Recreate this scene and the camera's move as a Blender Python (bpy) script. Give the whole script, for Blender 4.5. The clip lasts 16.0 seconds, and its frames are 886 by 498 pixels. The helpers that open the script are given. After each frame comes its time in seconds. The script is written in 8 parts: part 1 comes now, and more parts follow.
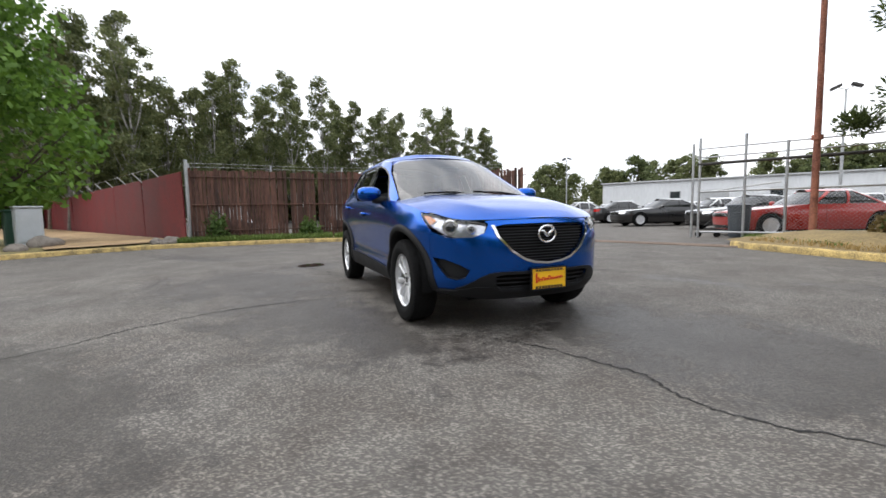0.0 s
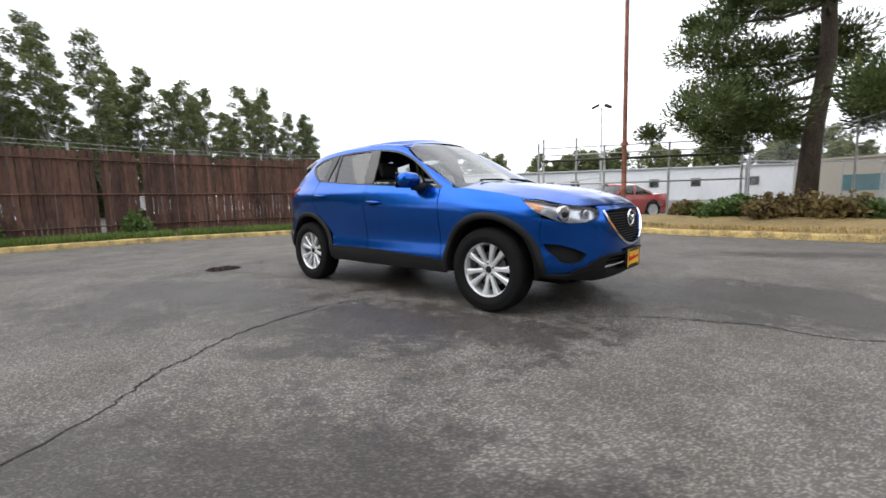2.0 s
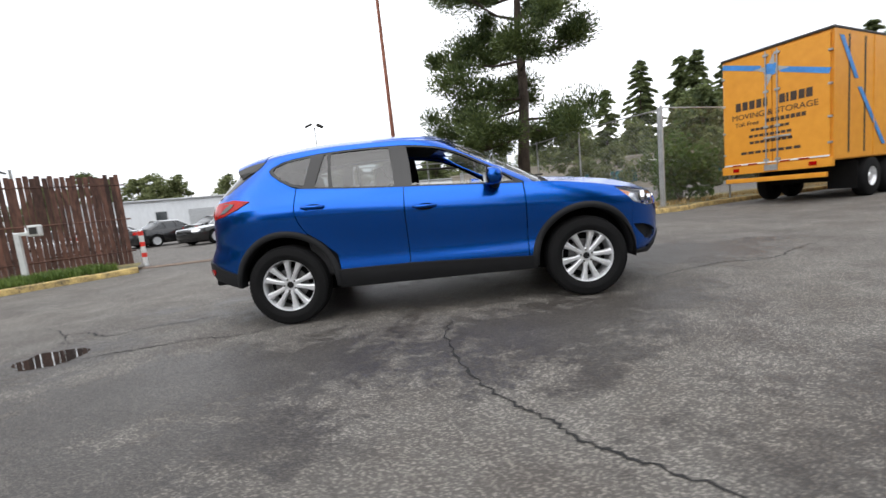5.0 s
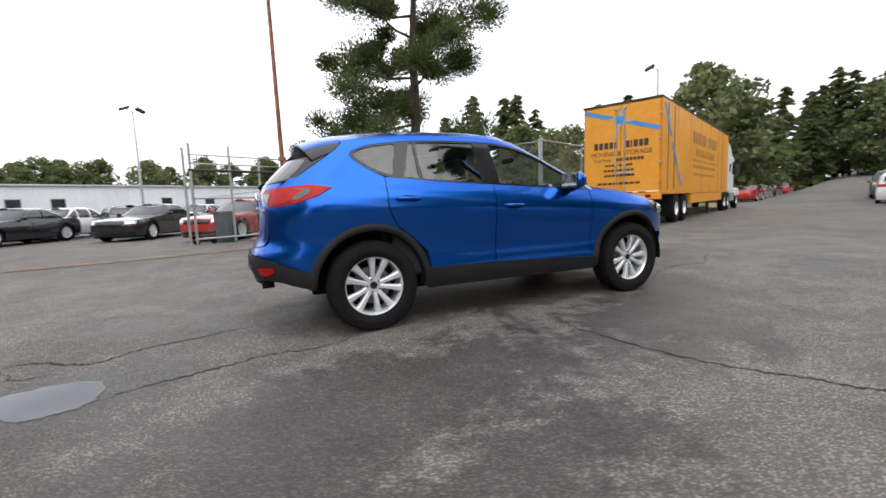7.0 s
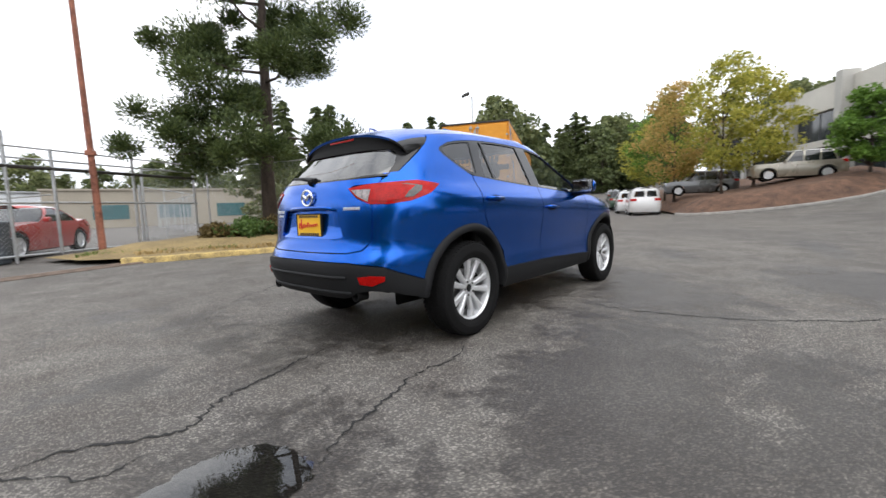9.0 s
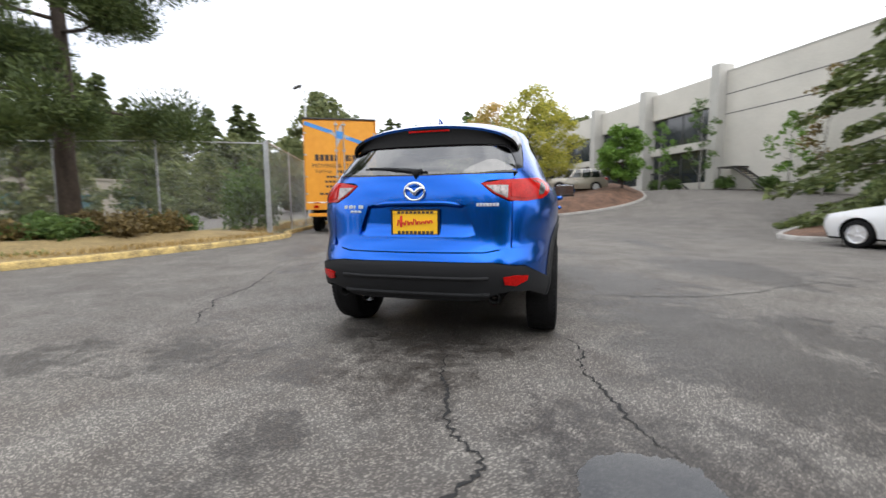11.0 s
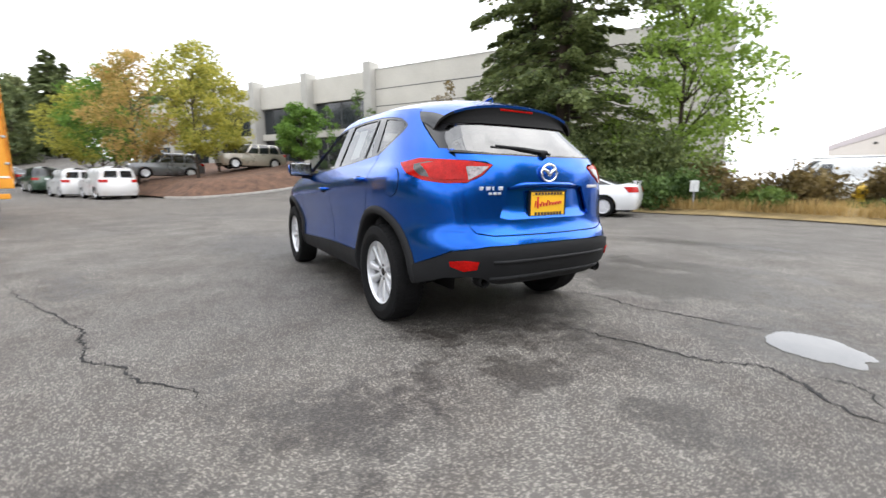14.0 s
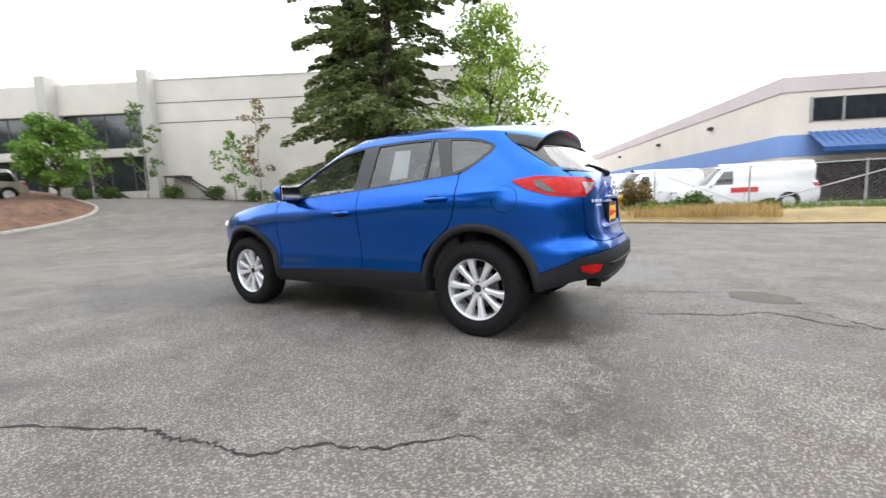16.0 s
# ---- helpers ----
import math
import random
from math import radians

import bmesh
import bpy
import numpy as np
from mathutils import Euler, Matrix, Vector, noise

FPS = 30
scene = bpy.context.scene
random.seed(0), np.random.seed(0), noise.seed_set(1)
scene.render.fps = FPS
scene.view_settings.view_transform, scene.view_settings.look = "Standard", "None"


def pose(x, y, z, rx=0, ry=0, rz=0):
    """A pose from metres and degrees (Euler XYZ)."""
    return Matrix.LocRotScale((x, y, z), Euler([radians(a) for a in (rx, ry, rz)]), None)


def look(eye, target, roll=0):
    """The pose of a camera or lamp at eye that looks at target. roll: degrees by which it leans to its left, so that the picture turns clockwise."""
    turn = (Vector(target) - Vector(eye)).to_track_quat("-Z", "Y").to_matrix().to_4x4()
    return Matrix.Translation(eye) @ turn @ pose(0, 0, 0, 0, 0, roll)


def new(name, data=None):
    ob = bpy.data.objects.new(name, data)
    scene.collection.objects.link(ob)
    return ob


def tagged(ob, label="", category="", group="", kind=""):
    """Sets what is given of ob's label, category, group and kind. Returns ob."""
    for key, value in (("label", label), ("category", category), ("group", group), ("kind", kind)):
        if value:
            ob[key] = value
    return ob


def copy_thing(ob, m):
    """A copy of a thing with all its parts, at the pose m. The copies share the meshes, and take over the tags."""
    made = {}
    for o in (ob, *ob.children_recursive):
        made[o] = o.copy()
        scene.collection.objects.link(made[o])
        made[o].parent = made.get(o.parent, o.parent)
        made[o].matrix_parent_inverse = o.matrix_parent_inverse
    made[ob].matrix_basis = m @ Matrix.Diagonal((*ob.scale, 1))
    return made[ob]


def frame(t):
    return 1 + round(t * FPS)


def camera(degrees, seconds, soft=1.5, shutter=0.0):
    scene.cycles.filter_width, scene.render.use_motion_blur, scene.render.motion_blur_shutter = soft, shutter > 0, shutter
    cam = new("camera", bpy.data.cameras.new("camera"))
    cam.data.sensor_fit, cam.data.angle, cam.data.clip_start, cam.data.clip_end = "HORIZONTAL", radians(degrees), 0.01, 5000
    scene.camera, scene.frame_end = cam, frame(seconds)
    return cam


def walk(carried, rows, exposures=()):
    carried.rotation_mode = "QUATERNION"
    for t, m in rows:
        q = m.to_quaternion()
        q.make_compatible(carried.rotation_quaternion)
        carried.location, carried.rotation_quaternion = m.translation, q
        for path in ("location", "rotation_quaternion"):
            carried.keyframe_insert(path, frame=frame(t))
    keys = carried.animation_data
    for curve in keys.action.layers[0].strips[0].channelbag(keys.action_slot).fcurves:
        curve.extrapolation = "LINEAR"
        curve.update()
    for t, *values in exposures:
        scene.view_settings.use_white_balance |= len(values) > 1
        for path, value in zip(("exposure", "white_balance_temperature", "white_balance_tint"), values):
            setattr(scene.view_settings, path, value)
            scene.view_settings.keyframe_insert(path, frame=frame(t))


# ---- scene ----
cam = camera(93.4, 16.0, 1.5, 0.4)
PATH = [
    (0, (4.849, -1.975, 0.952), (3.016, -1.195, 0.775), -1.1),
    (0.5, (4.52, -2.48, 0.961), (2.772, -1.532, 0.746), 0.1),
    (1, (4.188, -2.962, 0.967), (2.597, -1.771, 0.74), -1.2),
    (1.5, (3.783, -3.36, 0.969), (2.291, -2.05, 0.729), -1.3),
    (2, (3.368, -3.734, 0.959), (2.062, -2.238, 0.725), -1.4),
    (2.5, (2.866, -4.016, 0.954), (1.666, -2.441, 0.674), -1.9),
    (3, (2.352, -4.265, 0.957), (1.318, -2.568, 0.731), -2.1),
    (3.5, (1.804, -4.425, 0.959), (1.08, -2.581, 0.681), -2.1),
    (4, (1.254, -4.503, 0.989), (0.856, -2.553, 0.794), -2.9),
    (4.5, (0.689, -4.612, 1.001), (0.512, -2.63, 0.794), -4.9),
    (4.7, (0.448, -4.6, 0.984), (0.331, -2.616, 0.758), -5.5),
    (6.8, (-1.898, -4.192, 0.991), (-1.187, -2.334, 0.784), -2.1),
    (7, (-2.103, -4.076, 0.989), (-1.332, -2.244, 0.771), -2.2),
    (7.5, (-2.593, -3.823, 0.981), (-1.585, -2.105, 0.797), -2.7),
    (8, (-3.06, -3.511, 0.973), (-1.927, -1.872, 0.801), -2.5),
    (8.5, (-3.465, -3.146, 0.993), (-2.185, -1.618, 0.822), -1.2),
    (8.7, (-3.627, -2.988, 0.975), (-2.243, -1.557, 0.792), -1.6),
    (10.8, (-4.641, -1.106, 0.979), (-2.771, -0.425, 0.786), -0.2),
    (11, (-4.725, -0.884, 0.988), (-2.806, -0.363, 0.779), -0.5),
    (11.5, (-4.776, -0.377, 0.975), (-2.815, -0.113, 0.688), -1.2),
    (12, (-4.791, 0.135, 0.986), (-2.809, 0.135, 0.719), -0.0),
    (12.5, (-4.758, 0.631, 1.008), (-2.803, 0.327, 0.717), -0.4),
    (13, (-4.597, 1.126, 1.014), (-2.682, 0.635, 0.712), 1.1),
    (13.5, (-4.436, 1.61, 1.026), (-2.62, 0.818, 0.754), 1.6),
    (14, (-4.165, 2.045, 1.022), (-2.482, 1.013, 0.702), -0.0),
    (14.5, (-3.9, 2.493, 1.018), (-2.401, 1.202, 0.726), -2.9),
    (15, (-3.521, 2.895, 1.015), (-2.16, 1.459, 0.722), -4.2),
    (15.5, (-3.137, 3.269, 1.021), (-1.907, 1.709, 0.793), -4.0),
    (16, (-2.731, 3.586, 1.032), (-1.7, 1.889, 0.797), -2.4),
]
walk(cam, [(t, look(eye, target, roll)) for t, eye, target, roll in PATH],
     [(0, 0.85, 6500, 10), (4.5, 0.85, 6500, 10), (8.5, 0.9, 6500, 10), (11, 1.1, 6500, 10), (13, 1.25, 6500, 10), (14.5, 1.45, 6500, 10), (16, 1.55, 6500, 10)])

# ---------------------------------------------------------------- light
world = bpy.data.worlds.new("overcast_sky")
scene.world = world
world.use_nodes = True
wn, wl = world.node_tree.nodes, world.node_tree.links
wn.clear()
w_out, w_bg, w_sky = wn.new("ShaderNodeOutputWorld"), wn.new("ShaderNodeBackground"), wn.new("ShaderNodeTexSky")
w_sky.sky_type, w_sky.sun_disc = "NISHITA", False
SUN_EL, SUN_ROT = radians(52), radians(205)
w_sky.sun_elevation, w_sky.sun_rotation = SUN_EL, SUN_ROT
w_tc, w_map, w_noise, w_ramp = wn.new("ShaderNodeTexCoord"), wn.new("ShaderNodeMapping"), wn.new("ShaderNodeTexNoise"), wn.new("ShaderNodeValToRGB")
w_map.inputs["Scale"].default_value = (1.0, 1.0, 2.6)
w_noise.inputs["Scale"].default_value, w_noise.inputs["Detail"].default_value, w_noise.inputs["Roughness"].default_value = 2.2, 6, 0.55
w_ramp.color_ramp.elements[0].position, w_ramp.color_ramp.elements[0].color = 0.33, (0.60, 0.64, 0.72, 1)
w_ramp.color_ramp.elements[1].position, w_ramp.color_ramp.elements[1].color = 0.56, (1.20, 1.22, 1.26, 1)
w_dim, w_mix = wn.new("ShaderNodeVectorMath"), wn.new("ShaderNodeMixRGB")
w_dim.operation = "SCALE"
w_dim.inputs["Scale"].default_value = 0.08
w_mix.inputs["Fac"].default_value = 0.9
wl.new(w_tc.outputs["Generated"], w_map.inputs["Vector"])
wl.new(w_map.outputs["Vector"], w_noise.inputs["Vector"])
wl.new(w_noise.outputs["Fac"], w_ramp.inputs["Fac"])
wl.new(w_sky.outputs["Color"], w_dim.inputs[0])
wl.new(w_dim.outputs["Vector"], w_mix.inputs["Color1"])
wl.new(w_ramp.outputs["Color"], w_mix.inputs["Color2"])
wl.new(w_mix.outputs["Color"], w_bg.inputs["Color"])
w_bg.inputs["Strength"].default_value = 1.0
wl.new(w_bg.outputs["Background"], w_out.inputs["Surface"])
sun_data = bpy.data.lights.new("sun", "SUN")
sun_data.energy, sun_data.angle, sun_data.color = 0.75, radians(75), (1.0, 0.96, 0.9)
sun = new("sun", sun_data)
sun.matrix_world = look((0, 0, 60), (0 - 60 * math.cos(SUN_EL) * math.sin(SUN_ROT) / math.sin(SUN_EL), -60 * math.cos(SUN_EL) * math.cos(SUN_ROT) / math.sin(SUN_EL), 0))
scene.view_settings.exposure = 0.0


# ---------------------------------------------------------------- materials
def mat(name, base, rough=0.6, metal=0.0, var=0.25, scale=3.0, fine=60.0, bump=0.0, spec=0.5, second=None, coat=0.0, emit=0.0,
        rough_var=0.1, rnd=0.0, stretch=(1, 1, 1), trans=0.0, sheen=0.0):
    """A surface with variation at two scales: blotches (scale) and grain (fine), both per metre."""
    m = bpy.data.materials.new(name)
    m.use_nodes = True
    n, l = m.node_tree.nodes, m.node_tree.links
    p = n["Principled BSDF"]
    tc, mp, big, small = n.new("ShaderNodeTexCoord"), n.new("ShaderNodeMapping"), n.new("ShaderNodeTexNoise"), n.new("ShaderNodeTexNoise")
    geo = n.new("ShaderNodeNewGeometry")
    mp.inputs["Scale"].default_value = stretch
    l.new(geo.outputs["Position"], mp.inputs["Vector"])
    for t_, s_ in ((big, scale), (small, fine)):
        l.new(mp.outputs["Vector"], t_.inputs["Vector"])
        t_.inputs["Scale"].default_value, t_.inputs["Detail"].default_value = s_, 5
    mixn = n.new("ShaderNodeMath")
    mixn.operation = "MULTIPLY_ADD"
    l.new(small.outputs["Fac"], mixn.inputs[0])
    mixn.inputs[1].default_value = 0.5
    half = n.new("ShaderNodeMath")
    half.operation = "MULTIPLY"
    half.inputs[1].default_value = 0.5
    l.new(big.outputs["Fac"], half.inputs[0])
    l.new(half.outputs[0], mixn.inputs[2])
    ramp = n.new("ShaderNodeValToRGB")
    lo = [c * (1 - var) for c in base]
    hi = [min(1, c * (1 + var)) for c in (second or base)]
    ramp.color_ramp.elements[0].position, ramp.color_ramp.elements[0].color = 0.36, (*lo, 1)
    ramp.color_ramp.elements[1].position, ramp.color_ramp.elements[1].color = 0.64, (*hi, 1)
    l.new(mixn.outputs[0], ramp.inputs["Fac"])
    col = ramp.outputs["Color"]
    if rnd:
        info, hsv, mr = n.new("ShaderNodeObjectInfo"), n.new("ShaderNodeHueSaturation"), n.new("ShaderNodeMapRange")
        mr.inputs["To Min"].default_value, mr.inputs["To Max"].default_value = 1 - rnd, 1 + rnd
        l.new(info.outputs["Random"], mr.inputs["Value"])
        l.new(mr.outputs["Result"], hsv.inputs["Value"])
        l.new(col, hsv.inputs["Color"])
        col = hsv.outputs["Color"]
    l.new(col, p.inputs["Base Color"])
    rr = n.new("ShaderNodeMapRange")
    rr.inputs["To Min"].default_value, rr.inputs["To Max"].default_value = max(0.02, rough - rough_var), min(1, rough + rough_var)
    l.new(big.outputs["Fac"], rr.inputs["Value"])
    l.new(rr.outputs["Result"], p.inputs["Roughness"])
    p.inputs["Metallic"].default_value, p.inputs["Specular IOR Level"].default_value = metal, spec
    p.inputs["Coat Weight"].default_value, p.inputs["Coat Roughness"].default_value = coat, 0.03
    p.inputs["Transmission Weight"].default_value = trans
    if bump:
        b = n.new("ShaderNodeBump")
        b.inputs["Strength"].default_value, b.inputs["Distance"].default_value = 1.0, bump
        l.new(mixn.outputs[0], b.inputs["Height"])
        l.new(b.outputs["Normal"], p.inputs["Normal"])
    if emit:
        l.new(col, p.inputs["Emission Color"])
        p.inputs["Emission Strength"].default_value = emit
    return m


def leaf_mat(name, dark, light, trans=0.35):
    """Foliage: colour changes from leaf to leaf and clump to clump; light comes through the blades."""
    m = bpy.data.materials.new(name)
    m.use_nodes = True
    n, l = m.node_tree.nodes, m.node_tree.links
    p, out = n["Principled BSDF"], n["Material Output"]
    geo, noi, mx, ramp = n.new("ShaderNodeNewGeometry"), n.new("ShaderNodeTexNoise"), n.new("ShaderNodeMath"), n.new("ShaderNodeValToRGB")
    noi.inputs["Scale"].default_value, noi.inputs["Detail"].default_value = 0.9, 3
    l.new(geo.outputs["Position"], noi.inputs["Vector"])
    mx.operation = "MULTIPLY_ADD"
    l.new(geo.outputs["Random Per Island"], mx.inputs[0])
    mx.inputs[1].default_value = 0.5
    l.new(noi.outputs["Fac"], mx.inputs[2])
    ramp.color_ramp.elements[0].position, ramp.color_ramp.elements[0].color = 0.35, (*dark, 1)
    ramp.color_ramp.elements[1].position, ramp.color_ramp.elements[1].color = 1.0, (*light, 1)
    l.new(mx.outputs[0], ramp.inputs["Fac"])
    l.new(ramp.outputs["Color"], p.inputs["Base Color"])
    p.inputs["Roughness"].default_value, p.inputs["Specular IOR Level"].default_value = 0.6, 0.3
    tr, ms = n.new("ShaderNodeBsdfTranslucent"), n.new("ShaderNodeMixShader")
    l.new(ramp.outputs["Color"], tr.inputs["Color"])
    ms.inputs["Fac"].default_value = trans
    l.new(p.outputs["BSDF"], ms.inputs[1])
    l.new(tr.outputs["BSDF"], ms.inputs[2])
    l.new(ms.outputs["Shader"], out.inputs["Surface"])
    return m


def glass_mat(name, tint, rough=0.02, ior=2.1):
    """Thin tinted automotive glass: clear film with a Fresnel gloss."""
    m = bpy.data.materials.new(name)
    m.use_nodes = True
    n, l = m.node_tree.nodes, m.node_tree.links
    n.remove(n["Principled BSDF"])
    out, tr, gl, ms, fr = n["Material Output"], n.new("ShaderNodeBsdfTransparent"), n.new("ShaderNodeBsdfGlossy"), n.new("ShaderNodeMixShader"), n.new("ShaderNodeLayerWeight")
    tr.inputs["Color"].default_value = (*tint, 1)
    gl.inputs["Roughness"].default_value = rough
    fr.inputs["Blend"].default_value = 0.5
    f0 = ((ior - 1) / (ior + 1)) ** 2
    pw, ma = n.new("ShaderNodeMath"), n.new("ShaderNodeMath")
    pw.operation, ma.operation = "POWER", "MULTIPLY_ADD"
    pw.inputs[1].default_value, ma.inputs[1].default_value, ma.inputs[2].default_value = 4.5, 1 - f0, f0
    l.new(fr.outputs["Facing"], pw.inputs[0])
    l.new(pw.outputs[0], ma.inputs[0])
    l.new(ma.outputs[0], ms.inputs["Fac"])
    l.new(tr.outputs["BSDF"], ms.inputs[1])
    l.new(gl.outputs["BSDF"], ms.inputs[2])
    l.new(ms.outputs["Shader"], out.inputs["Surface"])
    return m


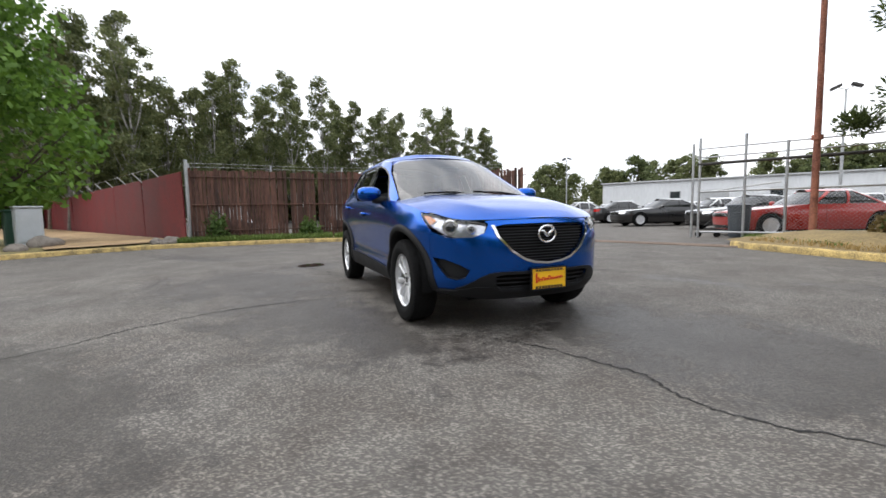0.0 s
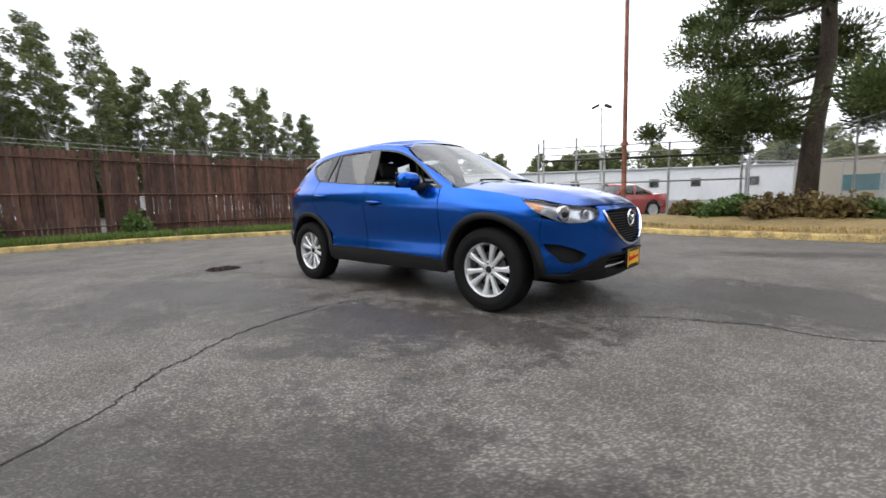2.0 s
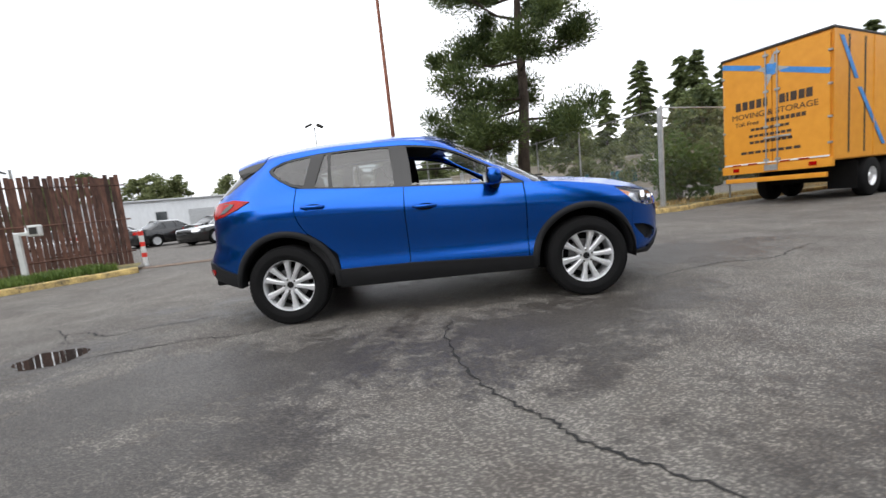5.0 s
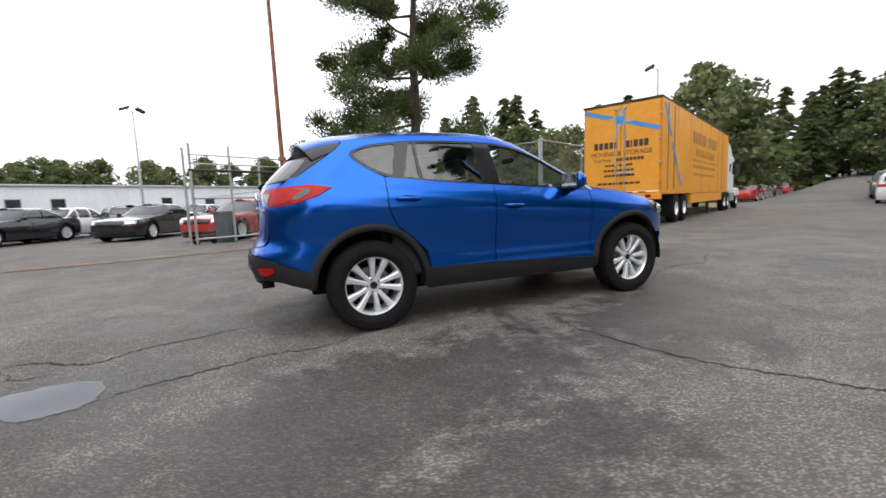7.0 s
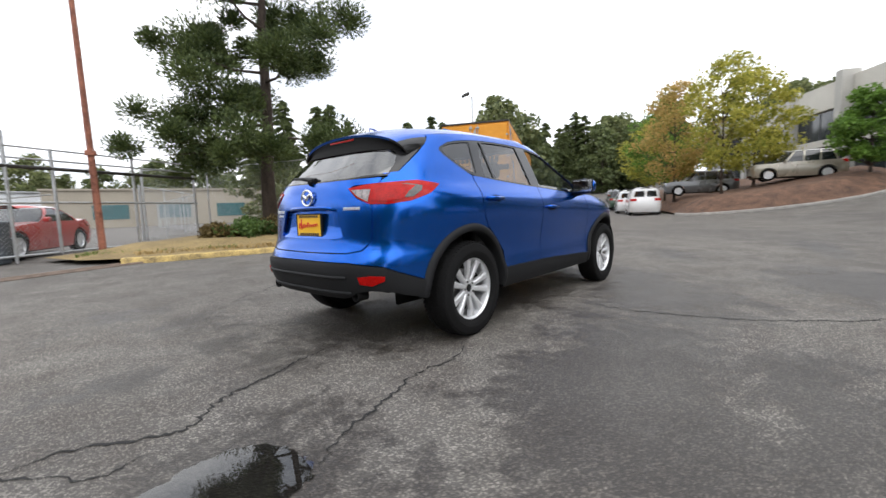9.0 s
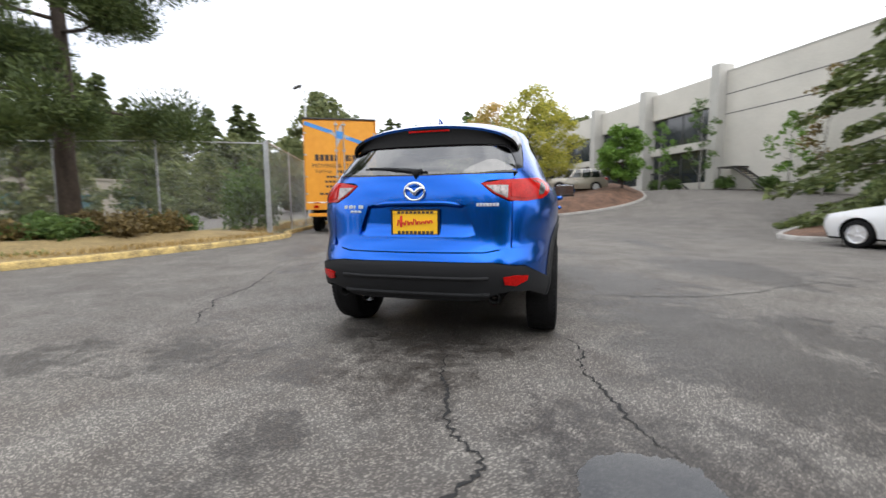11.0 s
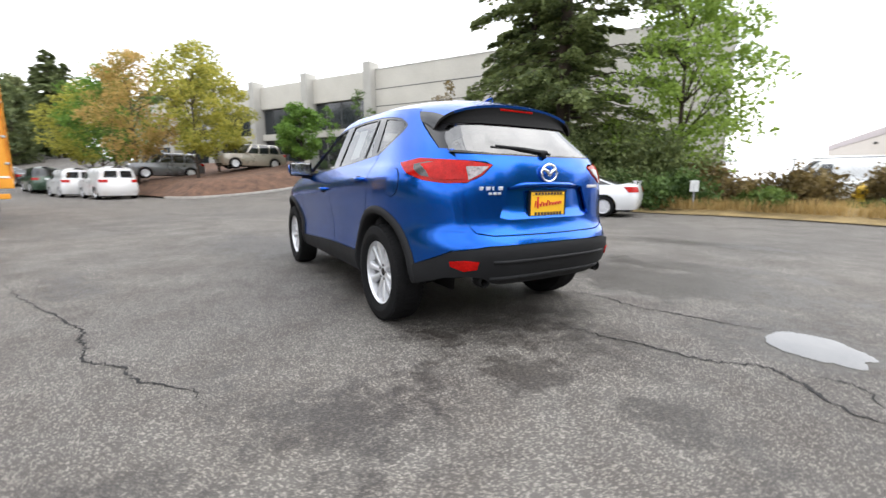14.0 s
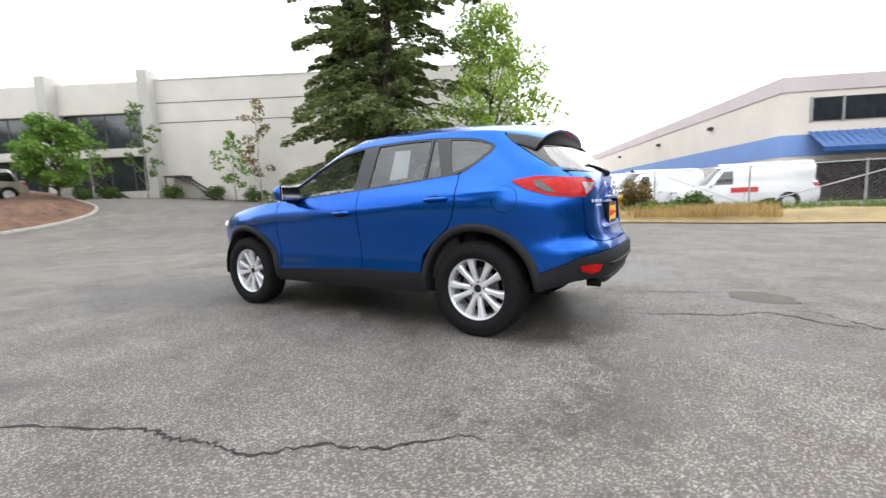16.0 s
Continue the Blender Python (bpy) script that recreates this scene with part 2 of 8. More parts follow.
M = dict(
    concrete=mat("concrete_panel", (0.50, 0.48, 0.43), 0.85, var=0.10, scale=0.5, fine=14, bump=0.002),
    concrete_dark=mat("concrete_pier", (0.40, 0.39, 0.36), 0.85, var=0.12, scale=0.6, fine=14, bump=0.002),
    joint=mat("joint_and_unlit_room", (0.08, 0.08, 0.08), 0.9),
    dark_glass=mat("office_glass", (0.02, 0.025, 0.03), 0.08, var=0.2, spec=0.8),
    kerb=mat("worn_yellow_kerb", (0.22, 0.175, 0.10), 0.9, var=0.5, scale=5, fine=45, bump=0.006, second=(0.44, 0.32, 0.12)),
    kerb_grey=mat("grey_kerb", (0.30, 0.29, 0.27), 0.9, var=0.3, scale=5, fine=50, bump=0.005),
    steel=mat("galvanised_steel", (0.42, 0.43, 0.44), 0.45, 0.8, var=0.2, scale=6, fine=40),
    rust=mat("rusty_red_pole", (0.17, 0.055, 0.035), 0.8, 0.1, var=0.4, scale=3, fine=30, bump=0.002, second=(0.27, 0.11, 0.07)),
    brown_slat=mat("brown_fence_slat", (0.060, 0.026, 0.018), 0.8, var=0.45, scale=2.5, fine=22, bump=0.004, rnd=0.35, stretch=(1, 1, 0.2), second=(0.105, 0.05, 0.035)),
    red_sheet=mat("red_fence_sheet", (0.16, 0.016, 0.018), 0.7, var=0.25, scale=1.2, fine=12, bump=0.003, rnd=0.15),
    white_paint=mat("white_metal_siding", (0.62, 0.64, 0.66), 0.6, var=0.08, scale=0.4, fine=4, stretch=(1, 1, 0.3)),
    cream=mat("cream_stucco", (0.66, 0.60, 0.54), 0.85, var=0.06, scale=0.5, fine=12, bump=0.001),
    blue_band=mat("blue_painted_band", (0.16, 0.27, 0.55), 0.7, var=0.08, scale=0.8, fine=12),
    mauve=mat("mauve_parapet", (0.52, 0.46, 0.46), 0.8, var=0.08, scale=0.8, fine=12),
    awning=mat("blue_awning_metal", (0.02, 0.09, 0.27), 0.45, 0.1, var=0.2),
    tan_wall=mat("tan_office_wall", (0.30, 0.27, 0.22), 0.85, var=0.1, scale=0.5, fine=8),
    teal_glass=mat("teal_window", (0.05, 0.12, 0.13), 0.1, var=0.3),
    truck_yellow=mat("faded_yellow_trailer", (0.72, 0.29, 0.016), 0.5, var=0.05, scale=0.6, fine=5, second=(0.74, 0.32, 0.025), rough_var=0.2),
    truck_blue=mat("faded_blue_stripe", (0.05, 0.24, 0.60), 0.55, var=0.2, scale=3, fine=20),
    letter=mat("dark_lettering", (0.05, 0.03, 0.02), 0.6, var=0.2),
    letter_fade=mat("faded_lettering", (0.34, 0.16, 0.03), 0.6, var=0.3, scale=4),
    rubber=mat("tyre_rubber", (0.009, 0.009, 0.0095), 0.8, spec=0.14, var=0.25, scale=8, fine=90, bump=0.0006),
    plastic=mat("textured_black_plastic", (0.014, 0.0145, 0.016), 0.62, spec=0.2, var=0.15, scale=6, fine=220, bump=0.0003),
    gloss_black=mat("gloss_black", (0.012, 0.012, 0.013), 0.12, var=0.1),
    under=mat("underbody_black", (0.006, 0.006, 0.006), 0.9, var=0.3, spec=0.15),
    alloy=mat("silver_alloy", (0.72, 0.73, 0.75), 0.32, 0.55, var=0.06, scale=9, fine=60),
    chrome=mat("chrome_trim", (0.80, 0.81, 0.82), 0.08, 1.0, var=0.03),
    disc=mat("brake_disc_steel", (0.16, 0.16, 0.16), 0.4, 0.9, var=0.2, scale=12),
    seat=mat("black_seat_cloth", (0.030, 0.030, 0.032), 0.9, var=0.3, scale=10, fine=180),
    paper=mat("white_sticker_paper", (0.80, 0.80, 0.78), 0.7, var=0.04),
    plate=mat("yellow_dealer_plate", (0.85, 0.48, 0.015), 0.4, var=0.05),
    plate_red=mat("red_script", (0.62, 0.03, 0.02), 0.5, var=0.1),
    lamp_red=mat("red_lamp_lens", (0.36, 0.004, 0.003), 0.14, var=0.3, scale=20, fine=90, spec=0.22),
    smoke_lens=mat("smoked_lens", (0.07, 0.065, 0.065), 0.12, 0.2, var=0.3, scale=30, fine=90),
    lamp_inner=mat("reversing_lens", (0.26, 0.23, 0.23), 0.22, 0.3, var=0.45, scale=30, fine=90),
    lamp_orange=mat("amber_lens", (0.75, 0.22, 0.02), 0.1, coat=1.0),
    lamp_clear=mat("lamp_reflector", (0.66, 0.67, 0.70), 0.16, 0.7, var=0.25, scale=22, fine=70),
    bark=mat("rough_bark", (0.060, 0.045, 0.035), 0.95, var=0.45, scale=7, fine=40, bump=0.02, stretch=(1, 1, 0.3)),
    pale_bark=mat("pale_birch_bark", (0.28, 0.27, 0.25), 0.9, var=0.4, scale=6, fine=30, bump=0.008),
    dirt=mat("dry_dirt", (0.30, 0.20, 0.11), 0.95, var=0.3, scale=0.9, fine=16, bump=0.01, second=(0.36, 0.25, 0.13)),
    mulch=mat("bark_mulch", (0.070, 0.035, 0.022), 0.95, var=0.5, scale=2.2, fine=26, bump=0.03, second=(0.12, 0.065, 0.04)),
    grass_soil=mat("grassy_soil", (0.085, 0.085, 0.030), 0.95, var=0.45, scale=1.6, fine=24, bump=0.02, second=(0.17, 0.14, 0.055)),
    dry_soil=mat("dry_grass_soil", (0.22, 0.16, 0.07), 0.95, var=0.4, scale=1.4, fine=22, bump=0.02),
    rock=mat("field_stone", (0.17, 0.15, 0.13), 0.9, var=0.35, scale=5, fine=30, bump=0.01),
    grey_box=mat("grey_cabinet_paint", (0.42, 0.45, 0.47), 0.5, var=0.08),
    bin_green=mat("green_bin_plastic", (0.012, 0.05, 0.03), 0.5, var=0.15),
    bin_grey=mat("slate_bin_plastic", (0.045, 0.055, 0.065), 0.55, var=0.15),
    white_post=mat("white_painted_post", (0.62, 0.63, 0.62), 0.6, var=0.15, scale=5),
    rail=mat("rusty_rail", (0.20, 0.15, 0.12), 0.6, 0.4, var=0.35, scale=6),
    iron=mat("cast_iron", (0.05, 0.048, 0.045), 0.6, 0.5, var=0.4, scale=14),
    hydrant=mat("yellow_hydrant_paint", (0.70, 0.45, 0.03), 0.5, var=0.2),
    leaf_g=leaf_mat("bright_green_leaves", (0.040, 0.090, 0.014), (0.17, 0.30, 0.05)),
    leaf_y=leaf_mat("yellowing_leaves", (0.15, 0.18, 0.03), (0.50, 0.46, 0.09), 0.5),
    leaf_o=leaf_mat("turning_orange_leaves", (0.20, 0.19, 0.04), (0.54, 0.36, 0.13), 0.5),
    leaf_b=leaf_mat("feathery_leaves", (0.09, 0.155, 0.02), (0.31, 0.43, 0.085), 0.45),
    leaf_far=leaf_mat("distant_leaves", (0.045, 0.066, 0.026), (0.20, 0.22, 0.09)),
    needle=leaf_mat("pine_needles", (0.018, 0.036, 0.014), (0.11, 0.145, 0.045), 0.25),
    needle_f=leaf_mat("fir_needles", (0.036, 0.058, 0.022), (0.20, 0.24, 0.085), 0.35),
    far_wood=leaf_mat("dark_wood_leaves", (0.036, 0.056, 0.024), (0.155, 0.185, 0.070), 0.3),
    shrub=leaf_mat("shrub_leaves", (0.025, 0.055, 0.012), (0.12, 0.19, 0.05)),
    brush=leaf_mat("brown_brush", (0.06, 0.045, 0.02), (0.22, 0.16, 0.06)),
    grass=leaf_mat("green_grass", (0.045, 0.09, 0.015), (0.17, 0.24, 0.06)),
    straw=leaf_mat("dry_grass", (0.22, 0.15, 0.05), (0.48, 0.34, 0.14)),
    glass=glass_mat("clear_car_glass", (0.78, 0.82, 0.81), ior=2.3),
    tint=glass_mat("dark_privacy_glass", (0.46, 0.49, 0.49), ior=2.0),
    rear_tint=glass_mat("dark_rear_glass", (0.18, 0.19, 0.19), ior=2.5),
    lens=glass_mat("clear_lens", (0.92, 0.93, 0.95), ior=1.6),
)


# ---------------------------------------------------------------- mesh helpers
def bisect_left(a, x):
    lo, hi = 0, len(a)
    while lo < hi:
        m = (lo + hi) // 2
        if a[m] < x:
            lo = m + 1
        else:
            hi = m
    return lo


def thing(name, label, category, m=None, group="", kind=""):
    ob = new(name)
    if m is not None:
        ob.matrix_world = m
    return tagged(ob, label, category, group, kind)


def obj(name, bm, material, parent=None, label="", smooth=False):
    me = bpy.data.meshes.new(name)
    bm.normal_update()
    bm.to_mesh(me)
    bm.free()
    for mm in material if isinstance(material, (list, tuple)) else [material]:
        me.materials.append(mm)
    if smooth:
        for f in me.polygons:
            f.use_smooth = True
    skin = me.attributes.get("skin_normal")
    if skin:
        me.normals_split_custom_set_from_vertices([tuple(d.vector) for d in skin.data])
    ob = new(name, me)
    if parent is not None:
        ob.parent = parent
    if label:
        ob["label"] = label
    return ob


def part(name, bm, material, parent, label="", smooth=False):
    return obj(name, bm, material, parent, label, smooth)


def setting(name, bm, material, label, category="", smooth=False):
    return tagged(obj(name, bm, material, None, "", smooth), label, category or name.replace("_", " "), "", "structure")


def B():
    return bmesh.new()


def box(bm, lo, hi, bevel=0.0, m=None, seg=1):
    r = bmesh.ops.create_cube(bm, size=1.0)
    vs = r["verts"]
    for v in vs:
        v.co = Vector([lo[i] + (v.co[i] + 0.5) * (hi[i] - lo[i]) for i in range(3)])
    if bevel:
        es = list({e for v in vs for e in v.link_edges})
        g = bmesh.ops.bevel(bm, geom=es, offset=bevel, segments=seg, affect="EDGES", profile=0.5)
        vs = list({v for f in g["faces"] for v in f.verts} | {v for v in vs if v.is_valid})
    if m is not None:
        bmesh.ops.transform(bm, matrix=m, verts=vs)
    return bm


def tube(bm, pts, radii, seg=10, cap=True):
    """A tube along points; radii one a point."""
    pts = [Vector(p) for p in pts]
    if not isinstance(radii, (list, tuple)):
        radii = [radii] * len(pts)
    rings = []
    up = Vector((0, 0, 1))
    for i, p in enumerate(pts):
        d = (pts[min(i + 1, len(pts) - 1)] - pts[max(i - 1, 0)]).normalized()
        a = d.cross(up if abs(d.z) < 0.95 else Vector((1, 0, 0))).normalized()
        b = d.cross(a)
        rings.append([bm.verts.new(p + (a * math.cos(2 * math.pi * k / seg) + b * math.sin(2 * math.pi * k / seg)) * radii[i]) for k in range(seg)])
    for r0, r1 in zip(rings, rings[1:]):
        for k in range(seg):
            bm.faces.new((r0[k], r0[(k + 1) % seg], r1[(k + 1) % seg], r1[k]))
    if cap:
        bm.faces.new(rings[0][::-1])
        bm.faces.new(rings[-1])
    return bm


def lathe(bm, prof, seg=32, axis="y"):
    """Turns (r, h) pairs round an axis through the origin."""
    rings = []
    for r, h in prof:
        ring = []
        for k in range(seg):
            c, s = math.cos(2 * math.pi * k / seg) * r, math.sin(2 * math.pi * k / seg) * r
            ring.append(bm.verts.new((c, h, s) if axis == "y" else (c, s, h)))
        rings.append(ring)
    for a, b in zip(rings, rings[1:]):
        for k in range(seg):
            bm.faces.new((a[k], a[(k + 1) % seg], b[(k + 1) % seg], b[k]))
    return bm


def interp(x, keys):
    """Smooth value at x from (x, value) keys."""
    xs, ys = [k[0] for k in keys], [k[1] for k in keys]
    if x <= xs[0]:
        return ys[0]
    if x >= xs[-1]:
        return ys[-1]
    i = max(j for j in range(len(xs) - 1) if xs[j] <= x)
    def slope(j):
        if j == 0:
            return (ys[1] - ys[0]) / (xs[1] - xs[0])
        if j == len(xs) - 1:
            return (ys[-1] - ys[-2]) / (xs[-1] - xs[-2])
        a, b = (ys[j] - ys[j - 1]) / (xs[j] - xs[j - 1]), (ys[j + 1] - ys[j]) / (xs[j + 1] - xs[j])
        return 0 if a * b <= 0 else 2 * a * b / (a + b)
    h = xs[i + 1] - xs[i]
    t = (x - xs[i]) / h
    m0, m1 = slope(i) * h, slope(i + 1) * h
    return (2 * t**3 - 3 * t**2 + 1) * ys[i] + (t**3 - 2 * t**2 + t) * m0 + (3 * t**2 - 2 * t**3) * ys[i + 1] + (t**3 - t**2) * m1


def smooth01(a, b, x):
    t = min(1, max(0, (x - a) / (b - a)))
    return t * t * (3 - 2 * t)


# ---------------------------------------------------------------- ground
def ground_z(x, y):
    """Level by the car; the drive climbs to the concrete building, the road climbs far ahead."""
    along = (x - 9.3) * 0.93 + (y - 3) * 0.36
    side = (x - 9.3) * 0.36 - (y + 0.5) * 0.93
    lot = 1 - smooth01(5, 11, -side)
    z = 2.0 * min(1, max(0, (x - 9) / 21)) * smooth01(0, 16, side) * (1 - smooth01(26, 40, side))
    z += interp(along, [(26, 0), (60, 1.6), (110, 4.4), (160, 8), (260, 12)]) * lot * (1 - smooth01(26, 60, side))
    return z


def asphalt_mat():
    """Old asphalt: pale stones in dark binder, damp patches in broad shapes, hairline wear; a puddle of still water.
    Shade under the SUV is painted in.
    """
    m = bpy.data.materials.new("old_asphalt")
    m.use_nodes = True
    n, l = m.node_tree.nodes, m.node_tree.links
    p = n["Principled BSDF"]
    geo = n.new("ShaderNodeNewGeometry")
    def noise_(scale, detail=4, rough=0.5):
        t = n.new("ShaderNodeTexNoise")
        t.inputs["Scale"].default_value, t.inputs["Detail"].default_value, t.inputs["Roughness"].default_value = scale, detail, rough
        l.new(geo.outputs["Position"], t.inputs["Vector"])
        return t.outputs["Fac"]
    def ramp_(src, a, b, ca, cb):
        r = n.new("ShaderNodeValToRGB")
        r.color_ramp.elements[0].position, r.color_ramp.elements[0].color = a, (*ca, 1)
        r.color_ramp.elements[1].position, r.color_ramp.elements[1].color = b, (*cb, 1)
        l.new(src, r.inputs["Fac"])
        return r.outputs["Color"]
    def mix_(kind, fac, a, b):
        x = n.new("ShaderNodeMixRGB")
        x.blend_type = kind
        if isinstance(fac, float):
            x.inputs["Fac"].default_value = fac
        else:
            l.new(fac, x.inputs["Fac"])
        for s, v in ((x.inputs["Color1"], a), (x.inputs["Color2"], b)):
            if isinstance(v, tuple):
                s.default_value = (*v, 1)
            else:
                l.new(v, s)
        return x.outputs["Color"]
    vor = n.new("ShaderNodeTexVoronoi")
    vor.inputs["Scale"].default_value = 135
    l.new(geo.outputs["Position"], vor.inputs["Vector"])
    sep = n.new("ShaderNodeSeparateColor")
    l.new(vor.outputs["Color"], sep.inputs["Color"])
    stone = ramp_(sep.outputs["Red"], 0.60, 1.0, (0.072, 0.068, 0.064), (0.40, 0.375, 0.34))
    binder = ramp_(noise_(210, 3), 0.3, 0.7, (0.060, 0.057, 0.053), (0.125, 0.117, 0.108))
    col = mix_("MIX", 0.5, binder, stone)
    broad = ramp_(noise_(0.22, 6, 0.62), 0.36, 0.62, (0.90, 0.89, 0.89), (1.14, 1.12, 1.09))
    col = mix_("MULTIPLY", 1.0, col, broad)
    patch = ramp_(noise_(1.5, 7, 0.72), 0.38, 0.60, (0.80, 0.775, 0.76), (1.13, 1.14, 1.14))
    col = mix_("MULTIPLY", 1.0, col, patch)
    # damp stains with ragged edges where water has stood; ellipse (-0.3, 0.0) is shade painted under the SUV
    wob = n.new("ShaderNodeTexNoise")
    wob.inputs["Scale"].default_value, wob.inputs["Detail"].default_value, wob.inputs["Roughness"].default_value = 2.1, 9, 0.74
    l.new(geo.outputs["Position"], wob.inputs["Vector"])
    damp_shade = None
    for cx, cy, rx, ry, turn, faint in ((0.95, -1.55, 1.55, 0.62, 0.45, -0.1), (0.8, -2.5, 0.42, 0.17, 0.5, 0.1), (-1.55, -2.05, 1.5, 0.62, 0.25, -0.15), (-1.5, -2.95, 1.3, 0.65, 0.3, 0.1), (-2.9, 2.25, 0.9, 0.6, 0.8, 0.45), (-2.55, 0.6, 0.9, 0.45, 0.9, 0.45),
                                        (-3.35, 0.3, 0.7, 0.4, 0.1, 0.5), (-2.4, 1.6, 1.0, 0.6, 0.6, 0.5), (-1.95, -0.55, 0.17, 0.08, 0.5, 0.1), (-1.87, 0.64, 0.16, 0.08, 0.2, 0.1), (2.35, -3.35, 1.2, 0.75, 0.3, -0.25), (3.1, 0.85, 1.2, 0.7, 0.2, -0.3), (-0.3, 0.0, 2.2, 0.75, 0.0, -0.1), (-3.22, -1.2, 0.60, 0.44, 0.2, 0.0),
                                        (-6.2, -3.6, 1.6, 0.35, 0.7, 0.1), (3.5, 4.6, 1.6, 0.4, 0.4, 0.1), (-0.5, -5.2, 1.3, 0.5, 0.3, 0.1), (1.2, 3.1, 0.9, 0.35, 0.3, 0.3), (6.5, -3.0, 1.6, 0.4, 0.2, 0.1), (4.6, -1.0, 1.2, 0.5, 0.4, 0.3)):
        mp = n.new("ShaderNodeMapping")
        mp.vector_type = "TEXTURE"
        mp.inputs["Location"].default_value, mp.inputs["Rotation"].default_value, mp.inputs["Scale"].default_value = (cx, cy, 0), (0, 0, turn), (rx, ry, 50)
        l.new(geo.outputs["Position"], mp.inputs["Vector"])
        ln = n.new("ShaderNodeVectorMath")
        ln.operation = "LENGTH"
        l.new(mp.outputs["Vector"], ln.inputs[0])
        far = n.new("ShaderNodeMath")
        far.inputs[1].default_value = faint
        l.new(ln.outputs["Value"], far.inputs[0])
        if damp_shade is None:
            damp_shade = far.outputs[0]
        else:
            mn = n.new("ShaderNodeMath")
            mn.operation = "MINIMUM"
            l.new(damp_shade, mn.inputs[0])
            l.new(far.outputs[0], mn.inputs[1])
            damp_shade = mn.outputs[0]
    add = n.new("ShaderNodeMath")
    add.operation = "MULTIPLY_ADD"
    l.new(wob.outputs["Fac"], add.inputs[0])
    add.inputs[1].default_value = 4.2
    l.new(damp_shade, add.inputs[2])
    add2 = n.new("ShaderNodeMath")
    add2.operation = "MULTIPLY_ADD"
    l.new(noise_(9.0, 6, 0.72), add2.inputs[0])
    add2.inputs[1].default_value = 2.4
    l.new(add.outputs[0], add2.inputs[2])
    damp_shade_mix = n.new("ShaderNodeMapRange")
    damp_shade_mix.inputs["From Min"].default_value, damp_shade_mix.inputs["From Max"].default_value = 4.50, 3.90
    l.new(add2.outputs[0], damp_shade_mix.inputs["Value"])
    col = mix_("MIX", damp_shade_mix.outputs["Result"], col, mix_("MULTIPLY", 1.0, col, (0.44, 0.425, 0.42)))
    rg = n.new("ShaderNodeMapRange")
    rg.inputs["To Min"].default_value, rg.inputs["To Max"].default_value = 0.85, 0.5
    l.new(damp_shade_mix.outputs["Result"], rg.inputs["Value"])
    l.new(rg.outputs["Result"], p.inputs["Roughness"])
    l.new(col, p.inputs["Base Color"])
    p.inputs["Specular IOR Level"].default_value = 0.35
    b = n.new("ShaderNodeBump")
    b.inputs["Strength"].default_value, b.inputs["Distance"].default_value = 0.6, 0.004
    l.new(vor.outputs["Distance"], b.inputs["Height"])
    l.new(b.outputs["Normal"], p.inputs["Normal"])
    return m


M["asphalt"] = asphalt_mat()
M["damp"] = mat("damp_asphalt", (0.030, 0.029, 0.028), 0.55, var=0.6, scale=5, fine=150, bump=0.002, second=(0.075, 0.07, 0.066), rough_var=0.2)
M["crack"] = mat("asphalt_crack", (0.012, 0.012, 0.012), 0.95, var=0.4, scale=20)
M["water"] = glass_mat("puddle_water", (0.45, 0.45, 0.44), 0.015, 1.9)

axis = sorted({*[round(-20 + 0.8 * i, 3) for i in range(76)], *[-900, -500, -300, -200, -140, -100, -75, -55, -40, -30, -25, 46, 52, 58, 66, 76, 88, 104, 125, 150, 180, 230, 320, 500, 900]})
bm = B()
rows_ = [[bm.verts.new((x, y, ground_z(x, y))) for y in axis] for x in axis]
for i in range(len(axis) - 1):
    for j in range(len(axis) - 1):
        bm.faces.new((rows_[i][j], rows_[i + 1][j], rows_[i + 1][j + 1], rows_[i][j + 1]))
setting("ground", bm, M["asphalt"], "worn grey asphalt yard with pale stones, damp patches and shade painted under the car", "ground", True)


def plan_patch(name, outline, z0, rise, material, label, cell=0.6, bumpy=0.03, kind="structure"):
    """A raised bed: a mound over a plan outline, following the ground."""
    from mathutils.geometry import delaunay_2d_cdt
    pts = [Vector(p) for p in outline]
    xs, ys = [p.x for p in pts], [p.y for p in pts]
    pool = list(pts)
    inside = []
    x = min(xs)
    while x < max(xs):
        y = min(ys)
        while y < max(ys):
            inside.append(Vector((x + random.uniform(-.2, .2) * cell, y + random.uniform(-.2, .2) * cell)))
            y += cell
        x += cell
    vs, _, fs, *_ = delaunay_2d_cdt(pool + inside, [], [list(range(len(pts)))], 1, 1e-5)
    bm = B()
    vv = []
    for v in vs:
        d = min(_seg_dist(v, pts[i], pts[(i + 1) % len(pts)]) for i in range(len(pts)))
        vv.append(bm.verts.new((v.x, v.y, ground_z(v.x, v.y) + z0 + rise * smooth01(0, 1.6, d) + (bumpy * (noise.noise((v.x * 1.3, v.y * 1.3, 0)) + 0.3) if d > 0.05 else 0))))
    for f in fs:
        bm.faces.new([vv[i] for i in f])
    bmesh.ops.recalc_face_normals(bm, faces=bm.faces)
    for f in bm.faces:
        if f.normal.z < 0:
            f.normal_flip()
    return setting(name, bm, material, label, smooth=True)


def _seg_dist(p, a, b):
    ab = b - a
    t = max(0, min(1, (p - a).dot(ab) / max(1e-9, ab.dot(ab))))
    return (p - a - ab * t).length


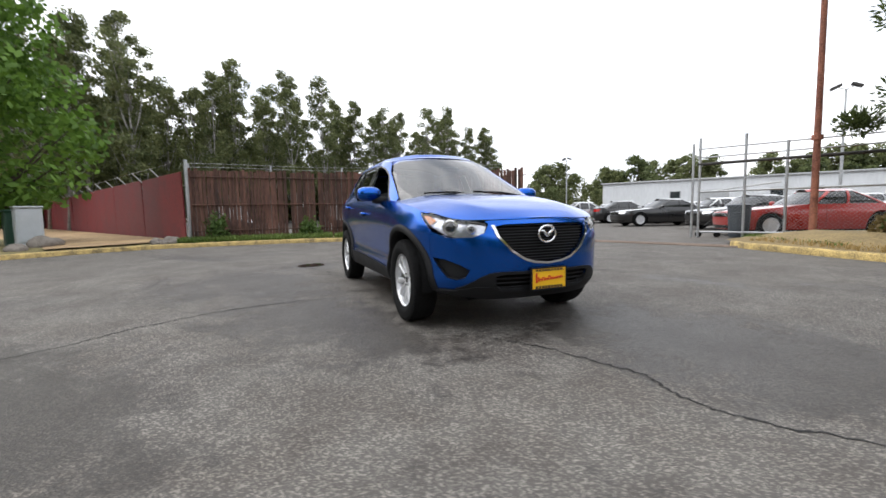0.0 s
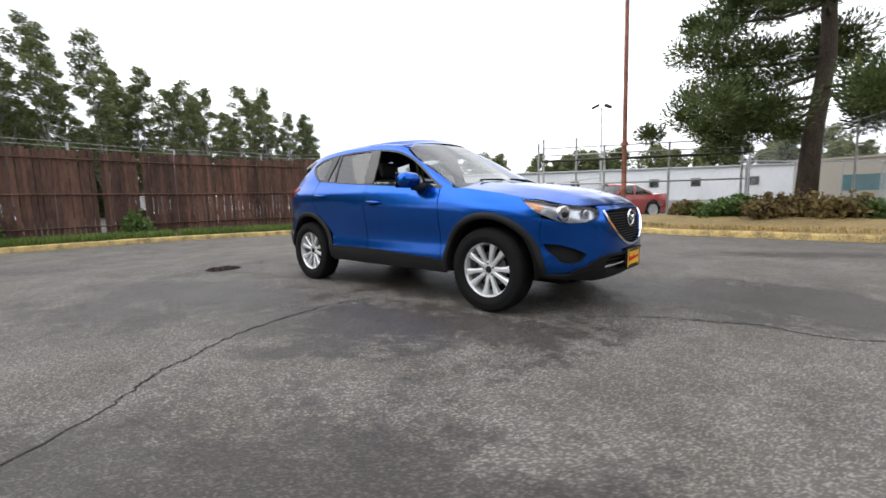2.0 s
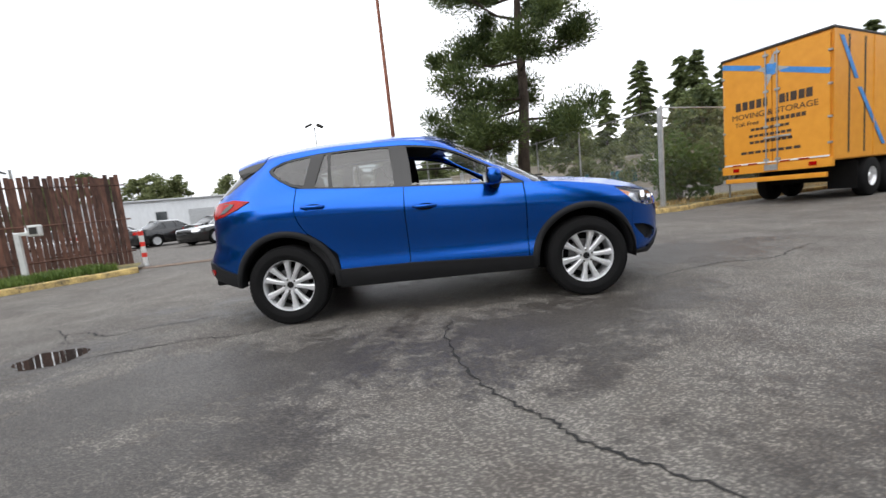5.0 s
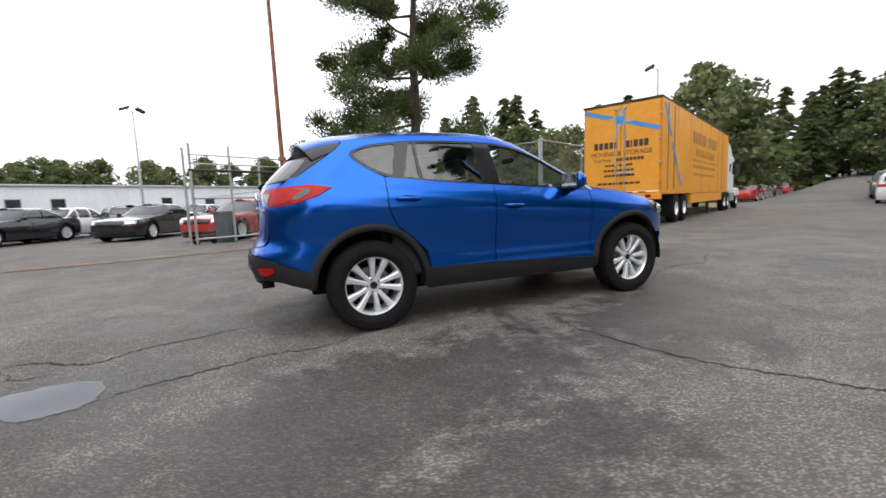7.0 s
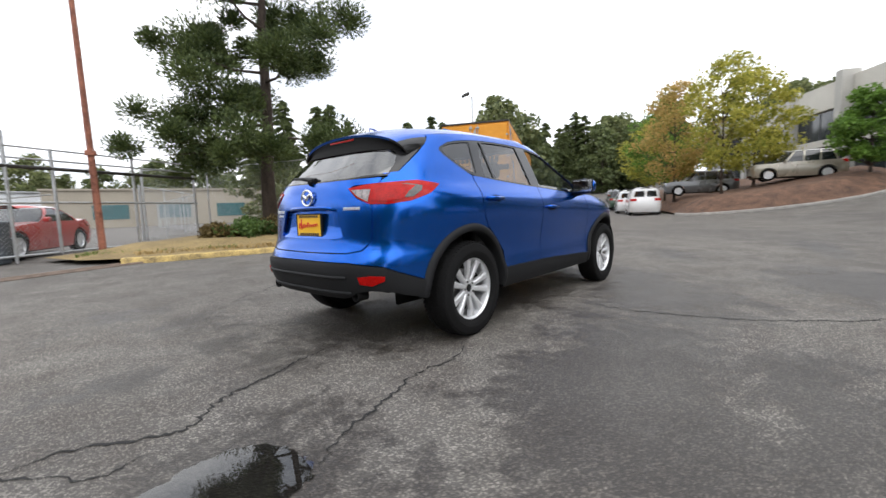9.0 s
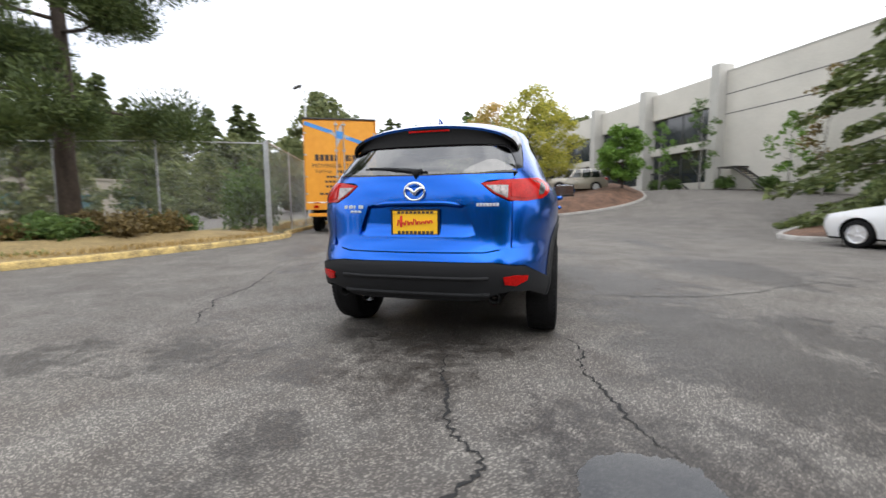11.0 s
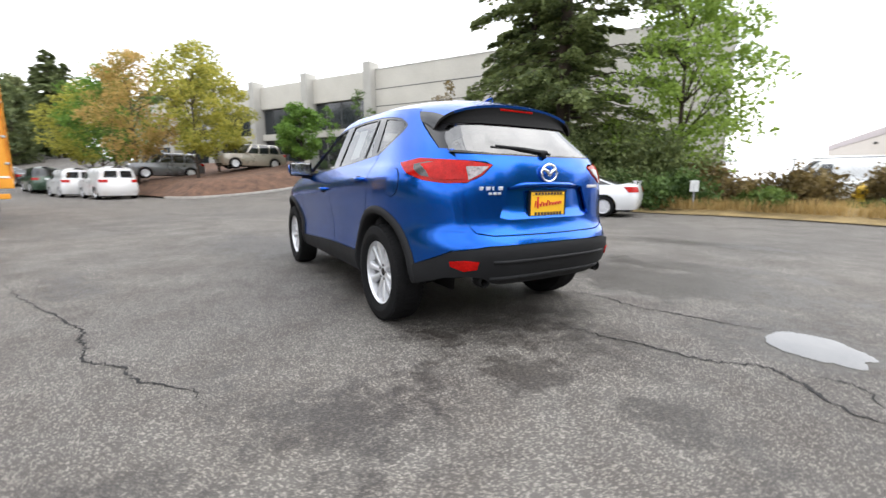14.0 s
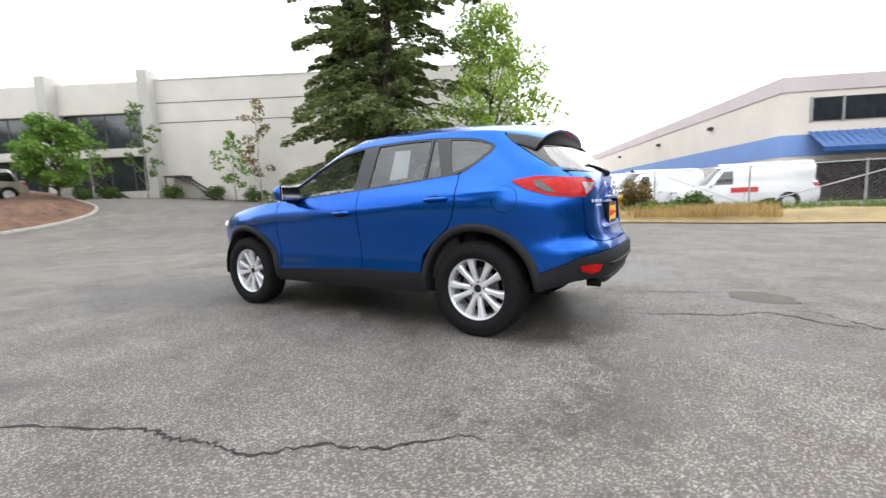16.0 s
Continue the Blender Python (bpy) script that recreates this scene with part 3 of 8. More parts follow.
def soft_line(pts, n=6):
    """A smooth plan line through points."""
    out = []
    P = [Vector((*p, 0)) if len(p) == 2 else Vector(p) for p in pts]
    for i in range(len(P) - 1):
        p0, p1, p2, p3 = P[max(0, i - 1)], P[i], P[i + 1], P[min(len(P) - 1, i + 2)]
        for k in range(n):
            t = k / n
            out.append(0.5 * (2 * p1 + (p2 - p0) * t + (2 * p0 - 5 * p1 + 4 * p2 - p3) * t * t + (3 * p1 - p0 - 3 * p2 + p3) * t**3))
    out.append(P[-1])
    return out


def kerb(name, pts, material, label, h=0.13, w=0.16):
    """A kerb with rounded top edges, swept along a plan line."""
    line = soft_line(pts, 8)
    prof = [(-w / 2, -0.05), (-w / 2, h - 0.03), (-w / 2 + 0.03, h), (w / 2 - 0.03, h), (w / 2, h - 0.03), (w / 2, -0.05)]
    bm = B()
    rings = []
    for i, p in enumerate(line):
        d = (line[min(i + 1, len(line) - 1)] - line[max(i - 1, 0)]).normalized()
        s = Vector((-d.y, d.x, 0))
        wob = 0.012 * noise.noise((p.x * 2, p.y * 2, 1))
        rings.append([bm.verts.new((p.x + s.x * a, p.y + s.y * a, ground_z(p.x, p.y) + b + (wob if b > 0 else 0))) for a, b in prof])
    for r0, r1 in zip(rings, rings[1:]):
        for k in range(len(prof) - 1):
            bm.faces.new((r0[k], r0[k + 1], r1[k + 1], r1[k]))
    bm.faces.new(rings[0])
    bm.faces.new(rings[-1][::-1])
    bmesh.ops.recalc_face_normals(bm, faces=bm.faces)
    return setting(name, bm, material, label, "kerb", True)


LEFT_KERB = [(-7.6, -9.6), (-8.7, -7.5), (-10.0, -5.4), (-10.2, -2.5), (-9.9, 0.2), (-8.8, 2.8), (-8.15, 4.0), (-7.3, 5.3)]
RIGHT_KERB = [(-1.6, 8.35), (-0.9, 7.9), (0.3, 7.6), (1.4, 7.35), (3.4, 7.15), (4.8, 7.1), (6.4, 7.3), (7.4, 7.75), (8.2, 8.35), (12.2, 9.9), (30, 16.9)]
kerb("kerb_1", LEFT_KERB, M["kerb"], "low worn yellow kerb along the grass verge")
kerb("kerb_2", RIGHT_KERB, M["kerb"], "worn yellow-painted kerb round the pine bed")
plan_patch("verge", [(p.x, p.y) for p in soft_line(LEFT_KERB, 3)] + [(-8.4, 7.0), (-10.9, 4.8), (-11.9, 1.0), (-11.65, -4.2), (-30, -13.3), (-34, -22), (-12, -14)], 0.11, 0.05, M["grass_soil"], "grass verge in front of the fence")
plan_patch("dirt_yard", [(-10.35, -5.6), (-11.75, -4.6), (-30, -13.6), (-52, -24.5), (-50, -34), (-14, -9.2), (-9.2, -7.3)], 0.18, 0.03, M["dirt"], "bare tan dirt in front of the red fence", 1.0)
plan_patch("pine_bed", [(p.x, p.y) for p in soft_line(RIGHT_KERB[:8], 3)] + [(6.9, 8.2), (5.2, 11.0), (3.9, 14.6), (0.2, 13.2), (-1.2, 11.6), (-2.6, 10.9), (-2.2, 9.0)], 0.11, 0.25, M["dry_soil"], "dry grass bed under the pine")
plan_patch("roadside_verge", [(8.2, 8.4), (12.2, 10.0), (30, 17.0), (30, 20), (8, 12.5), (5.5, 11.2), (6.9, 8.3)], 0.09, 0.05, M["grass_soil"], "grassy strip along the road fence", 1.0)
ISLAND = [(24.0, 3.0), (22.2, 1.6), (21.8, -1.5), (22.8, -4.4), (25.3, -6.3), (28.5, -6.9), (33, -6.8)]
kerb("kerb_3", ISLAND, M["kerb_grey"], "grey concrete kerb round the mulch bank")
plan_patch("mulch_bank", [(p.x, p.y) for p in soft_line(ISLAND, 3)] + [(44, -2), (60, 14), (38, 8.6)], 0.1, 0.75, M["mulch"], "brown bark mulch bank with fallen leaves", 0.9, 0.08)
ISL3 = [(11.5, -13.5), (9.8, -10.4), (7.9, -8.4), (7.9, -6.9), (9.5, -7.2), (13.3, -10.2), (20, -16)]
kerb("kerb_4", ISL3, M["kerb_grey"], "grey kerb round the planted corner")
plan_patch("planted_corner", [(p.x, p.y) for p in soft_line(ISL3, 3)] + [(18, -24), (8, -24), (3, -14)], 0.1, 0.3, M["mulch"], "mulch bed under the fir tree", 0.9, 0.06)
SOUTH = [(9.8, -10.9), (4.2, -10.6), (2.0, -11.3), (-0.5, -11.5), (-3.7, -10.9), (-7, -10.9), (-14, -11.2)]
plan_patch("south_verge", [(p.x, p.y) for p in soft_line(SOUTH, 3)] + [(-14, -15.5), (-3, -15.6), (8, -17), (10, -14)], 0.03, 0.25, M["dry_soil"], "dry weedy verge along the chain-link fence", 0.7, 0.08)

# ---------------------------------------------------------------- fences
def run(line, step):
    """Evenly spaced (point, direction) along a plan line."""
    out, P = [], [Vector((p[0], p[1], 0)) for p in line]
    carry = 0.0
    for a, b in zip(P, P[1:]):
        d = b - a
        L = d.length
        d.normalize()
        s = carry
        while s < L:
            out.append((a + d * s, d.copy()))
            s += step
        carry = s - L
    return out


# brown slat fence: posts, wires and boards of their own
SLATS = [(-11.6, -4.25), (-11.95, 1.0), (-11.1, 4.7), (-8.75, 7.25)]
fence = thing("slat_fence", "tall brown slatted fence with barbed wire on top", "fence")
sb = [B() for _ in range(4)]
for k, b_ in enumerate(sb):
    box(b_, (-0.052, -0.009, 0.0), (0.052, 0.009, 2.42 + 0.03 * k), 0.004)
slat_me = []
for b_ in sb:
    me = bpy.data.meshes.new("slat")
    b_.to_mesh(me)
    b_.free()
    me.materials.append(M["brown_slat"])
    slat_me.append(me)
for i, (p, d) in enumerate(run(SLATS, 0.113)):
    if random.random() < 0.015:
        continue
    o = new("slat", random.choice(slat_me))
    o.parent = fence
    o.matrix_world = Matrix.Translation((p.x, p.y, 0.08)) @ Matrix.Rotation(math.atan2(d.y, d.x) + random.uniform(-.12, .12), 4, "Z") @ Matrix.Rotation(random.uniform(-.008, .008), 4, "Y")
for p, d in run(SLATS, 2.6):
    s = Vector((-d.y, d.x, 0)) * 0.07
    part("post", tube(B(), [(p.x + s.x, p.y + s.y, 0), (p.x + s.x, p.y + s.y, 2.75)], 0.032), M["steel"], fence)
for z in (0.45, 1.35, 2.3):
    part("rail", tube(B(), [(p[0] + .05, p[1] + .05, z) for p in SLATS], 0.022, 6), M["brown_slat"], fence)
for z in (2.62, 2.74):
    part("barbed_wire", tube(B(), [(p.x, p.y, z + 0.012 * math.sin(i)) for i, (p, d) in enumerate(run(SLATS, 0.8))], 0.005, 4), M["steel"], fence)
part("corner_post", tube(B(), [(-11.5, -4.3, 0), (-11.5, -4.3, 2.85)], 0.055), M["steel"], fence, "grey steel corner post")

# red sheet fence running back
red = thing("sheet_fence", "dark red painted sheet-metal fence with barbed wire arms", "fence")
A0, A1 = Vector((-11.75, -4.45, 0)), Vector((-53, -24.5, 0))
dd = (A1 - A0).normalized()
L0 = (A1 - A0).length
bm = B()
box(bm, (0, -0.02, 0.05), (2.38, 0.02, 2.42), 0.006)
for k in range(8):
    box(bm, (0.10 + 0.29 * k, -0.035, 0.07), (0.22 + 0.29 * k, -0.02, 2.40), 0.005)
bm.normal_update()
sheet = bpy.data.meshes.new("sheet")
bm.to_mesh(sheet)
bm.free()
sheet.materials.append(M["red_sheet"])
s = 0.0
while s < L0:
    p = A0 + dd * s
    o = new("sheet", sheet)
    o.parent = red
    o.matrix_world = Matrix.Translation((p.x, p.y, 0.05)) @ Matrix.Rotation(math.atan2(dd.y, dd.x) , 4, "Z") @ Matrix.Rotation(random.uniform(-.015, .015), 4, "X")
    if s > 1:
        part("wire_arm", tube(B(), [(p.x, p.y, 2.4), (p.x + 0.16, p.y - 0.28, 2.75)], 0.02, 6), M["steel"], red)
    s += 2.4
part("barbed_wire", tube(B(), [(A0.x + .16, A0.y - .28, 2.73), (A1.x + .16, A1.y - .28, 2.73)], 0.006, 4), M["steel"], red)


def chain_fence(name, label, line, h, bay=3.0, rails=(1.0,), mesh_gap=0.11, z_of=ground_z, diag=()):
    """Galvanised posts, top rail and woven wire."""
    f = thing(name, label, "fence")
    pts = run(line, bay) + [(Vector((*line[-1], 0)), None)]
    wires = B()
    for i, (p, d) in enumerate(pts):
        z = z_of(p.x, p.y)
        r = 0.045 if i in (0, len(pts) - 1) else 0.03
        part("post", tube(B(), [(p.x, p.y, z - 0.1), (p.x, p.y, z + h + 0.04), (p.x, p.y, z + h + 0.07)], [r, r, r * 0.4]), M["steel"], f)
        if i == len(pts) - 1:
            break
        q = pts[i + 1][0]
        zq = z_of(q.x, q.y)
        for k in rails:
            part("rail", tube(B(), [(p.x, p.y, z + h * k), (q.x, q.y, zq + h * k)], 0.021, 6), M["steel"], f)
        L = (q - p).length
        n = int((L + h) / mesh_gap)
        def at(s, u):
            return Vector((p.x + (q.x - p.x) * s / L, p.y + (q.y - p.y) * s / L, z + (zq - z) * s / L + u))
        for k in range(n):
            o = k * mesh_gap
            a, b = (max(0, o - h), min(h, o)), (min(L, o), max(0, o - L))
            for (s0, u0), (s1, u1) in (((a[0], a[1]), (b[0], b[1])), ((L - a[0], a[1]), (L - b[0], b[1]))):
                if abs(s0 - s1) > 0.02:
                    tube(wires, [at(s0, 0.03 + u0 * 0.985), at(s1, 0.03 + u1 * 0.985)], 0.0018, 3, False)
    w = part("wire_mesh", wires, M["steel"], f, "woven galvanised wire")
    w["kind"] = "stuff"
    for a, b in diag:
        part("brace", tube(B(), [a, b], 0.02, 6), M["steel"], f)
    return f


chain_fence("road_fence", "tall galvanised chain-link fence along the road", [(6.7, 7.9), (14, 11.0), (30, 17.4)], 3.0, 3.0)
chain_fence("lot_fence", "galvanised chain-link fence behind the pine", [(6.65, 7.95), (5.15, 10.6), (3.9, 15.0), (1.4, 18.5)], 2.95, 3.0)
chain_fence("back_fence", "galvanised chain-link fence of the storage lot", [(1.3, 18.6), (6.0, 26.0), (9.0, 45.0)], 2.3, 3.0, mesh_gap=0.16)
chain_fence("south_fence", "sagging chain-link fence before the vans", [(8.0, -15.2), (-1.4, -15.4), (-9.0, -15.4), (-20, -15.6)], 1.75, 3.1, (1.0, 0.06), 0.13,
            diag=[((-1.4, -15.35, 1.7), (-4.4, -15.35, 0.35)), ((-4.6, -15.35, 0.4), (-9.0, -15.35, 1.75))])

# open sliding gate leaf and its rollers
gate = thing("sliding_gate", "tall steel sliding gate with three rails and chain-link infill", "gate")
g0, gd = Vector((-4.05, 10.5, 0)), Vector((0.89, 0.45, 0))
gp = lambda s, z, off=0.0: (g0.x + gd.x * s - gd.y * off, g0.y + gd.y * s + gd.x * off, z)
for s, h in ((-0.18, 2.9), (0.0, 3.05), (1.15, 3.05), (2.1, 2.75), (4.2, 2.75), (6.4, 2.75)):
    part("post", tube(B(), [gp(s, 0.02), gp(s, h)], 0.038), M["steel"], gate)
for z, r in ((2.72, 0.022), (2.46, 0.022), (2.26, 0.045), (1.42, 0.03), (0.18, 0.03)):
    part("rail", tube(B(), [gp(-0.05, z), gp(6.5, z)], r, 8), M["iron"] if r > 0.04 else M["steel"], gate)
part("brace", tube(B(), [gp(0.05, 1.40), gp(2.0, 1.62)], 0.02, 6), M["steel"], gate)
wires = B()
for k in range(90):
    a, b = k * 0.1, k * 0.1 - 1.2
    for sgn in (0, 1):
        s0, s1 = (a, b) if sgn else (b, a)
        if 0 < b and a < 6.4:
            tube(wires, [gp(s0, 0.2), gp(s1, 1.4)], 0.0018, 3, False)
part("wire_mesh", wires, M["steel"], gate, "woven wire")["kind"] = "stuff"
for s in (0.0, 0.5):
    part("roller", lathe(B(), [(0.0, -0.03), (0.09, -0.03), (0.09, 0.03), (0.0, 0.03)], 14), M["rubber"], gate).matrix_world = Matrix.Translation(gp(s, 0.1, 0.08)) @ Matrix.Rotation(0.47, 4, "Z")
rail = B()
tube(rail, [(-8.4, 5.9, 0.012), (-5.1, 6.7, 0.012), (-0.9, 8.2, 0.012)], 0.03, 6)
tagged(part("gate_rail", rail, M["rail"], None), "rusty steel gate track set in the asphalt", "rail", "", "structure")
rail = B()
tube(rail, [(-8.5, 6.2, 0.012), (-5.2, 7.0, 0.012), (-1.2, 8.5, 0.012)], 0.02, 6)
tagged(part("gate_rail", rail, M["rail"], None), "rusty steel gate track set in the asphalt", "rail", "", "structure")

# slender steel poles and lamps
pole = thing("utility_pole", "tall slender rust-red steel pole", "pole")
part("shaft", tube(B(), [(-1.41, 11.22, 0), (-1.41, 11.22, 0.4), (-1.44, 11.25, 4), (-1.52, 11.3, 14)], [0.09, 0.085, 0.072, 0.04], 12), M["rust"], pole)
part("collar", tube(B(), [(-1.43, 11.24, 2.62), (-1.43, 11.24, 2.74)], 0.125, 12), M["rust"], pole)


def lot_lamp(x, y, h, heading, twin):
    t = thing("lot_lamp", "floodlight on a tall grey steel mast", "street lamp", group="lot lamps")
    part("mast", tube(B(), [(x, y, 0), (x, y, h)], [0.10, 0.06], 10), M["steel"], t)
    for sgn in ((-1, 1) if twin else (1,)):
        m = Matrix.Translation((x, y, h)) @ Matrix.Rotation(heading, 4, "Z")
        part("arm", tube(B(), [m @ Vector((0, 0, -0.05)), m @ Vector((0.35 * sgn, 0, 0.1))], 0.03, 6), M["steel"], t)
        b = box(B(), (-0.3, -0.2, -0.09), (0.3, 0.2, 0.09), 0.03)
        part("lamp_head", b, M["iron"], t).matrix_world = m @ pose(0.5 * sgn, 0, 0.15, 0, 25 * sgn, 0)


lot_lamp(-10.2, 32.6, 8.3, 0.6, True)
lot_lamp(22.7, 16.8, 9.3, 2.4, False)
lot_lamp(-46, 40, 8.3, 0.2, True)

# ---------------------------------------------------------------- buildings
def prism(bm, a, b, depth, z0, z1):
    """An upright wall block from plan point a to b, depth to the left of a to b."""
    a, b = Vector((*a, 0)), Vector((*b, 0))
    d = (b - a).normalized()
    s = Vector((-d.y, d.x, 0)) * depth
    vs = [bm.verts.new((p.x, p.y, z)) for z in (z0, z1) for p in (a, b, b + s, a + s)]
    for f in ((3, 2, 1, 0), (4, 5, 6, 7), (0, 1, 5, 4), (1, 2, 6, 5), (2, 3, 7, 6), (3, 0, 4, 7)):
        bm.faces.new([vs[i] for i in f])
    bmesh.ops.recalc_face_normals(bm, faces=bm.faces)
    return bm


def facade_frame(origin, direction):
    """Local frame of a facade: x along it, y out of it (to the right of the direction), z up."""
    return Matrix.Translation((*origin, 0)) @ Matrix.Rotation(math.atan2(direction[1], direction[0]), 4, "Z")


# two-storey tilt-up concrete building; x runs along its front
house = thing("concrete_building", "two-storey grey concrete tilt-up office building with piers", "building")
HF = facade_frame((31.2, -12.4), (0.866, 0.5))
GZ = 1.75


def hf(name, lo, hi, material, bevel=0.0, label="", parent=None):
    o = part(name, box(B(), lo, hi, bevel), material, parent or house, label)
    o.matrix_world = HF
    return o


# front faces +y in the facade frame
hf("wall", (-26, -22, GZ - 1), (-0.0, 0.0, 10.35), M["concrete"])
for k, z in enumerate((7.35, 8.75)):
    hf("wall_joint", (-26, 0.0, z), (-0.2, 0.012, z + 0.06), M["joint"])
for k in range(5):
    x0 = 0.3 + 7.35 * k
    hf("wall", (x0, -22, 8.25), (x0 + 7.05, -0.1, 10.4), M["concrete"], label="upper parapet panel")
    hf("wall", (x0, -22, 5.15), (x0 + 7.05, -0.1, 5.75), M["concrete"])
    hf("wall", (x0, -22, GZ - 1), (x0 + 7.05, -0.1, GZ + 0.85), M["concrete"])
    # solid block in a dark colour, standing in for shade in the rooms
    hf("wall", (x0, -22, GZ + 0.85), (x0 + 7.05, -1.2, 8.25), M["joint"], label="dark block painted as unlit interior")
    for z0, z1 in ((5.75, 8.25), (GZ + 0.85, 5.15)):
        for j in range(4):
            w0 = x0 + 7.05 / 4 * j
            win = hf("window", (w0 + 0.03, -0.5, z0), (w0 + 7.05 / 4 - 0.03, -0.46, z1), M["dark_glass"])
            hf("mullion", (w0 - 0.03, -0.5, z0), (w0 + 0.03, -0.42, z1), M["joint"], parent=house)
for k in range(6):
    x0 = 7.35 * k
    hf("pier", (x0 - 0.45, -0.6, GZ - 1), (x0 + 0.3, 0.75, 10.85 if k else 10.95), M["concrete_dark"], 0.02)
hf("coping", (-26, -0.35, 10.35), (-0.45, 0.03, 10.45), M["concrete_dark"])
for k in range(2):
    st = thing("outdoor_stair", "dark steel outdoor stair against the concrete wall", "stair", HF @ Matrix.Translation((-1.6 if k == 0 else 4.9, 0.9, 0)))
    part("landing", box(B(), (-0.9, -0.9, GZ + 1.65), (0.4, 0.4, GZ + 1.75)), M["iron"], st)
    for j in range(9):
        part("tread", box(B(), (-1.15 - 0.26 * j, -0.5, GZ + 1.5 - 0.18 * j), (-0.88 - 0.26 * j, 0.4, GZ + 1.54 - 0.18 * j)), M["iron"], st)
    for y in (-0.5, 0.4):
        part("stringer", tube(B(), [(-0.9, y, GZ + 1.6), (-3.25, y, GZ - 0.02)], 0.06, 6), M["iron"], st)
    part("leg", tube(B(), [(0.3, 0.3, GZ - 0.2), (0.3, 0.3, GZ + 1.7)], 0.04, 6), M["iron"], st)
    st.rotation_euler[2] += 0.0

# long pale warehouse beyond the storage lot
wh = thing("pale_warehouse", "long low white metal-clad warehouse behind the parked cars", "building")
WF = facade_frame((-49, 50), (0.874, 0.486))
b = box(B(), (0, 0, -0.2), (110, 25, 4.9))
part("wall", b, M["white_paint"], wh).matrix_world = WF
part("roof", box(B(), (-0.3, -0.35, 4.9), (110.3, 25.3, 5.12), 0.03), M["steel"], wh).matrix_world = WF
for k in range(120):
    pass
for k in range(90):
    part("siding_rib", box(B(), (1.2 * k + 0.3, -0.03, 0.2), (1.2 * k + 0.36, 0.0, 4.85)), M["white_paint"], wh).matrix_world = WF
for x in (10, 22, 26, 38, 44, 52, 66, 80):
    part("window", box(B(), (x, -0.05, 2.1), (x + 1.3, 0.02, 3.3)), M["dark_glass"], wh).matrix_world = WF
    part("window_frame", box(B(), (x - 0.1, -0.045, 2.0), (x + 1.4, -0.005, 3.4)), M["steel"], wh).matrix_world = WF
part("door", box(B(), (14, -0.05, 0), (17.4, 0.02, 3.4)), M["steel"], wh, "grey roller door").matrix_world = WF

# low tan office beyond the pine
of = thing("tan_office", "low tan office building with strip windows", "building")
OF = facade_frame((2, 57), (0.963, -0.27))
part("wall", box(B(), (0, 0, -0.2), (36, 20, 4.1)), M["tan_wall"], of).matrix_world = OF
part("roof", box(B(), (-0.2, -0.2, 4.1), (36.2, 20.2, 4.3)), M["tan_wall"], of).matrix_world = OF
for x in (4, 10, 16, 21.5, 27, 32):
    part("window", box(B(), (x, -0.05, 0.9), (x + 3.2, 0.02, 2.5)), M["teal_glass"], of).matrix_world = OF
part("sign", box(B(), (25, -0.06, 3.0), (29, -0.0, 3.5)), M["paper"], of, "white sign board").matrix_world = OF
part("sign_bar", box(B(), (25.4, -0.075, 3.17), (28.6, -0.062, 3.33)), M["joint"], of).matrix_world = OF

# cream and blue warehouse
cw = thing("cream_warehouse", "cream warehouse with blue band and blue metal awning", "building")
CF = facade_frame((-6.08, -22.0), (0.42, -0.908))
# side wall runs away from the corner, +y is outwards
part("wall", box(B(), (0, -18, -0.2), (60, 0, 5.3)), M["cream"], cw).matrix_world = CF
part("parapet", box(B(), (-0.06, -18.06, 5.3), (60, 0.06, 6.0), 0.02), M["mauve"], cw, "mauve parapet").matrix_world = CF
part("band", box(B(), (-0.02, -18, 2.35), (60, 0.02, 3.35)), M["blue_band"], cw, "blue painted band").matrix_world = CF
part("window", box(B(), (-0.05, -14, 3.95), (0.1, -1.3, 5.0)), M["dark_glass"], cw).matrix_world = CF
part("window", box(B(), (-0.05, -14, 0.2), (0.1, -1.2, 2.1)), M["dark_glass"], cw).matrix_world = CF
for y in (-1.25, -2.6, -5.2, -7.8, -10.4, -14):
    part("mullion", box(B(), (-0.09, y - 0.04, 3.9), (0.0, y + 0.04, 5.05)), M["steel"], cw).matrix_world = CF
bm = B()
n_ = 40
for k in range(n_):
    y = -1.1 - k * 0.32
    for a, b_ in ((0.0, 0.16), (0.16, 0.32)):
        lift = 0.03 if a == 0 else 0.0
        q = [(-0.1, y - a, 3.45 + lift), (-0.1, y - b_, 3.45 + lift), (-1.15, y - b_, 2.62 + lift), (-1.15, y - a, 2.62 + lift)]
        bm.faces.new([bm.verts.new(v) for v in q])
        bm.faces.new([bm.verts.new((v[0], v[1], v[2] - 0.03)) for v in q][::-1])
box(bm, (-1.18, -1.1 - n_ * 0.32, 2.45), (-1.14, -1.1, 2.66))
part("awning", bm, M["awning"], cw, "blue ribbed metal awning").matrix_world = CF
for x in (6, 14, 24, 36):
    part("wall_lamp", box(B(), (x, 0.0, 4.55), (x + 0.35, 0.25, 4.75), 0.04), M["iron"], cw).matrix_world = CF

# ---------------------------------------------------------------- trailer
TF = Matrix.Translation((9.38, 5.40, 0)) @ Matrix.Rotation(math.radians(25.5), 4, "Z")
trailer = thing("moving_trailer", "faded yellow moving trailer with dark lettering and blue stripes", "truck", TF)
TW, TH, TL = 2.5, 4.05, 13.2
tp = lambda name, bm, m_, label="", parent=None, smooth=False: part(name, bm, m_, parent or trailer, label, smooth)
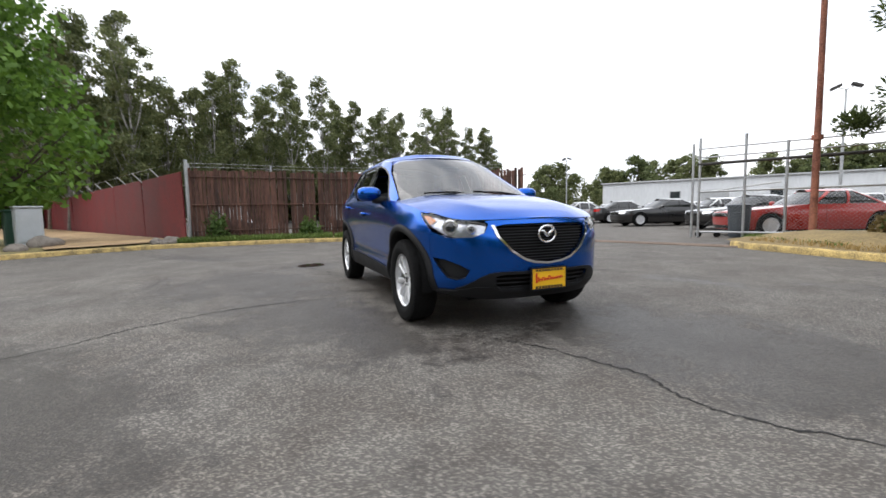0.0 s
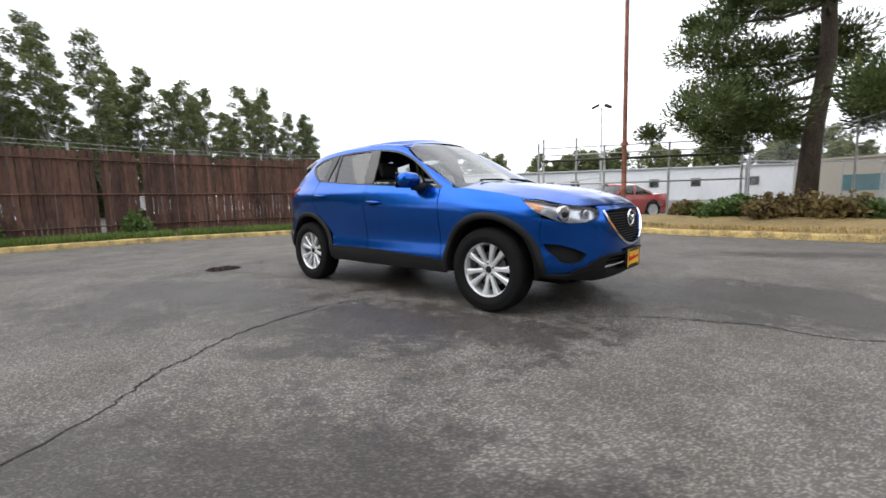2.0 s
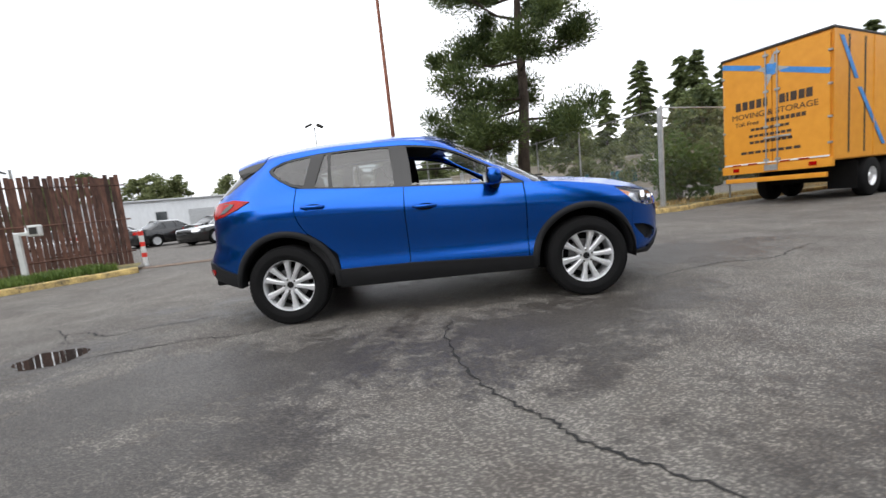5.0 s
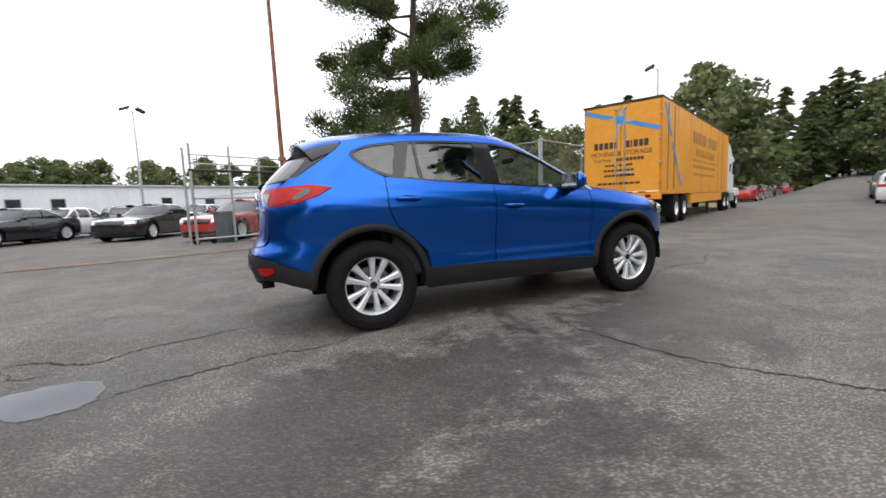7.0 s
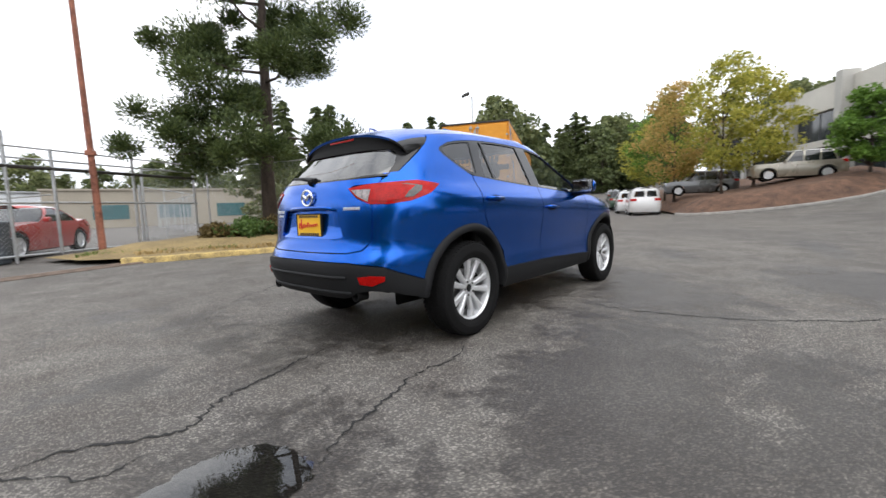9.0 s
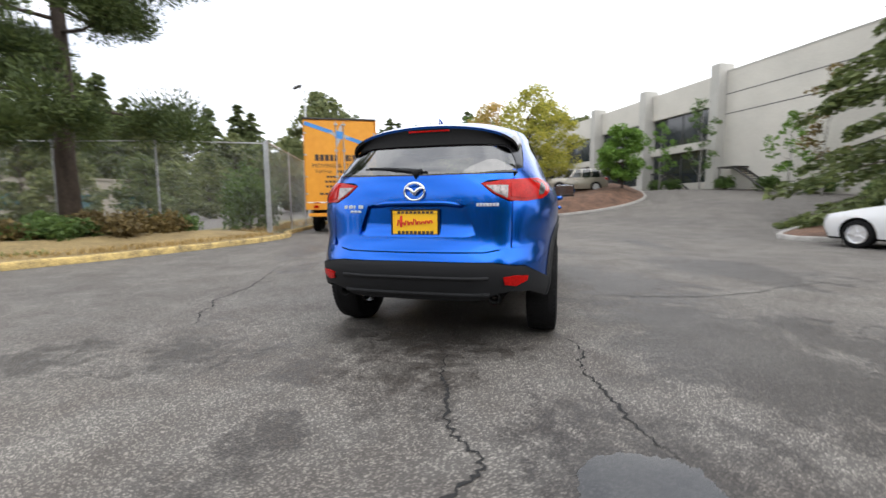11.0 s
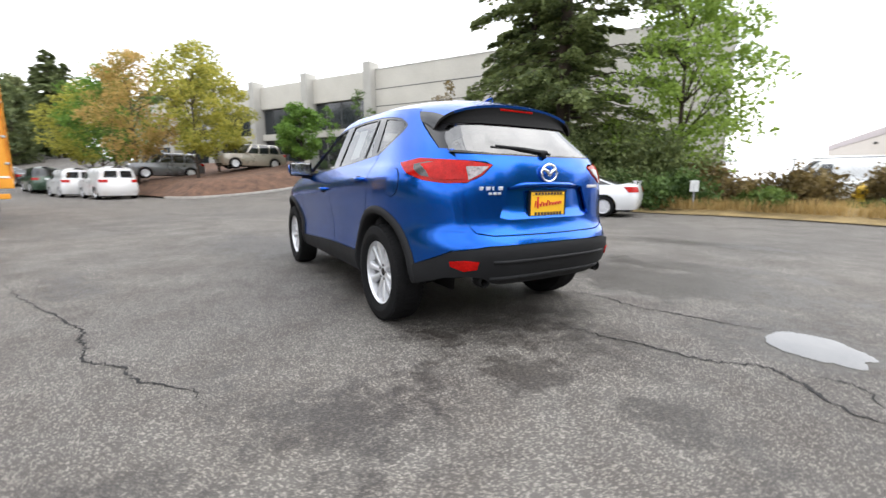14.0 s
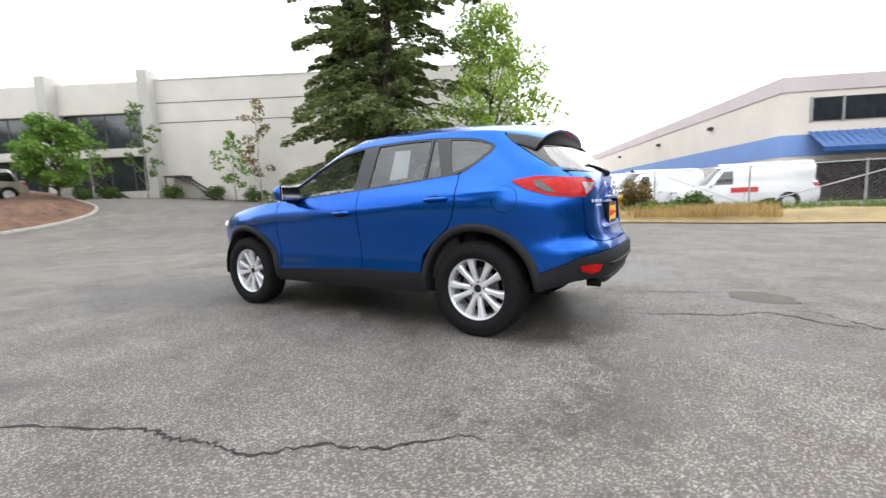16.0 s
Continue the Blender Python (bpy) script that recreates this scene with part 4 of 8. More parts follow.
tp("body", box(B(), (0.05, 0, 1.0), (TL, TW, TH - 0.03), 0.03), M["truck_yellow"])
tp("roof_rim", box(B(), (0.0, -0.015, TH - 0.06), (TL, TW + 0.015, TH), 0.01), M["iron"])
tp("belly", box(B(), (4.4, 0.02, 0.62), (TL - 1.6, TW - 0.02, 1.0), 0.02), M["truck_yellow"])
for y0, y1 in ((0.06, TW / 2 - 0.01), (TW / 2 + 0.01, TW - 0.06)):
    d_ = tp("door", box(B(), (0.0, y0, 1.12), (0.055, y1, TH - 0.12), 0.012), M["truck_yellow"])
    for yy in ((y1 - 0.12) if y0 < 1 else (y0 + 0.12),):
        part("lock_rod", tube(B(), [(-0.03, yy, 1.06), (-0.03, yy, TH - 0.12)], 0.016, 6), M["steel"], d_)
        for z in (1.15, 2.0, 2.9, 3.8):
            part("rod_guide", box(B(), (-0.045, yy - 0.06, z), (0.0, yy + 0.06, z + 0.06), 0.008), M["steel"], d_)
        part("latch_handle", box(B(), (-0.06, yy - 0.3, 1.72), (-0.03, yy + 0.05, 1.77), 0.008), M["steel"], d_)
    for z in (1.4, 2.0, 2.75, 3.5):
        ye = 0.02 if y0 < 1 else TW - 0.1
        part("hinge", box(B(), (-0.02, ye, z), (0.05, ye + 0.08, z + 0.05), 0.006), M["steel"], d_)
    part("hinge", box(B(), (-0.02, y0, 1.1), (0.0, y1, 1.14)), M["paper"], d_, "reflective strip")
tp("rear_frame", box(B(), (-0.02, 0.0, 0.86), (0.1, TW, 1.08), 0.01), M["truck_yellow"])
tp("bumper", box(B(), (-0.06, 0.1, 0.62), (0.04, TW - 0.1, 0.74), 0.01), M["truck_yellow"])
for y in (0.3, TW - 0.45):
    tp("tail_lamp", box(B(), (-0.04, y, 0.92), (-0.01, y + 0.16, 1.02), 0.01), M["lamp_red"])
tp("number_plate", box(B(), (-0.05, 1.12, 0.9), (-0.025, 1.42, 1.05)), M["steel"])
for y in (0.45, 0.85, 1.6, 2.0):
    tp("reflector", box(B(), (-0.03, y, 1.095), (-0.022, y + 0.22, 1.125)), M["lamp_red"])


def plank(bm, a, b, w, x=-0.004, t=0.004):
    """A thin bar on a face x = const from (y, z) a to b."""
    a, b = Vector((0, *a)), Vector((0, *b))
    d = (b - a).normalized()
    s = Vector((0, -d.z, d.y)) * w / 2
    vs = [bm.verts.new(p + Vector((x - t * k, 0, 0))) for k in (0, 1) for p in (a - s, b - s, b + s, a + s)]
    for f in ((0, 1, 2, 3), (7, 6, 5, 4), (0, 4, 5, 1), (1, 5, 6, 2), (2, 6, 7, 3), (3, 7, 4, 0)):
        bm.faces.new([vs[i] for i in f])
    bmesh.ops.recalc_face_normals(bm, faces=bm.faces)


tp("stripe", (lambda b: (plank(b, (TW - 0.05, 3.86), (1.5, 3.55), 0.13), plank(b, (1.05, 3.4), (0.06, 3.06), 0.13), b)[2])(B()), M["truck_blue"], "blue painted stripe")
tp("star_badge", lathe(B(), [(0.0, -0.006), (0.17, -0.006), (0.17, 0.0)], 12, "y"), M["truck_blue"], "round blue badge").matrix_local = Matrix.Translation((0.0, 1.27, 3.47)) @ Matrix.Rotation(-math.pi / 2, 4, "Z")
bm = B()
for a in range(4):
    c, s_ = math.cos(a * math.pi / 2 + 0.2), math.sin(a * math.pi / 2 + 0.2)
    vs = [bm.verts.new((-0.012, 1.27 + c * r - s_ * w, 3.47 + s_ * r + c * w)) for r, w in ((0.12, 0.07), (0.42, 0.0), (0.12, -0.07))]
    bm.faces.new(vs)
tp("star_point", bm, M["steel"], "pale star points")


def text_mesh(body, size, depth=0.004, width=1.0):
    c = bpy.data.curves.new("text", "FONT")
    c.body, c.size, c.extrude, c.align_x, c.align_y = body, size, depth, "CENTER", "CENTER"
    o = bpy.data.objects.new("text", c)
    scene.collection.objects.link(o)
    me = bpy.data.meshes.new_from_object(o.evaluated_get(bpy.context.evaluated_depsgraph_get()))
    bpy.data.objects.remove(o)
    bpy.data.curves.remove(c)
    return me


def sign(name, body, size, material, parent, m, label=""):
    me = text_mesh(body, size)
    me.materials.clear()
    me.materials.append(material)
    o = new(name, me)
    o.parent = parent
    o.matrix_local = m
    if label:
        o["label"] = label
    return o


# the rear faces -x: text right runs towards -y
REAR = lambda y, z: Matrix(((0, 0, -1, -0.006), (-1, 0, 0, y), (0, 1, 0, z), (0, 0, 0, 1)))
SIDE = lambda x, z: Matrix(((1, 0, 0, x), (0, 0, -1, -0.006), (0, 1, 0, z), (0, 0, 0, 1)))
for k, (a, w) in enumerate(((2.12, .13), (1.95, .13), (1.78, .13), (1.61, .12), (1.45, .1), (1.08, .12), (.93, .05), (.84, .13), (.67, .12), (.52, .13))):
    bm = B()
    plank(bm, (a, 2.68), (a - w, 2.68), 0.22)
    tp("name_bar", bm, M["letter"])
sign("lettering", "MOVING & STORAGE", 0.205, M["letter"], trailer, REAR(1.25, 2.4), "dark lettering")
sign("lettering", "Toll Free", 0.16, M["letter"], trailer, REAR(1.85, 2.2), "dark lettering")
for z, a, b_ in ((2.2, 1.4, 0.5), (2.02, 1.75, 0.85), (1.85, 1.8, 0.8), (1.68, 1.78, 0.78), (1.42, 2.0, 0.6)):
    for k in range(8):
        y = a + (b_ - a) * k / 8
        bm = B()
        plank(bm, (y, z), (y + (b_ - a) / 8 * 0.8, z), 0.07 if z < 2.1 else 0.1)
        tp("text_bar", bm, M["letter"])
SB = lambda bm, x0, x1, z0, z1: box(bm, (x0, -0.006, z0), (x1, -0.001, z1))
for k in range(10):
    tp("name_bar", SB(B(), 4.4 + 0.52 * k, 4.4 + 0.52 * k + (0.4 if k != 5 else 0.05), 2.95, 3.4), M["letter_fade"])
for k in range(14):
    tp("text_bar", SB(B(), 4.4 + 0.36 * k, 4.66 + 0.36 * k, 2.0, 2.12), M["letter_fade"])
    tp("text_bar", SB(B(), 4.6 + 0.33 * k, 4.8 + 0.33 * k, 1.7, 1.8), M["letter_fade"])
sign("lettering", "MOVING & STORAGE", 0.42, M["letter_fade"], trailer, SIDE(6.95, 2.6), "faded lettering")
tp("underline", SB(B(), 4.4, 9.6, 2.28, 2.33), M["letter_fade"])
for x0, x1 in ((0.7, 0.78), (1.5, 1.58), (10.0, 10.08), (11.2, 11.28)):
    tp("door_rod", SB(B(), x0, x1, 1.15, TH - 0.15), M["iron"])
bm = B()
for (x0, z0), (x1, z1) in (((0.35, 3.85), (1.1, 2.9)), ((1.25, 2.7), (2.6, 1.3))):
    vs = [bm.verts.new(v) for v in ((x0 - .1, -0.012, z0), (x0 + .1, -0.012, z0), (x1 + .1, -0.012, z1), (x1 - .1, -0.012, z1))]
    bm.faces.new(vs)
    vs = [bm.verts.new(v) for v in ((x0 - .1, -0.003, z0), (x0 + .1, -0.003, z0), (x1 + .1, -0.003, z1), (x1 - .1, -0.003, z1))]
    bm.faces.new(vs[::-1])
tp("stripe", bm, M["truck_blue"], "faded blue stripe on the side")
for x in (0.0, 2.0, 4.0, 6.0, 8.0, 10.0, 12.0):
    tp("side_post", box(B(), (x + 0.0, -0.014, 1.05), (x + 0.06, 0.0, TH - 0.08)), M["truck_yellow"])


def plain_wheel(parent, x, y, r, w, rim=0.6, out=-1, spokes=True):
    """A tyre with its rim; out is the side that faces outwards along y."""
    t = part("tyre", lathe(B(), [(r * rim, -w / 2), (r * 0.93, -w / 2), (r, -w * 0.36), (r, w * 0.36), (r * 0.93, w / 2), (r * rim, w / 2)], 28), M["rubber"], parent, smooth=True)
    t.matrix_local = Matrix.Translation((x, y, r))
    bm = B()
    lathe(bm, [(0.0, out * w * 0.36), (r * 0.16, out * w * 0.40), (r * 0.2, out * w * 0.30), (r * rim * 0.86, out * w * 0.28), (r * rim * 0.93, out * w * 0.47), (r * rim * 1.03, out * w * 0.49)], 28)
    if spokes:
        for k in range(5):
            a = k * 2 * math.pi / 5
            m = Matrix.Rotation(a, 4, "Y")
            box(bm, (r * 0.15, min(out * w * .3, out * w * .42), -r * 0.07), (r * rim * 0.95, max(out * w * .3, out * w * .42), r * 0.07), 0.0, m)
    rm = part("rim", bm, M["alloy"], t, smooth=False)
    return t


for x in (2.1, 3.3):
    for y, o in ((0.16, -1), (TW - 0.16, 1)):
        plain_wheel(trailer, x, y, 0.5, 0.28, 0.5, o, False)
tp("axle_frame", box(B(), (1.4, 0.5, 0.45), (4.1, TW - 0.5, 1.0)), M["under"])
tp("mud_flap", box(B(), (1.35, 0.05, 0.25), (1.37, 0.65, 0.95)), M["rubber"])
for y in (0.4, TW - 0.4):
    tp("landing_leg", box(B(), (TL - 3.2, y - 0.06, 0.02), (TL - 3.05, y + 0.06, 0.7)), M["iron"])

# tractor unit beyond, facing the camera side
trac = thing("tractor_unit", "white sleeper-cab lorry tractor parked at the trailer", "truck", TF @ Matrix.Translation((TL + 0.9, 0, 0)))
q = lambda *a, **k: part(*a, **k)
bm = B()
box(bm, (0, 0.1, 1.0), (2.3, 2.4, 3.1), 0.12, None, 2)
part("cab", bm, M["white_paint"], trac)
bm = B()
prof = [(0.1, 3.1), (0.1, 3.75), (0.9, 3.7), (2.0, 3.1)]
ends = [[bm.verts.new((x, y, z)) for x, z in prof] for y in (0.15, 2.35)]
for k in range(3):
    bm.faces.new((ends[0][k], ends[0][k + 1], ends[1][k + 1], ends[1][k]))
bm.faces.new(ends[0][::-1])
bm.faces.new(ends[1])
bmesh.ops.recalc_face_normals(bm, faces=bm.faces)
part("roof_fairing", bm, M["white_paint"], trac)
part("bonnet", box(B(), (2.25, 0.35, 0.75), (4.1, 2.15, 1.75), 0.15, None, 2), M["white_paint"], trac)
part("fender", box(B(), (2.9, 0.02, 0.75), (4.05, 0.45, 1.25), 0.1, None, 2), M["white_paint"], trac)
part("side_window", box(B(), (1.55, 0.085, 2.05), (2.2, 0.11, 2.75), 0.008), M["dark_glass"], trac)
part("side_window", box(B(), (0.5, 0.085, 2.15), (0.95, 0.11, 2.6), 0.008), M["dark_glass"], trac)
part("windscreen", box(B(), (2.28, 0.3, 1.95), (2.33, 2.2, 2.75), 0.01), M["dark_glass"], trac)
part("bumper", box(B(), (4.05, 0.1, 0.35), (4.3, 2.4, 0.8), 0.06), M["chrome"], trac)
part("step_tank", box(B(), (0.6, 0.05, 0.45), (2.3, 0.5, 1.0), 0.05), M["chrome"], trac)
part("mirror", box(B(), (2.25, -0.2, 2.0), (2.33, 0.02, 2.6), 0.02), M["iron"], trac)
part("chassis", box(B(), (-1.6, 0.7, 0.6), (4.0, 1.8, 0.9)), M["iron"], trac)
for x in (3.5, 0.0, -1.2):
    for y, o in ((0.2, -1), (2.3, 1)):
        plain_wheel(trac, x, y, 0.5, 0.28, 0.5, o, False)
part("exhaust_stack", tube(B(), [(-0.15, 0.3, 1.0), (-0.15, 0.3, 3.6)], 0.07, 8), M["chrome"], trac)

# ---------------------------------------------------------------- small street things
st = thing("keypad_stand", "white gate keypad post with a box on top", "keypad post", Matrix.Translation((-9.15, 4.5, 0.14)) @ Matrix.Rotation(0.4, 4, "Z"))
part("post", box(B(), (-0.05, -0.05, -0.1), (0.05, 0.05, 1.05), 0.012), M["white_post"], st)
part("arm", box(B(), (-0.05, -0.04, 0.98), (0.3, 0.04, 1.06), 0.012), M["white_post"], st)
part("keypad", box(B(), (0.22, -0.1, 0.95), (0.42, 0.1, 1.2), 0.02), M["white_post"], st)
part("keypad_face", box(B(), (0.25, -0.112, 1.0), (0.39, -0.1, 1.15), 0.004), M["iron"], st)
bol = thing("bollard", "white bollard with red bands by the gate", "bollard", Matrix.Translation((-8.25, 6.95, 0)))
part("post", tube(B(), [(0, 0, -0.1), (0, 0, 0.95), (0, 0, 1.0)], [0.06, 0.06, 0.03], 12), M["white_post"], bol)
for z in (0.25, 0.55, 0.85):
    part("band", tube(B(), [(0, 0, z), (0, 0, z + 0.12)], 0.063, 12), M["plate_red"], bol)
cab = thing("utility_cabinet", "grey steel utility cabinet on the dirt", "utility box", Matrix.Translation((-11.6, -8.5, 0.2)) @ Matrix.Rotation(0.5, 4, "Z"))
part("body", box(B(), (-0.3, -0.3, -0.1), (0.3, 0.3, 1.1), 0.03), M["grey_box"], cab)
part("lid", box(B(), (-0.33, -0.33, 1.1), (0.33, 0.33, 1.16), 0.02), M["grey_box"], cab)
part("door", box(B(), (0.3, -0.24, 0.1), (0.312, 0.24, 1.0), 0.005), M["grey_box"], cab)
gb = thing("wheeled_bin", "dark green plastic wheeled bin beside the cabinet", "bin", Matrix.Translation((-12.5, -9.1, 0.2)) @ Matrix.Rotation(0.5, 4, "Z"))
part("body", box(B(), (-0.33, -0.33, -0.1), (0.33, 0.33, 1.0), 0.05), M["bin_green"], gb)
part("lid", box(B(), (-0.36, -0.36, 1.0), (0.36, 0.36, 1.08), 0.03), M["bin_green"], gb)
gb = thing("rubbish_bin", "slate grey plastic bin by the gate post", "bin", Matrix.Translation((-3.35, 11.35, 0)) @ Matrix.Rotation(0.4, 4, "Z"))
part("body", lathe(B(), [(0.0, 0.02), (0.26, 0.02), (0.31, 0.95), (0.0, 0.95)], 16, "z"), M["bin_grey"], gb)
part("lid", lathe(B(), [(0.34, 0.93), (0.34, 0.99), (0.0, 1.04)], 16, "z"), M["bin_grey"], gb)


def stone(x, y, r, name="boulder", label="rough brown-grey boulder on the verge"):
    bm = B()
    bmesh.ops.create_icosphere(bm, subdivisions=3, radius=1.0)
    for v in bm.verts:
        f = 1 + 0.35 * noise.noise(v.co * 1.3 + Vector((x, y, 0))) + 0.12 * noise.noise(v.co * 4)
        v.co = Vector((v.co.x * f * r * 1.3, v.co.y * f * r, max(-0.3, v.co.z * f * 0.75) * r))
    o = tagged(obj("boulder", bm, M["rock"], smooth=True), label, "rock", "boulders")
    o.location = (x, y, ground_z(x, y) + 0.12 + r * 0.2)


for x, y, r in ((-10.9, -7.9, 0.38), (-10.7, -5.1, 0.2), (-10.9, -4.75, 0.24), (-10.5, -4.9, 0.12), (-9.6, -8.0, 0.22)):
    stone(x, y, r)
hy = thing("fire_hydrant", "yellow fire hydrant in dry weeds", "hydrant", Matrix.Translation((-0.2, -14.3, 0.2)))
part("barrel", lathe(B(), [(0.0, 0), (0.16, 0), (0.16, 0.04), (0.11, 0.06), (0.11, 0.5), (0.14, 0.52), (0.13, 0.62), (0.07, 0.7), (0.0, 0.72)], 16, "z"), M["hydrant"], hy, smooth=True)
for sgn in (-1, 1):
    part("nozzle", tube(B(), [(0, 0, 0.42), (0.19 * sgn, 0, 0.42)], 0.05, 10), M["hydrant"], hy)
part("top_nut", tube(B(), [(0, 0, 0.7), (0, 0, 0.77)], 0.025, 6), M["hydrant"], hy)
pb = thing("notice_post", "small white notice on a post in the shrubs", "sign", Matrix.Translation((3.0, -11.6, 0.2)))
part("post", tube(B(), [(0, 0, -0.1), (0, 0, 0.75)], 0.025, 6), M["steel"], pb)
part("board", box(B(), (-0.13, -0.02, 0.5), (0.13, 0.02, 0.85), 0.01), M["white_post"], pb)

# ---------------------------------------------------------------- asphalt wear
def crack(pts, w, label="ragged crack in the asphalt"):
    line = soft_line(pts, 10)
    rnd = random.Random(len(pts) * 7 + int(pts[0][0] * 100))
    L, R = [], []
    bm = B()
    for i, p in enumerate(line):
        d = (line[min(i + 1, len(line) - 1)] - line[max(i - 1, 0)]).normalized()
        s = Vector((-d.y, d.x, 0))
        c = p + s * rnd.uniform(-0.018, 0.018)
        ww = w * rnd.uniform(0.25, 1.1) * min(1, 0.2 + 4 * min(i, len(line) - 1 - i) / len(line))
        L.append(bm.verts.new((c.x + s.x * ww, c.y + s.y * ww, 0.0035)))
        R.append(bm.verts.new((c.x - s.x * ww, c.y - s.y * ww, 0.0035)))
    for k in range(len(line) - 1):
        bm.faces.new((R[k], R[k + 1], L[k + 1], L[k]))
    setting("ground_crack", bm, M["crack"], label, "crack")


crack([(1.5, -4.3), (0.94, -3.46), (0.71, -3.21), (0.54, -3.04), (0.44, -2.85), (0.28, -2.62), (0.12, -2.19), (0.03, -1.62), (0.1, -1.2)], 0.012)
crack([(5.2, 0.9), (4.09, 0.23), (3.86, 0.04), (3.64, -0.06), (3.43, -0.09), (3.17, -0.03), (2.87, -0.12), (2.51, -0.24), (2.06, -0.54)], 0.011)
crack([(-3.9, -0.42), (-3.65, -0.41), (-3.42, -0.56), (-3.23, -0.62), (-3.05, -0.46), (-2.86, -0.39), (-2.64, -0.34), (-2.47, -0.26), (-2.11, -0.19)], 0.013)
crack([(-3.03, -1.38), (-2.84, -1.26), (-2.54, -1.17), (-2.27, -1.08), (-2.08, -1.04), (-1.81, -1.06), (-1.46, -0.88)], 0.009)
crack([(1.51, 3.63), (0.9, 3.4), (0.21, 3.06), (-0.46, 2.75), (-0.67, 2.72), (-0.91, 2.65), (-1.12, 2.63), (-1.36, 2.44), (-1.63, 2.32), (-1.87, 2.1), (-2.1, 2.05)], 0.010)
crack([(-3.43, -0.73), (-3.6, -0.75), (-3.9, -0.4), (-4.6, 0.1)], 0.008)


def damp_patch(cx, cy, rx, ry, turn, seed, material="damp", z=0.0022, name="damp_patch", label="dark damp patch on the asphalt", rough_=0.35):
    bm = B()
    c = bm.verts.new((cx, cy, z))
    n_ = 64
    ring = []
    for k in range(n_):
        a = 2 * math.pi * k / n_
        f = 1 + rough_ * noise.noise((math.cos(a) * 1.5 + seed, math.sin(a) * 1.5, seed)) + 0.12 * noise.noise((math.cos(a) * 6 + seed, math.sin(a) * 6, 2))
        x, y = math.cos(a) * rx * f, math.sin(a) * ry * f
        ring.append(bm.verts.new((cx + x * math.cos(turn) - y * math.sin(turn), cy + x * math.sin(turn) + y * math.cos(turn), z)))
    for k in range(n_):
        bm.faces.new((c, ring[k], ring[(k + 1) % n_]))
    setting(name, bm, M[material], label, name.replace("_", " "))


damp_patch(-3.27, -1.21, 0.29, 0.21, 2.5, 5, "water", 0.004, "puddle", "shallow rain puddle in worn asphalt", 0.3)

# ---------------------------------------------------------------- vehicles: shells and panels
from mathutils.geometry import delaunay_2d_cdt


def spline_table(keys, z0=0.0, z1=2.0, n_=1000):
    """A natural cubic spline through (z, value) keys, straight beyond its ends, as a fine table."""
    xs, ys = np.array([k[0] for k in keys]), np.array([k[1] for k in keys])
    m_ = len(xs)
    h = np.diff(xs)
    A, r = np.eye(m_), np.zeros(m_)
    for i in range(1, m_ - 1):
        A[i, i - 1:i + 2] = h[i - 1], 2 * (h[i - 1] + h[i]), h[i]
        r[i] = 6 * ((ys[i + 1] - ys[i]) / h[i] - (ys[i] - ys[i - 1]) / h[i - 1])
    c = np.linalg.solve(A, r)
    out = []
    for z in np.linspace(z0, z1, n_ + 1):
        q = min(max(z, xs[0]), xs[-1])
        i = min(max(int(np.searchsorted(xs, q)) - 1, 0), m_ - 2)
        a, b = xs[i + 1] - q, q - xs[i]
        v = (c[i] * a ** 3 + c[i + 1] * b ** 3) / (6 * h[i]) + (ys[i] / h[i] - c[i] * h[i] / 6) * a + (ys[i + 1] / h[i] - c[i + 1] * h[i] / 6) * b
        if z < xs[0]:
            v += (z - xs[0]) * ((ys[1] - ys[0]) / h[0] - h[0] * c[1] / 6)
        if z > xs[-1]:
            v += (z - xs[-1]) * ((ys[-1] - ys[-2]) / h[-1] + h[-1] * c[-2] / 6)
        out.append(float(v))
    return out


def look_up(table, z):
    q = min(max(z * 500, 0), 999.999)
    i = int(q)
    return table[i] + (table[i + 1] - table[i]) * (q - i)


